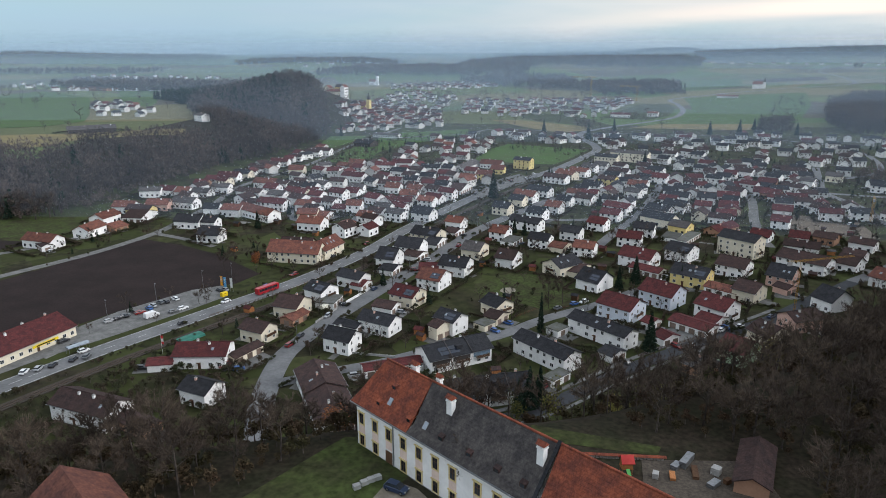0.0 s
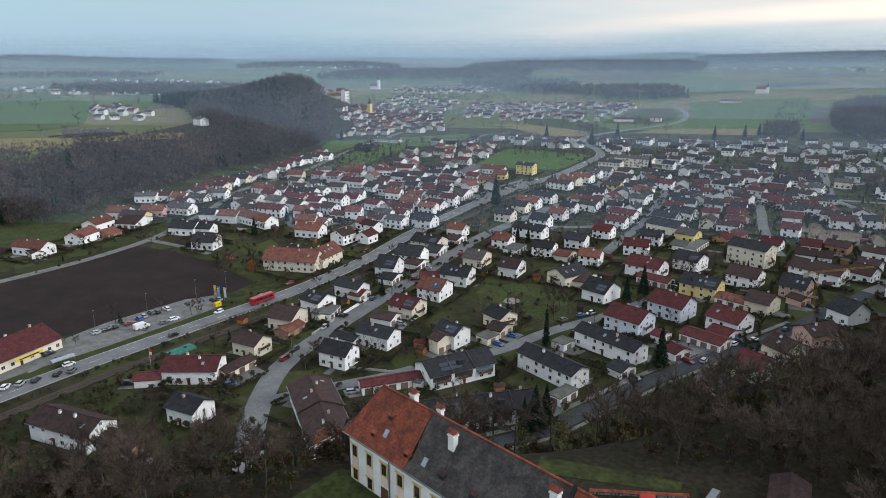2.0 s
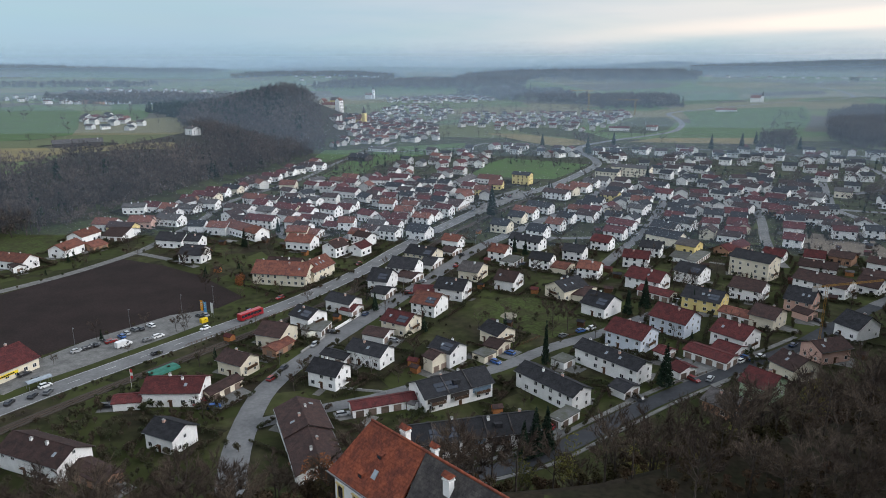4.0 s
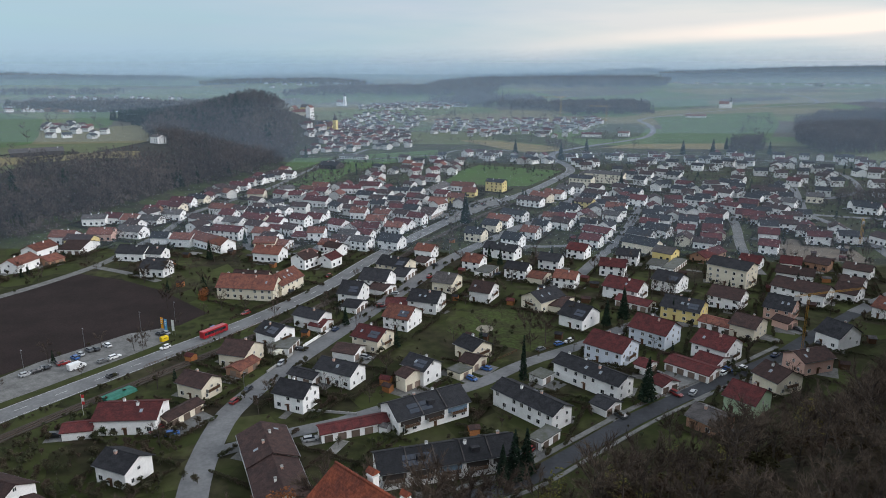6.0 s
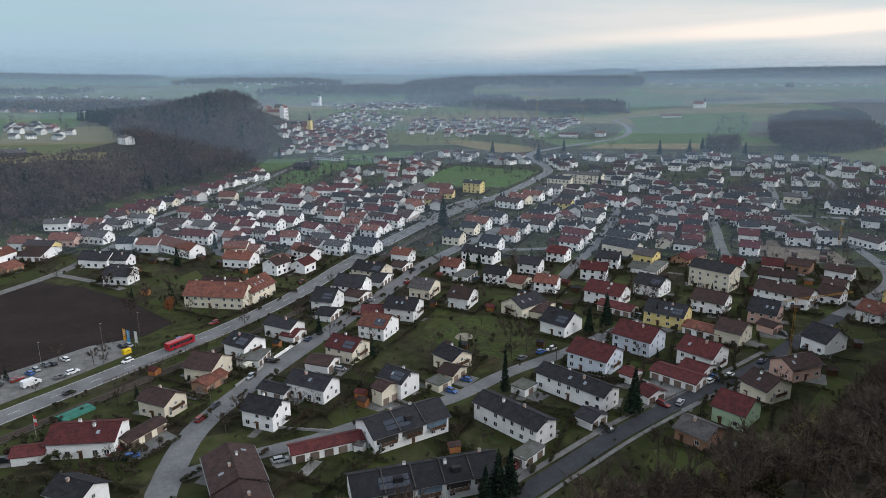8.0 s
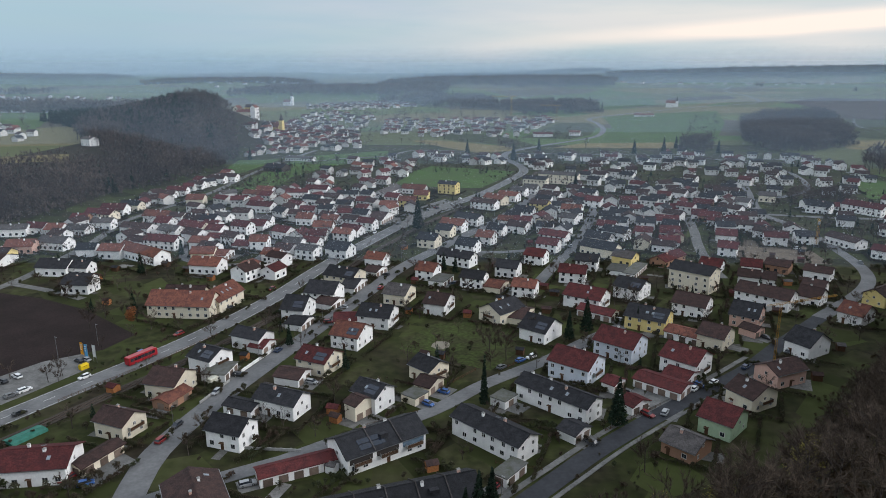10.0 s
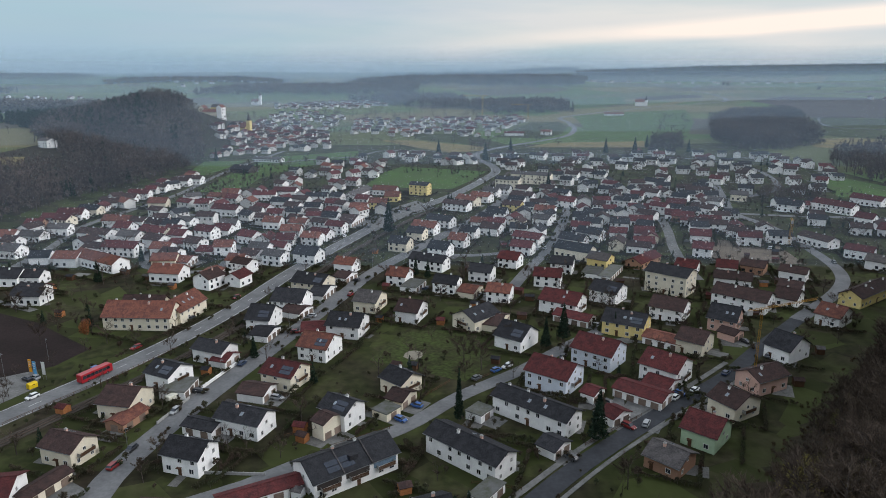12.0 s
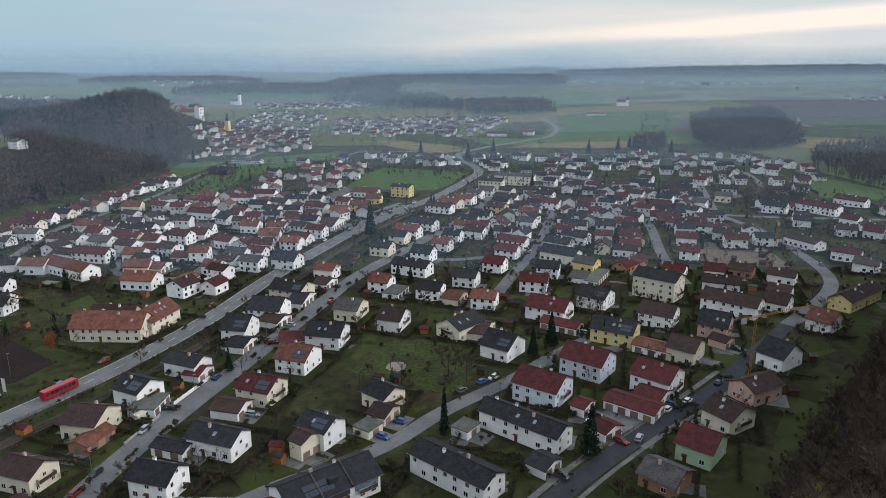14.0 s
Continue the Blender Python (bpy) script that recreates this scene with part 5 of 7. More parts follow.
def tuft_tree(seed, h, spread, n, size, shape):
    """A trunk and many small leaf clumps of three blades; shape 0 round, 1 cone."""
    r = random.Random(seed)
    V, T, I = [(-0.12, 0, -0.8), (0.12, -0.1, -0.8), (0, 0.14, -0.8), (0, 0, h * 0.8)], [(0, 1, 3), (1, 2, 3), (2, 0, 3)], [0, 0, 0]
    lob = [(r.uniform(-0.5, 0.5), r.uniform(-0.5, 0.5), r.uniform(0.4, 0.95)) for _ in range(6)]
    for _ in range(n):
        if shape:
            k = 1 - math.sqrt(r.random())
            z = h * (0.08 + 0.92 * k)
            rad = spread * (1 - k) * (0.55 + 0.45 * abs(math.sin(z * 2.4))) * math.sqrt(r.uniform(0.25, 1))
            g = r.uniform(0, 6.283)
            c = Vector((rad * math.cos(g), rad * math.sin(g), z))
        else:
            l = r.choice(lob)
            d = Vector((r.gauss(0, 1), r.gauss(0, 1), r.gauss(0, 1))).normalized() * (r.random() ** 0.33)
            c = Vector((l[0] * spread + d.x * spread * 0.55, l[1] * spread + d.y * spread * 0.55, h * l[2] * 0.8 + d.z * h * 0.24 + 0.12 * h))
        for _ in range(2):
            a = Vector((r.gauss(0, 1), r.gauss(0, 1), r.gauss(0, 0.6) - (0.5 if shape else 0))).normalized() * size
            e = Vector((r.gauss(0, 1), r.gauss(0, 1), r.gauss(0, 1))).normalized() * size * 0.55
            o = len(V)
            V += [tuple(c - a * 0.5), tuple(c + a * 0.5), tuple(c + e)]
            T.append((o, o + 1, o + 2))
            I.append(1)
    return np.array([tuple(v) for v in V], dtype=float), np.array(T), np.array(I)


def forest(name, protos, spots, mats, label, category="woodland"):
    """Many trees joined into one thing; spots: x, y, scale, prototype, turn."""
    Vs, Ts, Is, o = [], [], [], 0
    for x, y, s, k, g in spots:
        V, T, I = protos[k % len(protos)]
        c, sn = math.cos(g), math.sin(g)
        W = np.empty_like(V)
        W[:, 0] = x + s * (V[:, 0] * c - V[:, 1] * sn)
        W[:, 1] = y + s * (V[:, 0] * sn + V[:, 1] * c)
        W[:, 2] = ground(x, y) + s * V[:, 2]
        Vs.append(W)
        Ts.append(T + o)
        Is.append(I)
        o += len(V)
    me = tris(name, np.concatenate(Vs), np.concatenate(Ts), mats, np.concatenate(Is))
    return tagged(new(name, me), label, category, kind="stuff")


wood = random.Random(33)
HOUSES += [(-54, 66, 10), (41, 102, 8)]
GROVE = [bare_tree(150 + k, 12 + k % 3, 5.6, 40, 0.036, 9, 6) for k in range(4)]
NEAR_BARE = [bare_tree(100 + k, 13 + k % 3, 6.2, 22, 0.055, 9, 5) for k in range(5)]
MID_BARE = [bare_tree(200 + k, 15, 6.2, 9, 0.10, 7, 3) for k in range(5)]
FAR_BARE = [bare_tree(300 + k, 17, 7.5, 7, 0.24, 6, 3) for k in range(4)]
FAR_CONE = [tuft_tree(420 + k, 20, 4.2, 110, 2.3, 1) for k in range(2)]
FAR_ROUND = [tuft_tree(430 + k, 15, 6.5, 46, 3.0, 0) for k in range(3)]
BUSH_P = [tuft_tree(440 + k, 2.0, 0.95, 55, 0.62, 0) for k in range(4)]
BUSH_F = [tuft_tree(450 + k, 2.0, 0.95, 105, 0.40, 0) for k in range(3)]
YOUNG_CONE = [tuft_tree(460 + k, 7, 1.5, 150, 0.75, 1) for k in range(3)]

# hillside wood below the camera
YARD = [(4, 62), (52, 70), (47, 106), (27, 113), (8, 122), (-10, 113)]
LAWN = [(-30, 106), (-44, 86), (-62, 74), (-60, 50), (18, 60), (-18, 104)]


def slope_spots(n, xr, yr, lo, hi, smin, smax, gap, taken):
    out, tries = [], 0
    while len(out) < n and tries < n * 25:
        tries += 1
        x, y = wood.uniform(*xr), wood.uniform(*yr)
        d = hill_side(x, y)
        if not lo < d < hi or inside(x, y, YARD) or inside(x, y, LAWN) or not clear(x, y, 2.0):
            continue
        if any(abs(x - a) < gap and abs(y - c) < gap for a, c, *_ in out) or on_road(x, y, 0.5):
            continue
        out.append((x, y, wood.uniform(smin, smax) * min(1.0, 0.42 + max(0.0, d) / 36), wood.randrange(9), wood.uniform(0, 6.28)))
    return out


S1 = slope_spots(760, (-14, 270), (70, 400), 3, 80, 0.5, 1.0, 2.5, None)
S1 += slope_spots(240, (56, 240), (175, 372), 2.5, 28, 0.5, 0.8, 2.4, None)
forest("hillside_wood", NEAR_BARE, S1, [BARK, TWIG], "steep slope of bare grey-brown winter trees")
S1 = slope_spots(300, (118, 330), (232, 430), 3, 75, 1.0, 1.55, 3.0, None)
forest("crest_wood", NEAR_BARE, S1, [BARK, TWIG], "tall bare brown trees along the steep slope")
S5 = slope_spots(60, (0, 240), (110, 330), 4, 34, 0.5, 1.0, 6.0, None)
forest("ivy_trees", [tuft_tree(470 + k, 11, 2.6, 420, 0.45, 0) for k in range(3)], S5, [BARK, mat("ivy_and_late_leaves", (0.130, 0.120, 0.034), rough=0.9, scale=0.1, col2=(0.050, 0.056, 0.020), island=0.4)],
       "ivy-grown and late-leaved trees among the bare wood")
S2 = slope_spots(150, (-165, -14), (62, 170), -1, 64, 0.5, 0.95, 2.8, None)
forest("grove", GROVE, S2, [BARK, TWIG], "grove of bare brown trees below the monastery")
S3 = slope_spots(420, (60, 420), (120, 480), 70, 260, 0.8, 1.2, 5.0, None)
forest("hilltop_wood", MID_BARE, S3, [BARK, TWIG], "bare winter wood on the hilltop")
S4 = [(x, y, s * 0.8, k, g) for x, y, s, k, g in slope_spots(2300, (-165, 260), (70, 390), -2, 75, 1.0, 2.6, 1.3, None)]
forest("undergrowth", BUSH_F, S4, [BARK, mat("bramble_leaves", (0.044, 0.040, 0.018), rough=0.95, scale=0.08, col2=(0.060, 0.036, 0.024), island=0.5)],
       "dark bramble and shrub undergrowth on the slope", "undergrowth")


def area_spots(poly, n, smin, smax, gap):
    xs, ys = [p[0] for p in poly], [p[1] for p in poly]
    out, tries, cell = [], 0, {}
    while len(out) < n and tries < n * 12:
        tries += 1
        x, y = wood.uniform(min(xs), max(xs)), wood.uniform(min(ys), max(ys))
        key = (int(x / gap), int(y / gap))
        if key in cell or not inside(x, y, poly):
            continue
        cell[key] = 1
        out.append((x, y, wood.uniform(smin, smax), wood.randrange(9), wood.uniform(0, 6.28)))
    return out


ESCARP = [(-311, 376), (-305, 388), (-318, 413), (-302, 441), (-296, 475), (-285, 520), (-280, 587), (-268, 660), (-262, 730), (-266, 850), (-296, 930), (-326, 1030), (-362, 1085),
          (-430, 1140), (-500, 1010), (-480, 900), (-430, 800), (-372, 742), (-325, 660), (-360, 580), (-400, 520), (-520, 478), (-640, 420), (-600, 380), (-430, 372)]
forest("river_wood", FAR_BARE, area_spots(ESCARP, 2100, 0.7, 1.15, 5.2), [BARK, TWIG_FAR], "bare grey-brown wood on the river bank and castle hill")
forest("river_conifers", FAR_CONE, area_spots([(-660, 1110), (-600, 1150), (-356, 967), (-353, 880), (-405, 850), (-471, 872)], 520, 0.7, 1.05, 6) + area_spots(ESCARP, 110, 0.6, 1.0, 14), [BARK, NEEDLE],
       "dark conifers among the bare wood")
forest("east_wood", FAR_BARE, area_spots([(392, 925), (400, 1040), (490, 1270), (570, 1360), (670, 1370), (620, 1200), (520, 960), (440, 915)], 1150, 0.85, 1.3, 6.2), [BARK, TWIG_FAR], "bare wood on the far slope")
forest("meadow_trees", FAR_BARE, area_spots([(275, 925), (310, 930), (350, 1010), (300, 990)], 60, 0.8, 1.1, 6)
       + area_spots([(262, 609), (318, 606), (290, 550), (246, 547)], 70, 0.5, 0.75, 5) + area_spots([(480, 860), (600, 900), (470, 600), (400, 600), (394, 661), (408, 752)], 420, 0.8, 1.2, 6.5)
       + area_spots([(55, 880), (75, 880), (70, 980), (45, 960)], 12, 0.7, 1.0, 6) + area_spots([(370, 1050), (520, 1450), (470, 1480), (340, 1100)], 40, 0.4, 0.7, 9), [BARK, TWIG_FAR], "bare copse beside the village")
far_spots = [(1043, 2543, 1.7, 1, 0.3), (1055, 2540, 1.5, 2, 1.3), (1170, 2152, 1.4, 0, 2.0)]
for poly, n, gap in (([(-330, 2750), (560, 2650), (640, 2950), (560, 3150), (-300, 3150)], 1500, 13), ([(-800, 2350), (-350, 2300), (-60, 2380), (-40, 2700), (-700, 2600)], 850, 14),
                     ([(760, 3560), (1700, 3480), (2900, 3400), (2900, 3800), (2000, 3950), (800, 3950)], 3000, 18), ([(-1450, 3150), (-700, 3150), (-680, 3400), (-1400, 3450)], 600, 18),
                     ([(-3000, 3300), (-1700, 3300), (-1700, 3700), (-3000, 3700)], 700, 25), ([(-300, 4300), (900, 4300), (900, 4500), (-300, 4500)], 500, 22),
                     ([(-1350, 1750), (-900, 1650), (-800, 1800), (-1350, 1950)], 240, 13), ([(-1000, 1400), (-420, 1150), (-400, 1230), (-900, 1520)], 320, 12),
                     ([(140, 1600), (330, 1650), (320, 1900), (60, 1850)], 260, 12), ([(-250, 2050), (60, 1750), (100, 2100), (-100, 2300)], 300, 14),
                     ([(-2600, 2300), (-1500, 2500), (-1500, 2620), (-2600, 2450)], 300, 18)):
    far_spots += area_spots(poly, n, 1.1, 1.8, gap)
forest("far_woods", FAR_ROUND + FAR_CONE[:1], far_spots, [BARK, TWIG_FAR], "dark bands of far woodland on the horizon")
thicket = area_spots([(385, 905), (400, 1040), (500, 1270), (520, 960), (440, 905)], 500, 0.3, 0.6, 7) + area_spots([(272, 915), (318, 925), (352, 1010), (296, 990)], 60, 0.3, 0.5, 6)
thicket += area_spots([(-320, 372), (-296, 400), (-292, 475), (-278, 587), (-262, 660), (-256, 730), (-262, 850), (-310, 850), (-320, 600), (-380, 372)], 620, 0.28, 0.55, 5)
thicket += area_spots([(396, 600), (470, 600), (600, 900), (470, 860), (390, 661)], 160, 0.3, 0.55, 8)
forest("wood_edge_thicket", FAR_ROUND, thicket, [BARK, TWIG_FAR], "dense brown thicket along the wood edges")
tree_row = []
for _ in range(620):
    x, y = wood.uniform(-380, 180), wood.uniform(950, 2100)
    tree_row.append((x, y, wood.uniform(0.35, 0.8), wood.randrange(9), wood.uniform(0, 6)))
for _ in range(260):
    x, y = wood.uniform(-1500, -480), wood.uniform(620, 1800)
    tree_row.append((x, y, wood.uniform(0.5, 0.9), wood.randrange(9), wood.uniform(0, 6)))
forest("village_trees", FAR_BARE, tree_row, [BARK, TWIG_FAR], "bare trees between the far houses")

# paved yards, paths and terraces beside the houses
yard_rng = random.Random(9)
b = Build()
for hx, hy, hr in list(HOUSES):
    if 175 < hy < 900 and -300 < hx < 400 and 3 < hr < 20 and hill_side(hx, hy) < -3:
        for _ in range(2 if hy > 300 else 1):
            g = radians(160 + yard_rng.choice((0, 90, 180, 270)) + yard_rng.uniform(-8, 8))
            c, sn = math.cos(g), math.sin(g)
            o, u, v2 = hr * 0.75 + 1.5, yard_rng.uniform(2.5, 4.5), yard_rng.uniform(1.2, 4.5)
            x, y = hx + c * o, hy + sn * o
            zz = ground(x, y) + 0.025 + 0.004 * yard_rng.random()
            b.add([(x + c * e - sn * f, y + sn * e + c * f, zz + d) for d in (-0.2, 0.0) for e, f in ((-u, -v2), (u, -v2), (u, v2), (-u, v2))],
                  [(4, 5, 6, 7), (0, 1, 5, 4), (1, 2, 6, 5), (2, 3, 7, 6), (3, 0, 4, 7)])
tagged(new("paved_yards", b.done("paved_yards", mat("yard_paving", (0.17, 0.165, 0.155), rough=0.9, scale=0.3, col2=(0.10, 0.096, 0.09), fine=0.2, fine_scale=2.0, island=0.35))),
       "grey paved yards, paths and terraces beside the houses", "paving", kind="stuff")
patch("sand_pit", [(-8.5 + 3.4 * math.cos(k * 0.698) * (1 + 0.15 * (k % 2)), 284 + 4.2 * math.sin(k * 0.698)) for k in range(9)], mat("pale_sand", (0.24, 0.215, 0.17), rough=1.0, scale=0.6, fine=0.2),
      "pale worn sand circle of the playground", 0.09, "sand pit")

# garden shrubs and hedges of the town
bushes = []
for _ in range(420):
    x, y = wood.uniform(-62, 44), wood.uniform(168, 236)
    if clear(x, y, -1.5) and not on_road(x, y, 0.6) and hill_side(x, y) < -1 and noise.noise((x / 9, y / 9, 3.3)) > -0.05:
        bushes.append((x, y, wood.uniform(0.4, 1.1), wood.randrange(9), wood.uniform(0, 6.28)))
for _ in range(900):
    x, y = wood.uniform(-175, -84), wood.uniform(118, 200)
    if clear(x, y, 0.8) and not on_road(x, y, 1.0) and (x * 0.9 + y * 0.5 > -62 or wood.random() < 0.3) and hill_side(x, y) < 4 and not inside(x, y, [(-190, 160), (-150, 170), (-130, 215), (-150, 220)]):
        bushes.append((x, y, wood.uniform(0.5, 1.5), wood.randrange(9), wood.uniform(0, 6.28)))
TOWN = [(-260, 330), (-235, 250), (-130, 180), (-60, 165), (20, 180), (110, 250), (200, 340), (330, 450), (420, 700), (260, 900), (-60, 860), (-200, 800), (-230, 600)]
tries = 0
while len(bushes) < 2300 and tries < 20000:
    tries += 1
    x, y = wood.uniform(-260, 330), 170 + 680 * wood.random() ** 1.35
    if not inside(x, y, TOWN) or inside(x, y, FIELD) or inside(x, y, CENTRE) or not clear(x, y, 0.6) or on_road(x, y, -1.5):
        continue
    bushes.append((x, y, wood.uniform(0.5, 1.5), wood.randrange(9), wood.uniform(0, 6.28)))
for hx, hy, hr in list(HOUSES):
    if 170 < hy < 640 and hr > 4.6:
        g = radians(160 + wood.uniform(-6, 6))
        s = hr + wood.uniform(2.5, 4.5)
        for side in wood.sample(range(4), 3):
            c, sn = math.cos(g + side * 1.5708), math.sin(g + side * 1.5708)
            k = -s
            while k < s:
                x, y = hx + c * s - sn * k, hy + sn * s + c * k
                if clear(x, y, 0.4) and not on_road(x, y, -2.0) and not inside(x, y, FIELD):
                    bushes.append((x, y, wood.uniform(0.55, 0.95), wood.randrange(9), wood.uniform(0, 6.28)))
                k += 0.85
for line, off in ((main_line, 8.6), (main_line, 18.0), (main_line, -7.5)):
    for p, q in zip(line, line[1:]):
        if 150 < p.y < 560:
            d = (q - p).normalized()
            for k in range(5):
                if wood.random() < 0.62:
                    c = p.lerp(q, wood.random())
                    o = off + wood.uniform(-1.2, 1.2)
                    bushes.append((c.x + d.y * o, c.y - d.x * o, wood.uniform(0.4, 1.0), wood.randrange(9), wood.uniform(0, 6.28)))
bushes = [t for t in bushes if not inside(t[0], t[1], [(-176, 170), (-150, 180), (-126, 255), (-140, 282), (-185, 200)])]
forest("garden_shrubs_near", BUSH_F, [t for t in bushes if t[1] < 300], [BARK, HEDGE], "clipped hedges and winter shrubs in the gardens", "shrubs")
bushes = [t for t in bushes if t[1] >= 300]
forest("garden_shrubs", BUSH_P, bushes, [BARK, HEDGE], "dark garden hedges and winter shrubs between the houses", "shrubs")
small = []
tries = 0
while len(small) < 560 and tries < 9000:
    tries += 1
    x, y = wood.uniform(-240, 330), 185 + 640 * wood.random()
    if inside(x, y, TOWN) and not inside(x, y, FIELD) and not inside(x, y, CENTRE) and clear(x, y, 1.2) and not on_road(x, y, 0.5):
        small.append((x, y, wood.uniform(0.28, 0.6), wood.randrange(9), wood.uniform(0, 6.28)))
forest("garden_fruit_trees", MID_BARE, small, [BARK, TWIG], "small bare fruit trees in the gardens", "fruit trees")

greens, browns, tries = [], [], 0
while len(greens) < 190 and tries < 30000:
    tries += 1
    x, y = wood.uniform(-260, 360), wood.uniform(215, 890)
    if inside(x, y, TOWN) and not inside(x, y, FIELD) and not inside(x, y, CENTRE) and clear(x, y, 0.8) and not on_road(x, y, -0.5):
        (greens if wood.random() < 0.27 else browns).append((x, y, wood.uniform(0.5, 1.15), wood.randrange(9), wood.uniform(0, 6.28)))
forest("garden_conifers", YOUNG_CONE, greens, [BARK, NEEDLE], "small dark conifers and thujas in the gardens", "garden conifers")
forest("garden_trees", FAR_BARE, [(x, y, 0.55 * s, k, g) for x, y, s, k, g in browns if y > 360], [BARK, TWIG_FAR], "bare brown garden trees between the houses", "garden trees")
forest("garden_trees_near", NEAR_BARE, [(x, y, 0.5 * s, k, g) for x, y, s, k, g in browns if y <= 360], [BARK, TWIG], "bare brown garden trees between the houses", "garden trees")


def single_tree(name, proto, mats, label, category):
    """Trunk and crown as two parts of one tree."""
    V, T, I = proto
    ob = thing(name, pose(0, 0, 0), label, category, "single trees of the town")
    for nm, k in (("trunk", 0), ("crown", 1)):
        part(nm, tris(nm, V, T[I == k], [mats[k]]), ob)
    return ob


def plant(proto, rows):
    first = True
    for x, y, s in rows:
        m = pose(x, y, ground(x, y), 0, 0, (x * 37 + y * 11) % 360)
        if first:
            proto.matrix_world = m
            proto.scale = (s, s, s)
            first = False
        else:
            o = copy_thing(proto, m)
            o.scale = (s, s, s)
    return proto


plant(single_tree("conifer", tuft_tree(501, 15, 3.0, 1100, 0.75, 1), [BARK, NEEDLE], "dense dark green spruce tree", "conifer"),
      [(-29, 474, 1.55), (48, 298, 1.01), (40, 290, 0.81), (44, 225, 1.08), (3, 179, 1.01), (6, 182, 0.94), (0, 177, 0.81), (-244, 824, 1.08), (6, 877, 1.35), (58, 824, 1.49), (95, 899, 1.35), (210, 887, 1.35), (238, 861, 1.62), (95, 617, 1.22), (-10, 382, 0.68), (-4, 377, 0.68), (-65, 282, 0.61), (-163, 373, 0.81), (-157, 409, 0.68), (281, 954, 1.22), (314, 893, 1.22)])
plant(single_tree("cypress", tuft_tree(502, 13, 1.25, 900, 0.5, 1), [BARK, NEEDLE], "tall narrow dark columnar conifer", "conifer"), [(6, 236, 1.35), (69, 303, 0.74)])
plant(single_tree("bare_tree", bare_tree(503, 12, 5.2, 30, 0.04, 9, 5), [BARK, TWIG], "bare spreading deciduous tree", "tree"), [(9, 274, 0.95), (15, 271, 0.90), (-148, 296, 0.80), (-149, 310, 0.80), (-170, 342, 0.80), (-124, 297, 0.70), (2, 344, 0.70), (28, 294, 0.70), (-164, 215, 0.35), (-134, 250, 0.35), (-144, 228, 0.30), (46, 202, 0.80), (53, 466, 0.80), (97, 438, 0.90), (97, 418, 0.80), (-179, 333, 0.80)])
plant(single_tree("rusty_tree", tuft_tree(504, 12, 3.6, 1500, 0.42, 0), [BARK, LEAF_R], "tree with rust-brown withered leaves", "tree"), [(-45, 148, 1.3), (-133, 300, 0.7), (-112, 320, 0.6)])
plant(single_tree("yellowing_tree", tuft_tree(505, 11, 3.8, 1100, 0.40, 0), [BARK, TWIG_Y], "tree with thin yellow-green leaves", "tree"), [(26, 160, 1.35), (32, 164, 1.1), (48, 160, 1.2), (38, 156, 1.3), (60, 156, 1.15)])

# ---- the monastery wing on the hill ----
MON = pose(-21.1, 104.6, 34.2, 0, 0, -38)
mon = thing("monastery_wing", MON, "long white baroque monastery wing with red and grey tiled roof", "monastery")
OCHRE = plaster("ochre_window_surround", (0.58, 0.46, 0.22))
PINK = plaster("pale_pink_panel", (0.72, 0.56, 0.48))
MWALL = mat("monastery_white_render", (0.80, 0.79, 0.77), rough=0.9, scale=0.25, col2=(0.68, 0.67, 0.65), fine=0.06, fine_scale=2.0)
b = Build()
b.box(-3.4, -5.4, -2.5, 64, 5.4, 9.3)
part("wall", b.done("wall", MWALL), mon)
b = Build()
b.box(-3.48, -5.52, -2.5, 64, -5.4, 0.35)
part("plinth", b.done("plinth", CONCRETE), mon)


def mon_roof(x0, x1, material, hip, z=0.0):
    """Steep double-pitched roof with kicked eaves from x0 to x1, hipped at x0 where wanted."""
    e, he, top, t = 6.15, 8.75, 15.75 + z, 0.28
    b = Build()
    prof = [(-e, he), (-4.9, 9.95), (0, top), (4.9, 9.95), (e, he)]
    lift = 3.0 if hip else 0.0
    for side in (-1, 1):
        rows = [(-e, he, 0.0), (-4.9, 9.95, 0.55), (0.0, top, lift)]
        vs = []
        for y, zz, cut in rows:
            for xx in (x0 + cut, x1):
                vs.append((xx, -side * y, zz + t))
        for y, zz, cut in rows:
            for xx in (x0 + cut, x1):
                vs.append((xx, -side * y, zz))
        f = [(0, 1, 3, 2), (2, 3, 5, 4), (7, 6, 8, 9), (9, 8, 10, 11), (0, 6, 7, 1), (1, 7, 9, 3), (3, 9, 11, 5), (0, 2, 8, 6), (2, 4, 10, 8)]
        b.add(vs, [q if side > 0 else q[::-1] for q in f])
    if hip:
        b.add([(x0, -e, he + t), (x0, e, he + t), (x0 + 0.55, 4.9, 9.95 + t), (x0 + 0.55, -4.9, 9.95 + t), (x0 + lift, 0, top + t)], [(1, 0, 3, 2), (2, 3, 4)])
    part("roof", b.done("roof", material), mon)
    b = Build()
    b.tube((x0 + lift, 0, top + t), (x1, 0, top + t), 0.2, 0.2, 8)
    part("ridge_tiles", b.done("ridge_tiles", ROOF["o"]), mon)


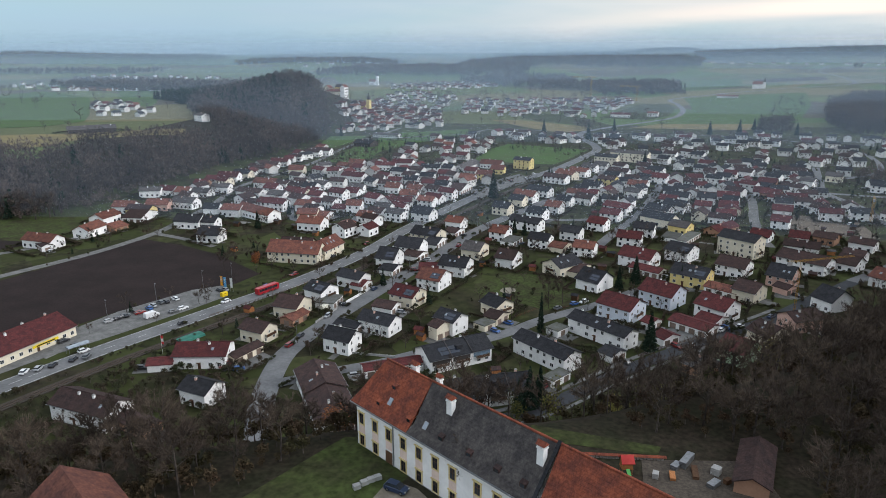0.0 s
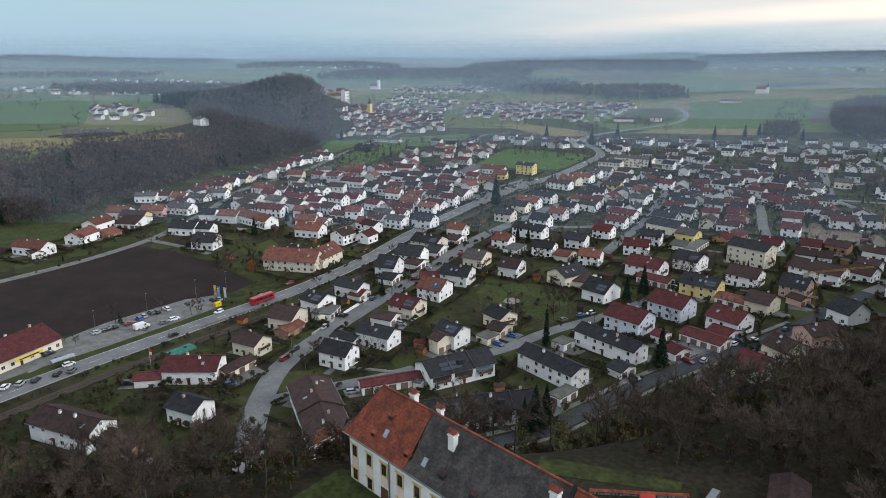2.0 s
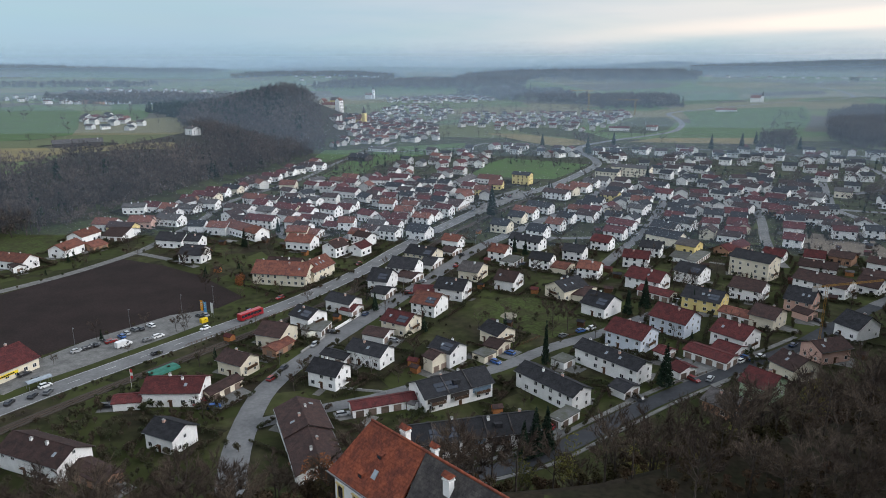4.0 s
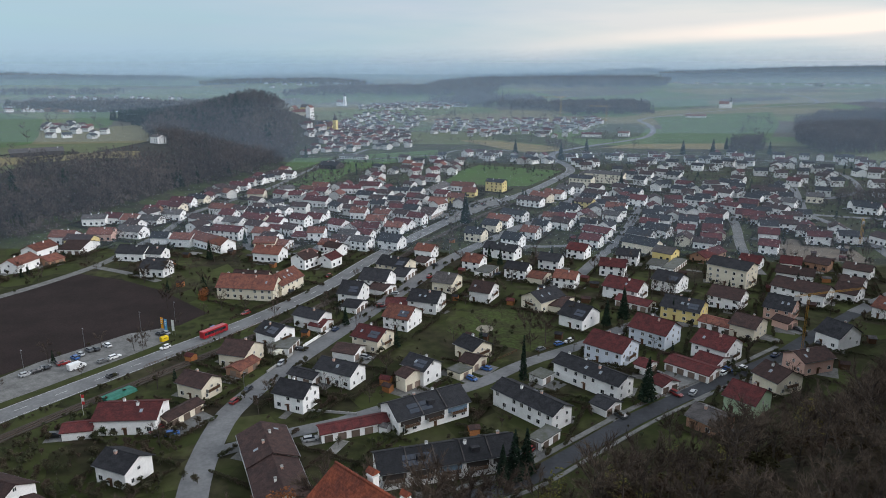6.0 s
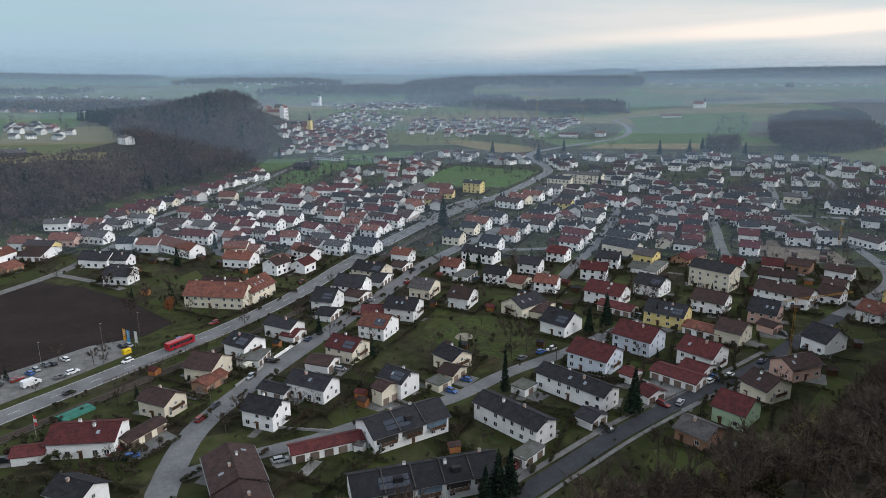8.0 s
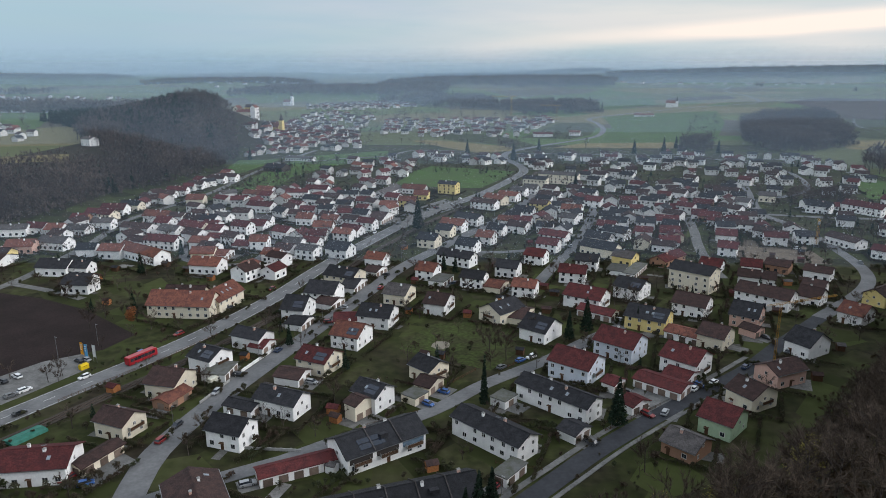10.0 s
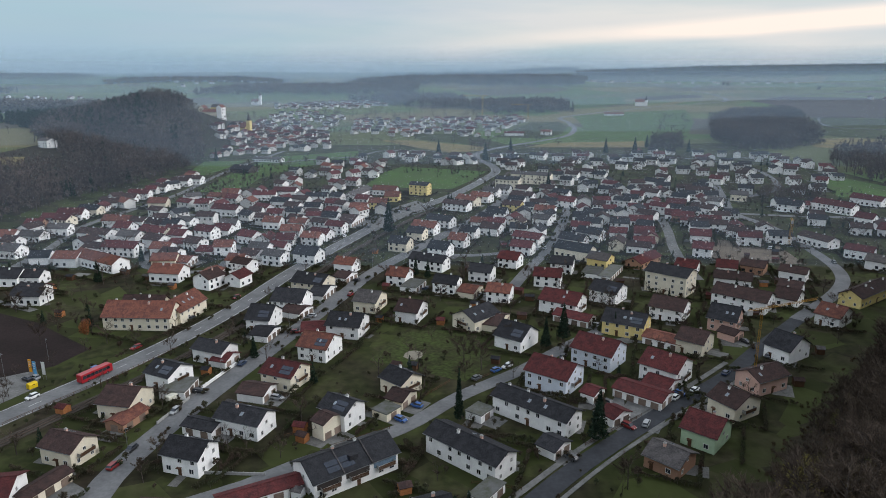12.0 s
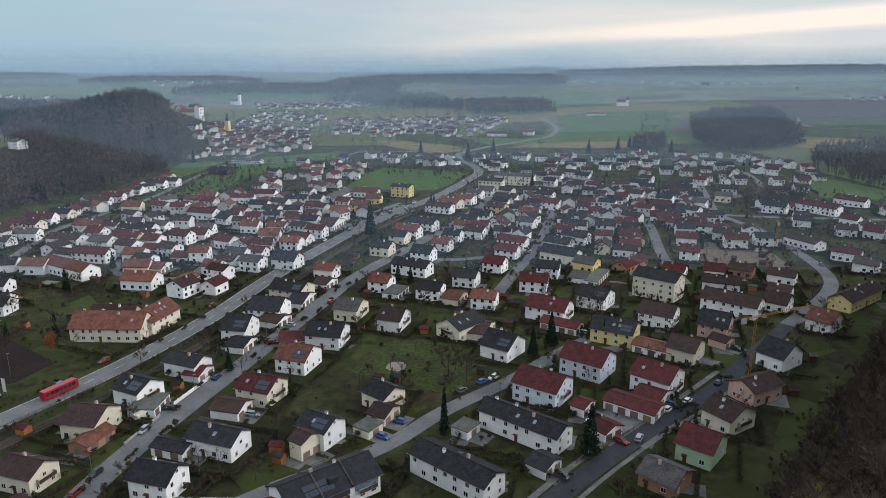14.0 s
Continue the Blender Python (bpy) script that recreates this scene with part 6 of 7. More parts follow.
mon_roof(-4.0, 10.9, ROOF["o"], True)
mon_roof(10.9, 36.6, ROOF["q"], False, 0.0)
mon_roof(37.1, 64.5, ROOF["o"], False, 0.05)
b = Build()
for y0, z0, y1, z1 in ((-6.3, 8.9, 0, 16.35), (0, 16.35, 6.3, 8.9)):
    b.prism([(y0, z0 - 0.3), (y1, z1 - 0.3), (y1, z1 + 0.15), (y0, z0 + 0.15)], 36.58, 37.12)
part("fire_wall_coping", b.done("fire_wall_coping", ROOF["d"]), mon)
b = Build()
b.box(-4.1, -6.35, 8.72, 64, -6.15, 8.9)
part("gutter", b.done("gutter", METAL), mon)
b = Build()
b.tube((6.8, -5.55, -0.5), (6.8, -5.55, 8.8), 0.1, 0.1, 8)
part("downpipe", b.done("downpipe", METAL), mon)

# windows with ochre surrounds and pink panels between the floors
b = Build()
w, h, t = 1.15, 2.0, 0.26
b.box(-w / 2 - t, -0.10, -t, -w / 2, 0.05, h + t)
b.box(w / 2, -0.10, -t, w / 2 + t, 0.05, h + t)
b.box(-w / 2, -0.10, h, w / 2, 0.05, h + t)
b.box(-w / 2, -0.10, -t, w / 2, 0.05, 0)
b.box(-w / 2 - 0.4, -0.28, h + t, w / 2 + 0.4, 0.05, h + t + 0.12)
SURROUND = b.done("window", OCHRE)
b = Build()
b.box(-w / 2, -0.04, 0, w / 2, 0.03, h, 0)
MPANE = b.done("pane", [GLASS])
b = Build()
b.box(-0.035, -0.075, 0, 0.035, 0.0, h)
b.box(-w / 2, -0.075, h * 0.62, w / 2, 0.0, h * 0.62 + 0.07)
b.box(-w / 2, -0.075, 0, -w / 2 + 0.08, 0.0, h)
b.box(w / 2 - 0.08, -0.075, 0, w / 2, 0.0, h)
MCROSS = b.done("casement", WOODB)
b = Build()
b.box(-w / 2 - t, -0.045, 0, w / 2 + t, 0.02, 1.75)
MPANEL = b.done("panel", PINK)
xs = [-2.0, 1.8, 5.5, 9.3, 13.2, 17.1, 21.0, 26.3, 30.2, 34.1] + [39.5 + 3.9 * k for k in range(6)]
for k, x in enumerate(xs):
    for z in (0.55, 4.85):
        if k == 2 and z < 1:
            continue
        o = part("window", SURROUND, mon, pose(x, -5.4, z))
        part("pane", MPANE, o)
        part("casement", MCROSS, o)
    part("panel", MPANEL, mon, pose(x, -5.4, 2.88))
    o = part("window", SURROUND, mon, pose(x, 5.4, 4.85, 0, 0, 180))
    part("pane", MPANE, o)
for y in (-3.0, 0.0, 3.0):
    o = part("window", SURROUND, mon, pose(-3.4, y, 4.85, 0, 0, -90))
    part("pane", MPANE, o)
b = Build()
b.box(-0.85, -0.12, -0.6, 0.85, 0.05, 2.6)
part("door", b.done("door", WOODB), mon, pose(5.5, -5.4, 0.0), "dark wooden double door")


def mon_chimney(x, y, top, big):
    s = 0.58 if big else 0.42
    base = 15.7 - abs(y) * 1.15 - 0.8
    b = Build()
    b.box(-s, -s * 0.8, base, s, s * 0.8, top)
    o = part("chimney", b.done("chimney", MWALL), mon, pose(x, y, 0))
    b = Build()
    b.box(-s - 0.12, -s * 0.8 - 0.12, top, s + 0.12, s * 0.8 + 0.12, top + 0.15)
    for k in range(5):
        q = -s + 2 * s * k / 4
        b.box(q - 0.07, -s * 0.8, top + 0.15, q + 0.07, -s * 0.8 + 0.14, top + 0.55)
        b.box(q - 0.07, s * 0.8 - 0.14, top + 0.15, q + 0.07, s * 0.8, top + 0.55)
    part("chimney_pots", b.done("chimney_pots", MWALL), o)
    b = Build()
    e = s + 0.2
    b.prism([(-e * 0.85, top + 0.55), (e * 0.85, top + 0.55), (0, top + 1.15)], -e, e)
    part("chimney_cap", b.done("chimney_cap", ROOF["o"]), o, None, "small tiled chimney cap")


mon_chimney(17.1, -1.9, 15.5, True)
mon_chimney(11.9, 0.6, 16.4, False)
mon_chimney(5.2, 1.2, 16.2, True)
mon_chimney(35.4, -2.1, 15.6, True)
b = Build()
q = [(-0.55, 0, 0), (0.55, 0, 0), (0.55, 0, 0.75), (-0.55, 0, 0.75), (-0.65, 2.3, 1.55), (0.65, 2.3, 1.55), (-0.55, 0.8, 0.7), (0.55, 0.8, 0.7)]
b.add(q, [(0, 1, 2, 3), (3, 2, 5, 4), (0, 3, 4), (1, 5, 2)])
DORM = {"o": b.done("dormer", ROOF["o"]), "q": b.done("dormer_grey", ROOF["b"])}
b = Build()
b.box(-0.35, -0.03, 0.12, 0.35, 0.02, 0.62)
DPANE = b.done("dormer_pane", GLASS)
for x, y, k in ((3.9, -2.7, "o"), (2.3, -5.0, "o"), (10.2, -5.0, "o"), (17.8, -5.0, "q"), (23.9, -5.0, "q"), (29.5, -5.0, "q"), (34.4, -5.0, "q"), (42, -5.0, "o"), (48, -5.0, "o")):
    o = part("dormer", DORM[k], mon, pose(x, y, 15.75 + y * 1.19 + 0.2))
    part("pane", DPANE, o)
for x, y in ((4.6, -4.1), (13.9, -4.5)):
    part("roof_window", SKYLIGHT, mon, pose(x, y, 15.75 + y * 1.185 + 0.42, 50, 0, 0))

# second wing whose corner shows below the camera
wing = thing("monastery_gatehouse", pose(-55.0, 67.0, 34.5, 0, 0, -38), "orange-tiled monastery outbuilding with a broad chimney", "monastery")
b = Build()
b.prism([(-5.5, -2), (5.5, -2), (5.5, 7.5), (0, 11.4), (-5.5, 7.5)], -9, 5.5)
part("wall", b.done("wall", MWALL), wing)
b = Build()
b.prism([(-6.2, 7.0), (0, 11.45), (0, 11.8), (-6.2, 7.35)][::-1], -9.5, 6)
b.prism([(6.2, 7.0), (6.2, 7.35), (0, 11.8), (0, 11.45)][::-1], -9.5, 6)
part("roof", b.done("roof", ROOF["r"]), wing)
b = Build()
b.box(2.0, -2.4, 8.5, 3.5, -1.2, 12.3)
o = part("chimney", b.done("chimney", CONCRETE), wing)
b = Build()
b.box(1.9, -2.5, 12.3, 3.6, -1.1, 12.5)
part("chimney_cap", b.done("chimney_cap", CONCRETE), o)

# ---- terrace, yard and shed on the hill ----
patch("yard_gravel", [(-21, 86), (-19, 92.5), (-14, 90.5), (-8, 84), (-4, 74), (-22, 76)], mat("pale_yard_gravel", (0.21, 0.18, 0.14), rough=1.0, scale=0.5, fine=0.2, fine_scale=4), "pale gravel yard beside the monastery",
      0.06, "yard")
patch("yard_lawn", [(-45, 78), (-30, 104), (-27, 104), (-16, 94), (-22, 78)], GRASS, "mossy lawn beside the monastery", 0.05, "lawn")
patch("yard_earth", [(22, 92), (44, 92), (42, 106), (23, 104)], mat("trodden_yard_earth", (0.085, 0.070, 0.056), rough=1.0, scale=0.4, fine=0.3, fine_scale=2.0), "trodden earth of a builder's yard", 0.06, "yard")
patch("terrace_lawn", [(3, 108), (26, 105.5), (27, 108.5), (4, 113)], GRASS, "green terrace lawn behind the wall", 0.06, "lawn")
b = Build()
r2 = random.Random(8)
gw = thing("garden_wall", pose(12, 103.6, 33.9, 0, 0, 3), "old rubble garden wall with tiled coping", "wall")
stone_meshes = []
for k in range(6):
    b = Build()
    l2, h2 = r2.uniform(0.35, 0.6), r2.uniform(0.22, 0.3)
    b.prism([(-0.26, 0), (0.26, 0.02), (0.22, h2), (-0.2, h2 - 0.02)], -l2 / 2, l2 / 2)
    stone_meshes.append(b.done("stone", STONE))
for row in range(4):
    x = 0.0
    while x < 15:
        part("stone", r2.choice(stone_meshes), gw, pose(x, r2.uniform(-0.04, 0.04), row * 0.3, 0, 0, r2.uniform(-4, 4)))
        x += 0.58
b = Build()
b.prism([(-0.45, 1.2), (0.45, 1.2), (0, 1.5)], -0.3, 15.2)
part("coping", b.done("coping", ROOF["o"]), gw, None, "red tile coping")

shed = thing("yard_shed", pose(41, 102, 34.3, 0, 0, 70), "long low shed with a rusty red tiled roof", "shed")
gable_parts(shed, 13, 5.2, 2.4, "b", "o", 24, 0.4)
play = thing("playhouse", pose(19.9, 99.8, 34.4, 0, 0, 10), "wooden playhouse on stilts with red roof and green slide", "playhouse")
for sx in (-0.8, 0.8):
    for sy in (-0.7, 0.7):
        b = Build()
        b.tube((sx, sy, -0.3), (sx, sy, 1.3), 0.06, 0.06, 6)
        part("post", b.done("post", WOODO), play)
b = Build()
b.box(-0.95, -0.85, 1.2, 0.95, 0.85, 1.3)
b.box(-0.9, -0.8, 1.3, 0.9, 0.8, 2.5)
part("cabin", b.done("cabin", WOODO), play)
b = Build()
b.prism([(-1.15, 2.4), (0, 3.35), (1.15, 2.4), (1.15, 2.5), (0, 3.5), (-1.15, 2.5)][::-1], -1.1, 1.1)
part("roof", b.done("roof", mat("red_felt", (0.42, 0.05, 0.045), rough=0.8)), play)
b = Build()
b.prism([(-0.9, 1.25), (-3.4, 0.15), (-3.4, 0.3), (-0.9, 1.4)], -0.3, 0.3)
part("slide", b.done("slide", mat("green_plastic", (0.12, 0.42, 0.12), rough=0.4)), play)


def stack(name, x, y, ang, w, d, h, m, label, category):
    """A strapped stack of slabs or planks."""
    ob = thing(name, pose(x, y, ground(x, y) + 0.05, 0, 0, ang), label, category)
    n = max(2, int(h / 0.28))
    for k in range(n):
        b = Build()
        j = r2.uniform(-0.04, 0.04)
        b.box(-w / 2 + j, -d / 2, k * h / n, w / 2 + j, d / 2, (k + 0.86) * h / n)
        part("slab", b.done("slab", m), ob)
    return ob


for x, y in ((-23.8, 89.3), (-22.9, 90.5), (-22.0, 91.4), (-21.0, 92.2)):
    stack("slab_stack", x, y, 35, 1.2, 0.9, 0.8, CONCRETE, "stack of pale stone slabs on the lawn", "stack")
for x, y, w, d, h, m in ((24.6, 99.1, 1.2, 1.0, 1.0, CONCRETE), (31.3, 101, 3.5, 1.0, 0.6, WOODB), (33.6, 98, 2.4, 1.2, 0.8, METAL), (30.5, 104, 4, 1.2, 1.2, METAL), (27.4, 99.5, 2.2, 0.9, 0.5, WOODO),
                         (34.8, 101.5, 1.4, 1.4, 1.3, CONCRETE), (28.5, 102.5, 2.0, 1.2, 0.7, METAL), (36.0, 99.0, 1.2, 0.8, 0.9, WOODB)):
    stack("material_stack", x, y, r2.uniform(0, 90), w, d, h, m, "stacked building material in the yard", "stack")

# ---- vehicles ----
CAR_PAINT = {"w": (0.70, 0.70, 0.70), "k": (0.02, 0.02, 0.023), "r": (0.20, 0.014, 0.014), "b": (0.03, 0.10, 0.30), "g": (0.09, 0.095, 0.10), "s": (0.34, 0.35, 0.36), "n": (0.015, 0.03, 0.07)}
PAINT_WORD = {"w": "white", "k": "black", "r": "dark red", "b": "blue", "g": "grey", "s": "silver", "n": "dark blue"}
CARS = {}
LAMP_GLASS = mat("headlight_glass", (0.55, 0.55, 0.52), rough=0.15)
b = Build()
b.tube((0, -0.1, 0), (0, 0.1, 0), 0.32, 0.32, 12)
WHEEL = b.done("wheel", RUBBER)
b = Build()
b.tube((0, -0.115, 0), (0, 0.115, 0), 0.19, 0.19, 10)
RIM = b.done("rim", METAL)


def loft(sections):
    """Closed skin through cross sections of equal size."""
    b = Build()
    n = len(sections[0])
    v = [p for s in sections for p in s]
    f = [tuple(range(n))[::-1], tuple(range((len(sections) - 1) * n, len(sections) * n))]
    for k in range(len(sections) - 1):
        for i in range(n):
            j = (i + 1) % n
            f.append((k * n + i, k * n + j, (k + 1) * n + j, (k + 1) * n + i))
    b.add(v, f)
    return b


def car(x, y, ang, paint, estate=False):
    key = (paint, estate)
    if key in CARS:
        return copy_thing(CARS[key], pose(x, y, ground(x, y) + 0.09, 0, 0, ang))
    ob = thing("car", pose(x, y, ground(x, y) + 0.09, 0, 0, ang), "%s %s parked or halted on asphalt" % (PAINT_WORD[paint], "estate car" if estate else "hatchback car"), "car", "cars")
    m = mat("car_paint_" + paint, CAR_PAINT[paint], rough=0.3, var=0.1, spec=0.6)
    hl = 2.25 if estate else 2.05
    secs = []
    for px, lo, hi, w in ((-hl, 0.45, 0.85, 0.72), (-hl + 0.12, 0.28, 0.98, 0.84), (-1.2, 0.2, 0.98, 0.88), (0.6, 0.2, 0.95, 0.88), (1.5, 0.22, 0.86, 0.86), (hl - 0.1, 0.3, 0.72, 0.78), (hl, 0.42, 0.62, 0.66)):
        secs.append([(px, -w, lo), (px, w, lo), (px, w, hi - 0.06), (px, w - 0.1, hi), (px, -w + 0.1, hi), (px, -w, hi - 0.06)])
    part("body", loft(secs).done("body", m), ob)
    back = -hl + (0.1 if estate else 0.25)
    secs = []
    for px, hi, w in ((back, 1.0, 0.78), (back + 0.35, 1.40, 0.64), (-0.2, 1.46, 0.64), (0.35, 1.42, 0.63), (1.15, 0.95, 0.76)):
        secs.append([(px, -0.8, 0.9), (px, 0.8, 0.9), (px, w, hi), (px, -w, hi)])
    part("glasshouse", loft(secs).done("glasshouse", GLASS), ob)
    b = Build()
    b.box(back + 0.3, -0.62, 1.43, 0.35, 0.62, 1.49)
    part("roof_panel", b.done("roof_panel", m), ob)
    for sx in (-1.25, 1.3):
        for sy in (-0.8, 0.8):
            w = part("wheel", WHEEL, ob, pose(sx, sy, 0.32))
            part("rim", RIM, w)
    for sy in (-0.6, 0.6):
        b = Build()
        b.box(hl - 0.12, sy - 0.14, 0.58, hl + 0.01, sy + 0.14, 0.72)
        part("headlight", b.done("headlight", LAMP_GLASS), ob)
    CARS[key] = ob
    return ob


car(-127, 253, 242, "w")
car(-133, 228, 62, "k")
car(-117, 274, 62, "b", True)
car(-111, 292, 242, "r", True)
car(-101, 322, 242, "k")
car(-84, 214, 75, "r", True)
car(-83, 222, 255, "k")
car(-150, 253, 150, "w", True)
car(-152, 249, 150, "k")
car(-154, 248, 150, "g")
car(-155, 244, 150, "s")
car(-141, 243, 60, "w", True)
car(-143, 239, 60, "g")
car(-158, 236, 150, "k")
car(-160, 232, 150, "k")
car(-136, 266, 150, "k")
car(-134, 267, 150, "s")
car(-155, 241, 150, "b")
car(13, 264, 45, "g")
car(20, 270, 40, "b")
car(24, 273, 225, "w", True)
car(45, 281, 60, "g", True)
car(48, 242, 60, "w", True)
car(74, 249, 45, "w")
car(82, 254, 45, "w")
car(97, 266, 45, "n")
car(-60, 462, 70, "w", True)
car(-56, 465, 250, "w")
car(-73, 425, 70, "k")
car(-72, 416, 250, "g", True)
car(-90, 349, 250, "r", True)
car(-43, 491, 70, "g")
car(-19, 545, 65, "k")
car(-8, 559, 65, "s")
car(-2, 584, 65, "w")
car(-20, 548, 150, "r")
car(-26, 538, 150, "s")
car(-32, 530, 150, "k")
car(43, 687, 70, "w")
car(63, 433, 75, "s", True)
car(-94, 193, 30, "b")
car(-39, 352, 75, "r", True)
car(-68, 277, 75, "n")
car(-164, 181, 100, "w")
car(-161, 184, 100, "s")
car(-158, 187, 100, "k")
car(-154, 192, 100, "k")
car(-151, 195, 100, "g")
car(-168, 206, 70, "k", True)
car(-161, 203, 70, "k")
car(-163, 226, 60, "s")
car(-161, 229, 60, "k")
car(-160, 232, 60, "g")
car(-155, 199, 62, "w")
car(-156, 236, 60, "r", True)
car(-17.3, 89.6, -20, "n")
car(-80, 262, 75, "g")
car(-79, 243, 255, "s")
car(103, 262, 120, "s")
car(118, 280, 50, "g")
car(60, 233, 60, "s", True)
car(30, 264, 40, "k", True)
car(34, 268, 40, "s")
car(211, 400, 260, "g")
car(217, 460, 90, "w")
car(192, 430, 20, "w", True)

drive_rng = random.Random(14)
for x, y, ang, L in DRIVES:
    if drive_rng.random() < 0.5 and y < 420:
        car(x, y, ang + drive_rng.choice((0, 180)) + drive_rng.uniform(-4, 4), drive_rng.choice("wsgkknrb"), drive_rng.random() < 0.4)


def long_vehicle(name, x, y, ang, L, W, H, m, label, category, glass):
    ob = thing(name, pose(x, y, ground(x, y) + 0.09, 0, 0, ang), label, category)
    secs = []
    for px, lo, hi, w in ((-L / 2, 0.5, H - 0.15, W / 2 - 0.08), (-L / 2 + 0.15, 0.35, H, W / 2), (L / 2 - 0.9 if glass else L / 2 - 1.9, 0.35, H, W / 2),
                          (L / 2 - 0.15 if glass else L / 2 - 0.7, 0.35, H - 0.2 if glass else H * 0.55, W / 2), (L / 2, 0.5, H - 0.6 if glass else H * 0.45, W / 2 - 0.1)):
        secs.append([(px, -w, lo), (px, w, lo), (px, w, hi - 0.12), (px, w - 0.12, hi), (px, -w + 0.12, hi), (px, -w, hi - 0.12)])
    part("body", loft(secs).done("body", m), ob)
    for s in (-1, 1):
        if glass:
            for k in range(7):
                b = Build()
                x0 = -L / 2 + 0.6 + k * (L - 1.6) / 7
                b.box(x0, s * W / 2 - 0.03, 1.45, x0 + (L - 1.6) / 7 - 0.12, s * W / 2 + 0.03, 2.5)
                part("side_window", b.done("side_window", GLASS), ob)
        else:
            b = Build()
            b.box(L / 2 - 2.3, s * W / 2 - 0.03, 1.35, L / 2 - 1.5, s * W / 2 + 0.03, 1.95)
            part("side_window", b.done("side_window", GLASS), ob)
    b = Build()
    if glass:
        b.box(L / 2 - 0.16, -W / 2 + 0.15, 1.3, L / 2 - 0.04, W / 2 - 0.15, 2.55)
    else:
        b.add([(L / 2 - 1.78, -0.8, H - 0.1), (L / 2 - 1.78, 0.8, H - 0.1), (L / 2 - 0.66, 0.85, H * 0.58), (L / 2 - 0.66, -0.85, H * 0.58)], [(0, 3, 2, 1)])
    part("windscreen", b.done("windscreen", GLASS), ob)
    for sx in (-L * 0.28, L * 0.32):
        for sy in (-W / 2 + 0.12, W / 2 - 0.12):
            w = part("wheel", WHEEL, ob, pose(sx, sy, 0.4) @ Matrix.Scale(1.3, 4))
            part("rim", RIM, w)
    return ob


long_vehicle("bus", -114.5, 268, 63, 11.8, 2.5, 3.1, mat("red_bus_paint", (0.36, 0.012, 0.020), rough=0.3, spec=0.6), "red regional bus on the main road", "bus", True)
long_vehicle("van", -149, 233, 62, 6.0, 2.0, 2.55, mat("car_paint_w", CAR_PAINT["w"]), "white panel van in the car park", "van", False)
long_vehicle("camper_trailer", -82, 250.5, 62, 5.2, 2.1, 2.4, mat("cream_trailer_paint", (0.62, 0.60, 0.50), rough=0.4), "cream caravan parked beside a garage", "caravan", False)


# ---- car park furniture ----
def lamp_post(x, y, h, ang):
    ob = thing("street_lamp", pose(x, y, ground(x, y), 0, 0, ang), "tall galvanised street lamp post", "street lamp", "street lamps")
    b = Build()
    b.tube((0, 0, -0.2), (0, 0, h), 0.09, 0.05, 8)
    part("pole", b.done("pole", METAL), ob)
    b = Build()
    b.prism([(-0.14, h - 0.02), (0.14, h - 0.02), (0.1, h + 0.12), (-0.1, h + 0.12)], -0.1, 0.9)
    part("lamp_head", b.done("lamp_head", METAL), ob)
    return ob


for x, y in ((-144.8, 268.2), (-156.3, 249.1), (-165, 228), (-137, 281)):
    lamp_post(x, y, 8.5, -28)
for k in range(0, len(lane) - 8, 7):
    p, q = lane[k], lane[k + 1]
    d = (q - p).normalized()
    if 190 < p.y < 520:
        lamp_post(p.x - d.y * 4.3, p.y + d.x * 4.3, 5.5, math.degrees(math.atan2(-d.x, d.y)))
for k in range(3, len(slope_line) - 12, 7):
    p, q = slope_line[k], slope_line[k + 1]
    d = (q - p).normalized()
    lamp_post(p.x - d.y * 5.6, p.y + d.x * 5.6, 5.5, math.degrees(math.atan2(-d.x, d.y)))

for k, (x, y, col, word) in enumerate(((-136.0, 268.6, (0.75, 0.33, 0.03), "orange"), (-133.6, 267.0, (0.10, 0.32, 0.55), "blue"), (-130.4, 266.4, (0.62, 0.62, 0.60), "pale grey"))):
    ob = thing("advertising_pylon", pose(x, y, 0, 0, 0, -20), "%s advertising banner on two posts" % word, "sign", "advertising pylons")
    for sx in (-0.75, 0.75):
        b = Build()
        b.tube((sx, 0, -0.2), (sx, 0, 6.4), 0.06, 0.06, 6)
        part("post", b.done("post", METAL), ob)
    b = Build()
    b.box(-0.7, -0.05, 1.8, 0.7, 0.05, 6.3)
    part("panel", b.done("panel", mat("banner_" + str(k), col, rough=0.6, var=0.08)), ob)
    for j in range(3):
        b = Build()
        b.box(-0.5, -0.07, 5.3 - j * 0.8, 0.5 - 0.2 * j, -0.05, 5.6 - j * 0.8)
        part("writing_bar", b.done("writing_bar", mat("banner_bar_" + str(k % 2), ((0.7, 0.7, 0.66), (0.05, 0.05, 0.06))[k == 2], rough=0.6)), ob)
ob = thing("yellow_container", pose(-131.2, 260.4, 0.1, 0, 0, 60), "yellow recycling container at the road", "container")
b = Build()
b.prism([(-0.9, 0), (0.9, 0), (0.9, 1.4), (0.6, 1.8), (-0.6, 1.8), (-0.9, 1.4)], -1.4, 1.4)
part("body", b.done("body", mat("yellow_enamel", (0.70, 0.48, 0.02), rough=0.5)), ob)
b = Build()
b.box(-0.5, -0.94, 1.1, 0.5, -0.89, 1.3)
part("slot", b.done("slot", RUBBER), ob)

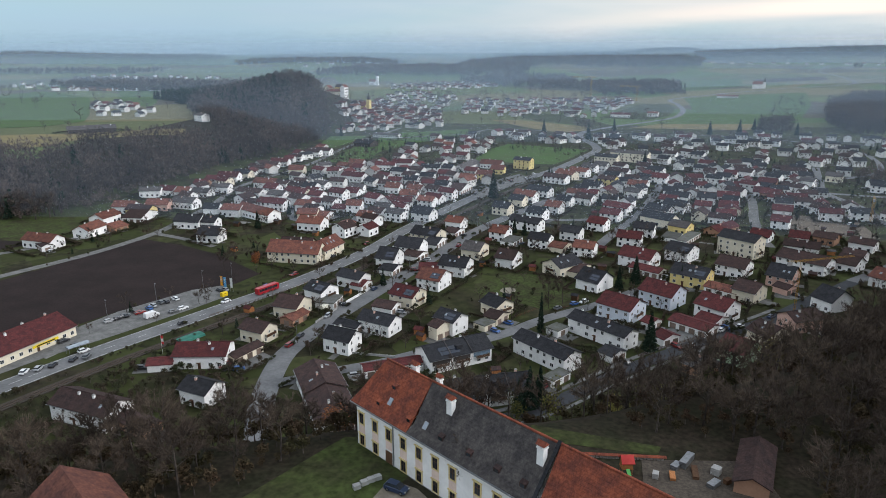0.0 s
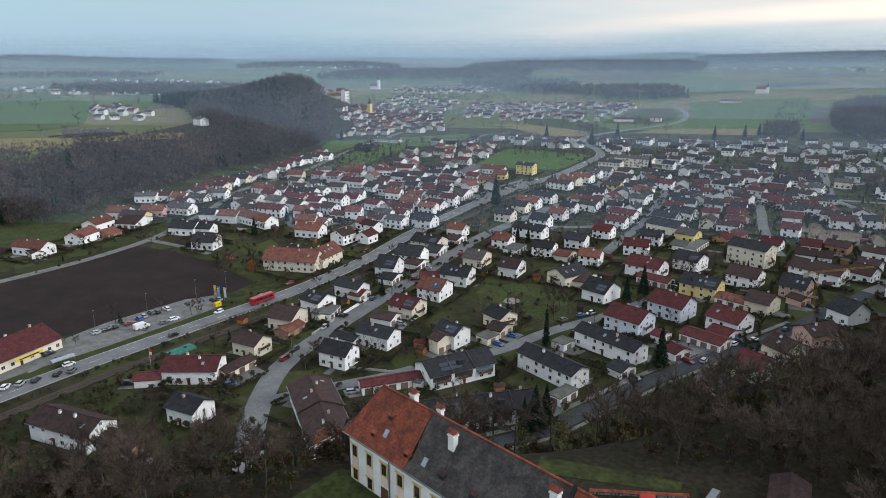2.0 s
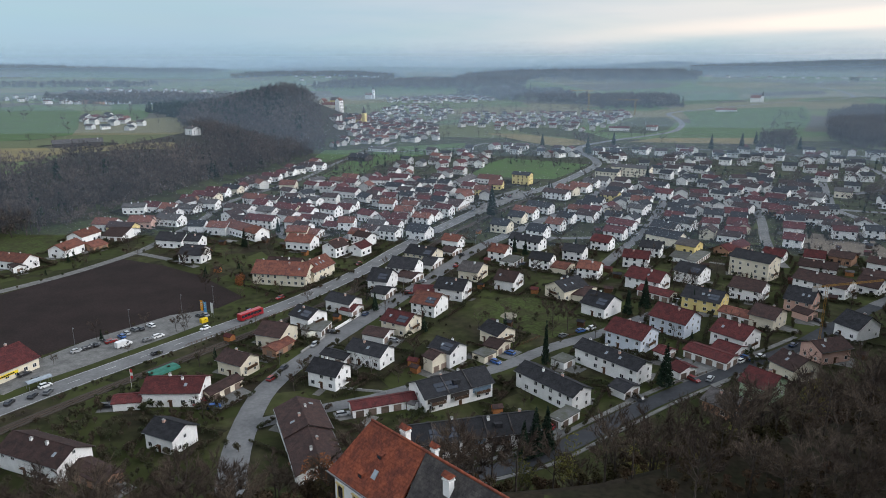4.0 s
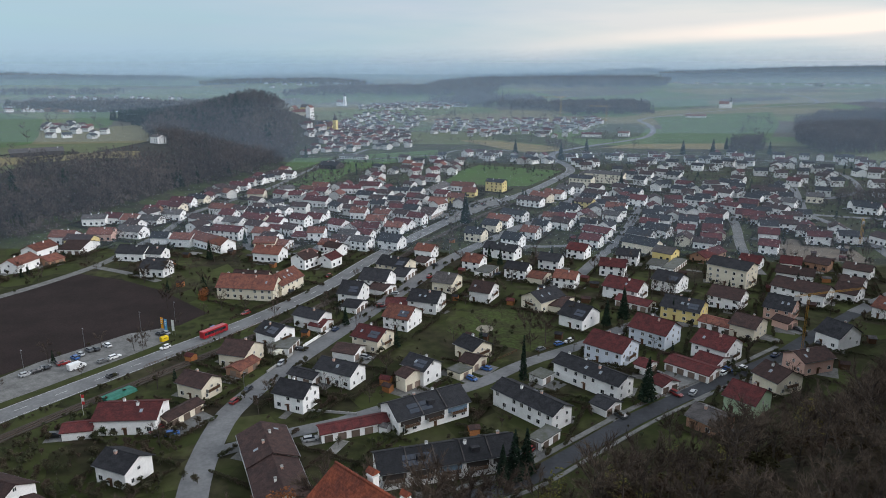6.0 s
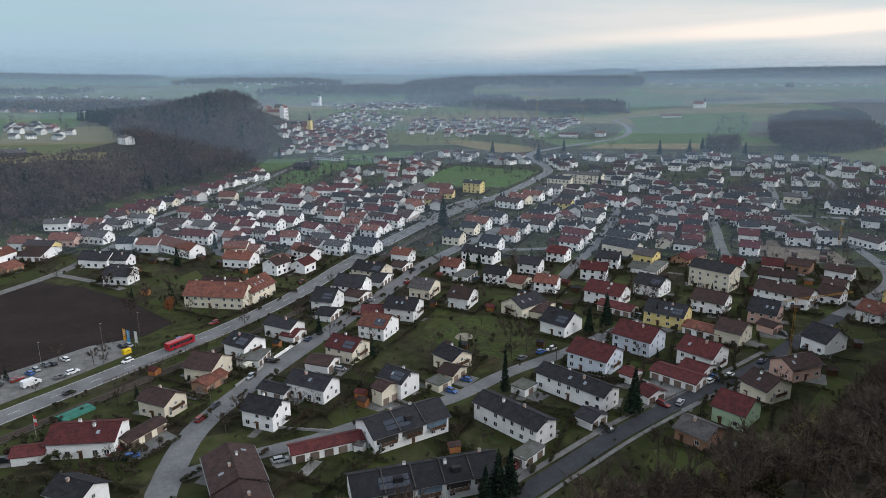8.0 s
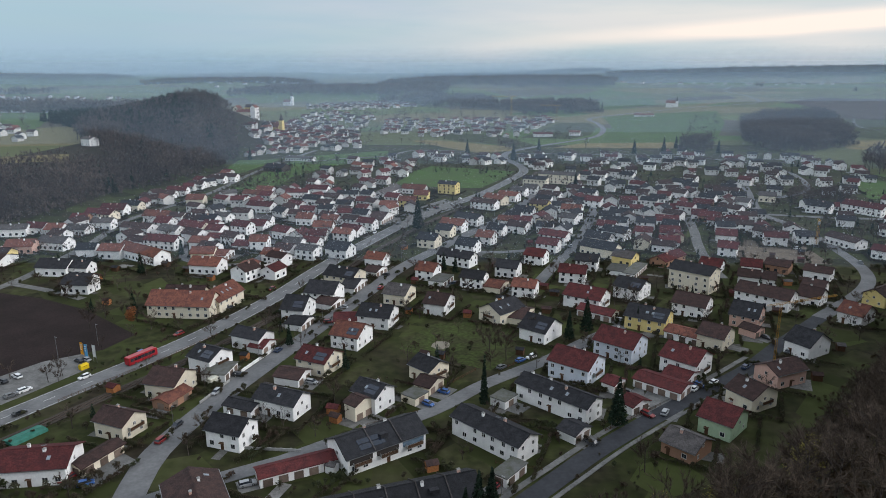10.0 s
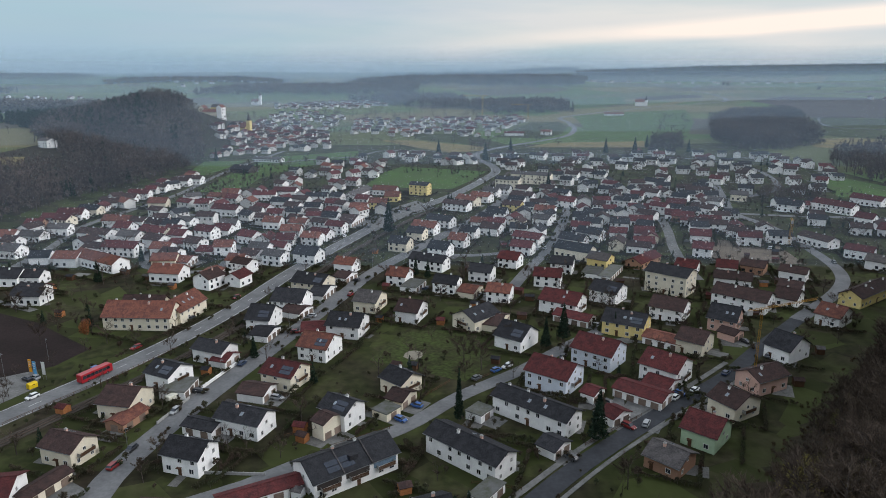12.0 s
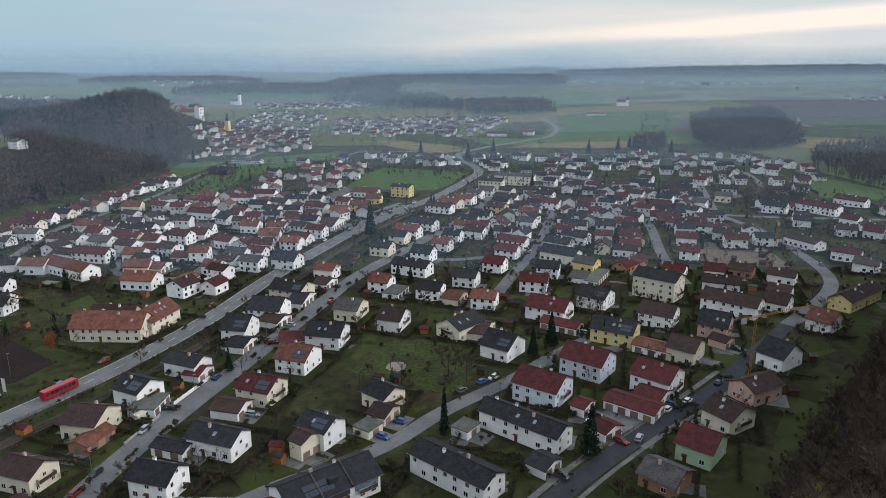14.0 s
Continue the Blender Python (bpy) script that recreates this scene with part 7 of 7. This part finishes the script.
# supermarket fascia and trolley shelter
ob = thing("shop_sign", pose(-168.6, 197.5, 3.2, 0, 0, 75), "yellow shop fascia with plain dark bar", "sign")
b = Build()
b.box(-5, -0.7, 0, 5, -0.45, 0.9)
part("panel", b.done("panel", mat("yellow_sign", (0.80, 0.60, 0.03), rough=0.5)), ob)
b = Build()
b.box(-3.6, -0.74, 0.25, 3.6, -0.7, 0.65)
part("writing_bar", b.done("writing_bar", RUBBER), ob)
ob = thing("trolley_shelter", pose(-157.5, 199.5, 0.1, 0, 0, 62), "glazed shelter for shopping trolleys", "shelter")
for sx in (-3.5, 0, 3.5):
    for sy in (-1.1, 1.1):
        b = Build()
        b.tube((sx, sy, 0), (sx, sy, 2.3), 0.05, 0.05, 6)
        part("post", b.done("post", METAL), ob)
b = Build()
b.prism([(-1.3, 2.3), (1.3, 2.3), (0.7, 2.75), (-0.7, 2.75)], -3.8, 3.8)
part("roof", b.done("roof", mat("skylight_glass", (0.25, 0.29, 0.33))), ob)

# white walls, fences and small garden things
def garden_wall(x0, y0, x1, y1, h, m, label):
    L = math.hypot(x1 - x0, y1 - y0)
    ob = thing("boundary_wall", pose(x0, y0, ground(x0, y0), 0, 0, math.degrees(math.atan2(y1 - y0, x1 - x0))), label, "wall", "boundary walls")
    n = max(1, int(L / 2.5))
    for k in range(n):
        b = Build()
        b.box(k * L / n + 0.02, -0.12, -0.3, (k + 1) * L / n - 0.02, 0.12, h)
        part("panel", b.done("panel", m), ob)
        b = Build()
        b.box(k * L / n - 0.16, -0.18, -0.3, k * L / n + 0.02, 0.18, h + 0.15)
        part("pillar", b.done("pillar", m), ob)


garden_wall(-103.5, 385, -93.8, 400.5, 2.0, WALL["w"], "pale rendered noise wall along the road")
garden_wall(-93.8, 400.8, -80.5, 414.5, 2.0, WALL["w"], "pale rendered noise wall along the road")
garden_wall(-76.8, 255.5, -69.5, 279, 1.1, WALL["w"], "low white garden wall with pillars along the street")
garden_wall(-81.5, 236, -77.6, 252, 0.9, CONCRETE, "low concrete garden wall")
garden_wall(-66.2, 211, -44, 201.5 + 8, 0.8, CONCRETE, "low concrete garden wall")


def fence(x0, y0, x1, y1, m, label):
    L = math.hypot(x1 - x0, y1 - y0)
    ob = thing("garden_fence", pose(x0, y0, ground(x0, y0), 0, 0, math.degrees(math.atan2(y1 - y0, x1 - x0))), label, "fence", "garden fences")
    n = max(2, int(L / 2.2))
    for k in range(n + 1):
        b = Build()
        b.box(k * L / n - 0.05, -0.05, -0.2, k * L / n + 0.05, 0.05, 1.1)
        part("post", b.done("post", m), ob)
    for z in (0.35, 0.85):
        b = Build()
        b.box(0, -0.02, z, L, 0.02, z + 0.1)
        part("rail", b.done("rail", m), ob)


for a in ((-58, 300, -48, 333), (-52, 289, -40, 330), (-43, 228, -20, 243), (-8, 247, 4, 262), (-30, 222, -14, 232), (-110, 262, -96, 292), (-126, 236, -112, 261), (8, 205, 20, 202), (12, 262, 26, 275), (40, 222, 60, 238)):
    fence(*a, WOODB, "dark wooden garden fence")


def hut(x, y, ang, w, d, h, m, roof, label):
    ob = thing("garden_hut", pose(x, y, ground(x, y), 0, 0, ang), label, "hut", "garden huts")
    b = Build()
    b.prism([(-d / 2, -0.2), (d / 2, -0.2), (d / 2, h), (0, h + d * 0.28), (-d / 2, h)], -w / 2, w / 2)
    part("wall", b.done("wall", m), ob)
    b = Build()
    e = d / 2 + 0.25
    b.prism([(-e, h - 0.12), (0, h + d * 0.28 + 0.01), (0, h + d * 0.28 + 0.14), (-e, h + 0.02)][::-1], -w / 2 - 0.25, w / 2 + 0.25)
    b.prism([(e, h - 0.12), (e, h + 0.02), (0, h + d * 0.28 + 0.14), (0, h + d * 0.28 + 0.01)][::-1], -w / 2 - 0.25, w / 2 + 0.25)
    part("roof", b.done("roof", ROOF[roof]), ob)
    b = Build()
    b.box(w / 2 - 0.02, -0.4, 0, w / 2 + 0.05, 0.4, 1.8)
    part("door", b.done("door", WOODB), ob)


hut(-112.3, 243.4, 160, 3.2, 2.8, 2.2, WOODO, "m", "orange-stained wooden garden hut")
hut(-34, 200.5, 160, 2.6, 2.4, 2.2, WALL["w"], "g", "small white garden hut")
hut(-8.5, 202, 20, 3.0, 2.5, 2.0, WOODO, "b", "wooden garden hut behind the terrace")
hut_rng = random.Random(77)
placed = 0
while placed < 46:
    x, y = hut_rng.uniform(-200, 200), hut_rng.uniform(205, 480)
    if inside(x, y, TOWN) and not inside(x, y, FIELD) and clear(x, y, 3.2) and not on_road(x, y, 3) and hill_side(x, y) < -8 and not inside(x, y, [(-176, 170), (-150, 180), (-126, 255), (-140, 282), (-185, 200)]):
        hut(x, y, 160 + hut_rng.uniform(-10, 10), hut_rng.uniform(2.4, 4.0), hut_rng.uniform(2.2, 3.2), 2.1, hut_rng.choice((WOODB, WOODB, WOODO)), hut_rng.choice("bgmd"), "small wooden garden shed")
        HOUSES.append((x, y, 1.8))
        placed += 1

ob = thing("covered_pool", pose(-123.4, 215.5, 0.05, 0, 0, 62), "green tarpaulin over a garden pool", "pool cover")
b = Build()
b.prism([(-2.6, 0), (2.6, 0), (2.3, 0.7), (0, 1.0), (-2.3, 0.7)], -5, 5)
part("tarpaulin", b.done("tarpaulin", mat("green_tarpaulin", (0.035, 0.16, 0.12), rough=0.5, var=0.3)), ob)
ob = thing("flag_pole", pose(-126.5, 201.8, 0), "white flag pole with red and white banner", "flag")
b = Build()
b.tube((0, 0, 0), (0, 0, 7), 0.05, 0.03, 6)
part("pole", b.done("pole", FRAME), ob)
b = Build()
b.box(0.05, -0.02, 3.6, 0.9, 0.02, 6.8)
part("banner", b.done("banner", mat("red_cloth", (0.5, 0.05, 0.05), rough=0.8)), ob)
b = Build()
b.box(0.05, -0.03, 4.6, 0.9, 0.03, 5.7)
part("stripe", b.done("stripe", FRAME), ob)


# ---- cranes ----
CRANE_PAINT = mat("crane_yellow", (0.36, 0.19, 0.03), rough=0.5, var=0.2)


def lattice(p, q, w, n, r):
    """A square lattice beam from p to q."""
    p, q = Vector(p), Vector(q)
    d = (q - p).normalized()
    a = d.orthogonal().normalized() * w / 2
    c = d.cross(a).normalized() * w / 2
    b = Build()
    cor = [a + c, a - c, -a - c, -a + c]
    for k in cor:
        b.tube(p + k, q + k, r, r, 4)
    for s in range(n):
        t0, t1 = p.lerp(q, s / n), p.lerp(q, (s + 1) / n)
        for k in range(4):
            b.tube(t0 + cor[k], t1 + cor[(k + 1) % 4], r * 0.6, r * 0.6, 3)
    return b


def crane(x, y, z, h, jib, ang, w, label, dark=False):
    ob = thing("tower_crane", pose(x, y, z, 0, 0, ang), label, "crane", "construction cranes")
    part("mast", lattice((0, 0, 0), (0, 0, h), w, max(6, int(h / w)), w * 0.07).done("mast", CRANE_PAINT), ob)
    part("jib", lattice((-jib * 0.25, 0, h), (jib, 0, h + 0.5), w * 0.8, max(6, int(jib / w)), w * 0.06).done("jib", CRANE_PAINT), ob)
    b = Build()
    b.box(-jib * 0.25, -w * 0.5, h - 1.6, -jib * 0.25 + 1.8, w * 0.5, h)
    part("counterweight", b.done("counterweight", CONCRETE), ob)
    b = Build()
    b.box(-1.8, -1.8, 0, 1.8, 1.8, 0.8)
    part("base", b.done("base", CONCRETE), ob)


crane(101.5, 256, 0, 27, 23, 20, 0.6, "orange erecting crane beside the pink house")
crane(206, 437, 0, 15, 5, 70, 1.1, "small yellow site crane")
crane(101, 1472, ground(101, 1472), 46, 40, 185, 2.2, "far yellow tower crane over roofs")
crane(190, 1440, ground(190, 1440), 30, 34, 170, 2.0, "far yellow tower crane over roofs")

# ---- castle on the hill and churches ----
ob = thing("castle", pose(-343, 1160, ground(-343, 1160) - 1, 0, 0, 170), "cream and white castle buildings on the wooded hill", "castle")
for cx, cy, L, W, h, wl2, rf, turn in ((0, 0, 15, 9, 17, "y", "g", 0), (19, 6, 15, 9, 15, "c", "r", 90), (-12, 9, 15, 8, 17, "w", "r", 90), (4, 12, 26, 8, 10, "c", "r", 0)):
    sub = part("building", None, ob, pose(cx, cy, 0, 0, 0, turn))
    b = Build()
    rise = W / 2 * 0.9
    b.prism([(-W / 2, -6), (W / 2, -6), (W / 2, h), (0, h + rise), (-W / 2, h)], -L / 2, L / 2)
    part("wall", b.done("wall", WALL[wl2]), sub)
    b = Build()
    b.prism([(-W / 2 - 0.5, h - 0.4), (0, h + rise + 0.05), (0, h + rise + 0.6), (-W / 2 - 0.5, h + 0.2)][::-1], -L / 2 + 0.3, L / 2 - 0.3)
    b.prism([(W / 2 + 0.5, h - 0.4), (W / 2 + 0.5, h + 0.2), (0, h + rise + 0.6), (0, h + rise + 0.05)][::-1], -L / 2 + 0.3, L / 2 - 0.3)
    part("roof", b.done("roof", ROOF[rf]), sub)
    fr, pane, far = window_meshes(1.6, 2.4)
    for k in range(int(L / 4.5)):
        for z in range(2, int(h) - 4, 5):
            part("window", far, sub, pose(-L / 2 + 2.2 + k * 4.5, W / 2 + 0.01, z, 0, 0, 180))


def church(x, y, h, wall, label):
    ob = thing("church", pose(x, y, ground(x, y), 0, 0, 160), label, "church")
    b = Build()
    b.prism([(-6, -2), (6, -2), (6, 10), (0, 16), (-6, 10)], 3, 26)
    part("nave", b.done("nave", WALL[wall]), ob)
    b = Build()
    b.prism([(-6.6, 9.6), (0, 16.1), (0, 16.7), (-6.6, 10.2)][::-1], 3, 26.5)
    b.prism([(6.6, 9.6), (6.6, 10.2), (0, 16.7), (0, 16.1)][::-1], 3, 26.5)
    part("roof", b.done("roof", ROOF["r"]), ob)
    b = Build()
    b.box(-3, -3, -2, 3, 3, h)
    part("tower", b.done("tower", WALL[wall]), ob)
    b = Build()
    b.tube((0, 0, h), (0, 0, h + 3), 3.0, 3.4, 8)
    b.tube((0, 0, h + 3), (0, 0, h + 12), 2.6, 0.1, 8)
    part("spire", b.done("spire", ROOF["g"]), ob)


church(-283, 1120, 20, "y", "yellow church tower among village roofs")
church(532, 1781, 15, "w", "white church with pointed spire on the plain")
church(-470, 1960, 26, "w", "white church tower in the haze")

# ---- thin winter mist and distance haze imitated by upright half-transparent sheets, denser with distance ----
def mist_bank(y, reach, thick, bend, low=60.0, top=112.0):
    """An upright half-transparent sheet across the valley, imitating haze, that fades out towards its top."""
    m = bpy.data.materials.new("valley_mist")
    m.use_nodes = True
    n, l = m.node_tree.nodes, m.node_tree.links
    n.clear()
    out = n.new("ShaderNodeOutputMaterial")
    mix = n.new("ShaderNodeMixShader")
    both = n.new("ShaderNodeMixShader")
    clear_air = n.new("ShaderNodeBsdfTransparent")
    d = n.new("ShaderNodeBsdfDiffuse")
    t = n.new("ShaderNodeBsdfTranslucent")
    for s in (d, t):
        s.inputs["Color"].default_value = HAZE_COLOUR
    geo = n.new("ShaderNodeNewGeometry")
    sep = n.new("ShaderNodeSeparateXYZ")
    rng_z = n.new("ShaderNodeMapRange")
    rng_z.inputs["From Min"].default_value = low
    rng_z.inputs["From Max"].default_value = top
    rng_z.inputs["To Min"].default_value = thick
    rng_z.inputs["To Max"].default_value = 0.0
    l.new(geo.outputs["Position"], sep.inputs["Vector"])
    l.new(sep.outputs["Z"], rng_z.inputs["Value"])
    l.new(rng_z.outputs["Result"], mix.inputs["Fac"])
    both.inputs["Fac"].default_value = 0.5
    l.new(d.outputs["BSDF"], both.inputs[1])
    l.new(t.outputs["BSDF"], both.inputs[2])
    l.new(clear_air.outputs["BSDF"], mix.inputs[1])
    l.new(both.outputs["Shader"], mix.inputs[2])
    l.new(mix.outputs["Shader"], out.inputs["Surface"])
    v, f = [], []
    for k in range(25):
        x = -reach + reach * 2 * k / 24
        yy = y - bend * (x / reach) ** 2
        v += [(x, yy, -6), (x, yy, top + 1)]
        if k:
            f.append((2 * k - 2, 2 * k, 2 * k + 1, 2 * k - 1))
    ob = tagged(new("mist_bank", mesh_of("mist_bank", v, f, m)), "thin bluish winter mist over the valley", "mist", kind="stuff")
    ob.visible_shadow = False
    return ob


# pale tint of the sheets, standing in for light scattered by haze
HAZE_COLOUR = (0.50, 0.66, 0.84, 1)
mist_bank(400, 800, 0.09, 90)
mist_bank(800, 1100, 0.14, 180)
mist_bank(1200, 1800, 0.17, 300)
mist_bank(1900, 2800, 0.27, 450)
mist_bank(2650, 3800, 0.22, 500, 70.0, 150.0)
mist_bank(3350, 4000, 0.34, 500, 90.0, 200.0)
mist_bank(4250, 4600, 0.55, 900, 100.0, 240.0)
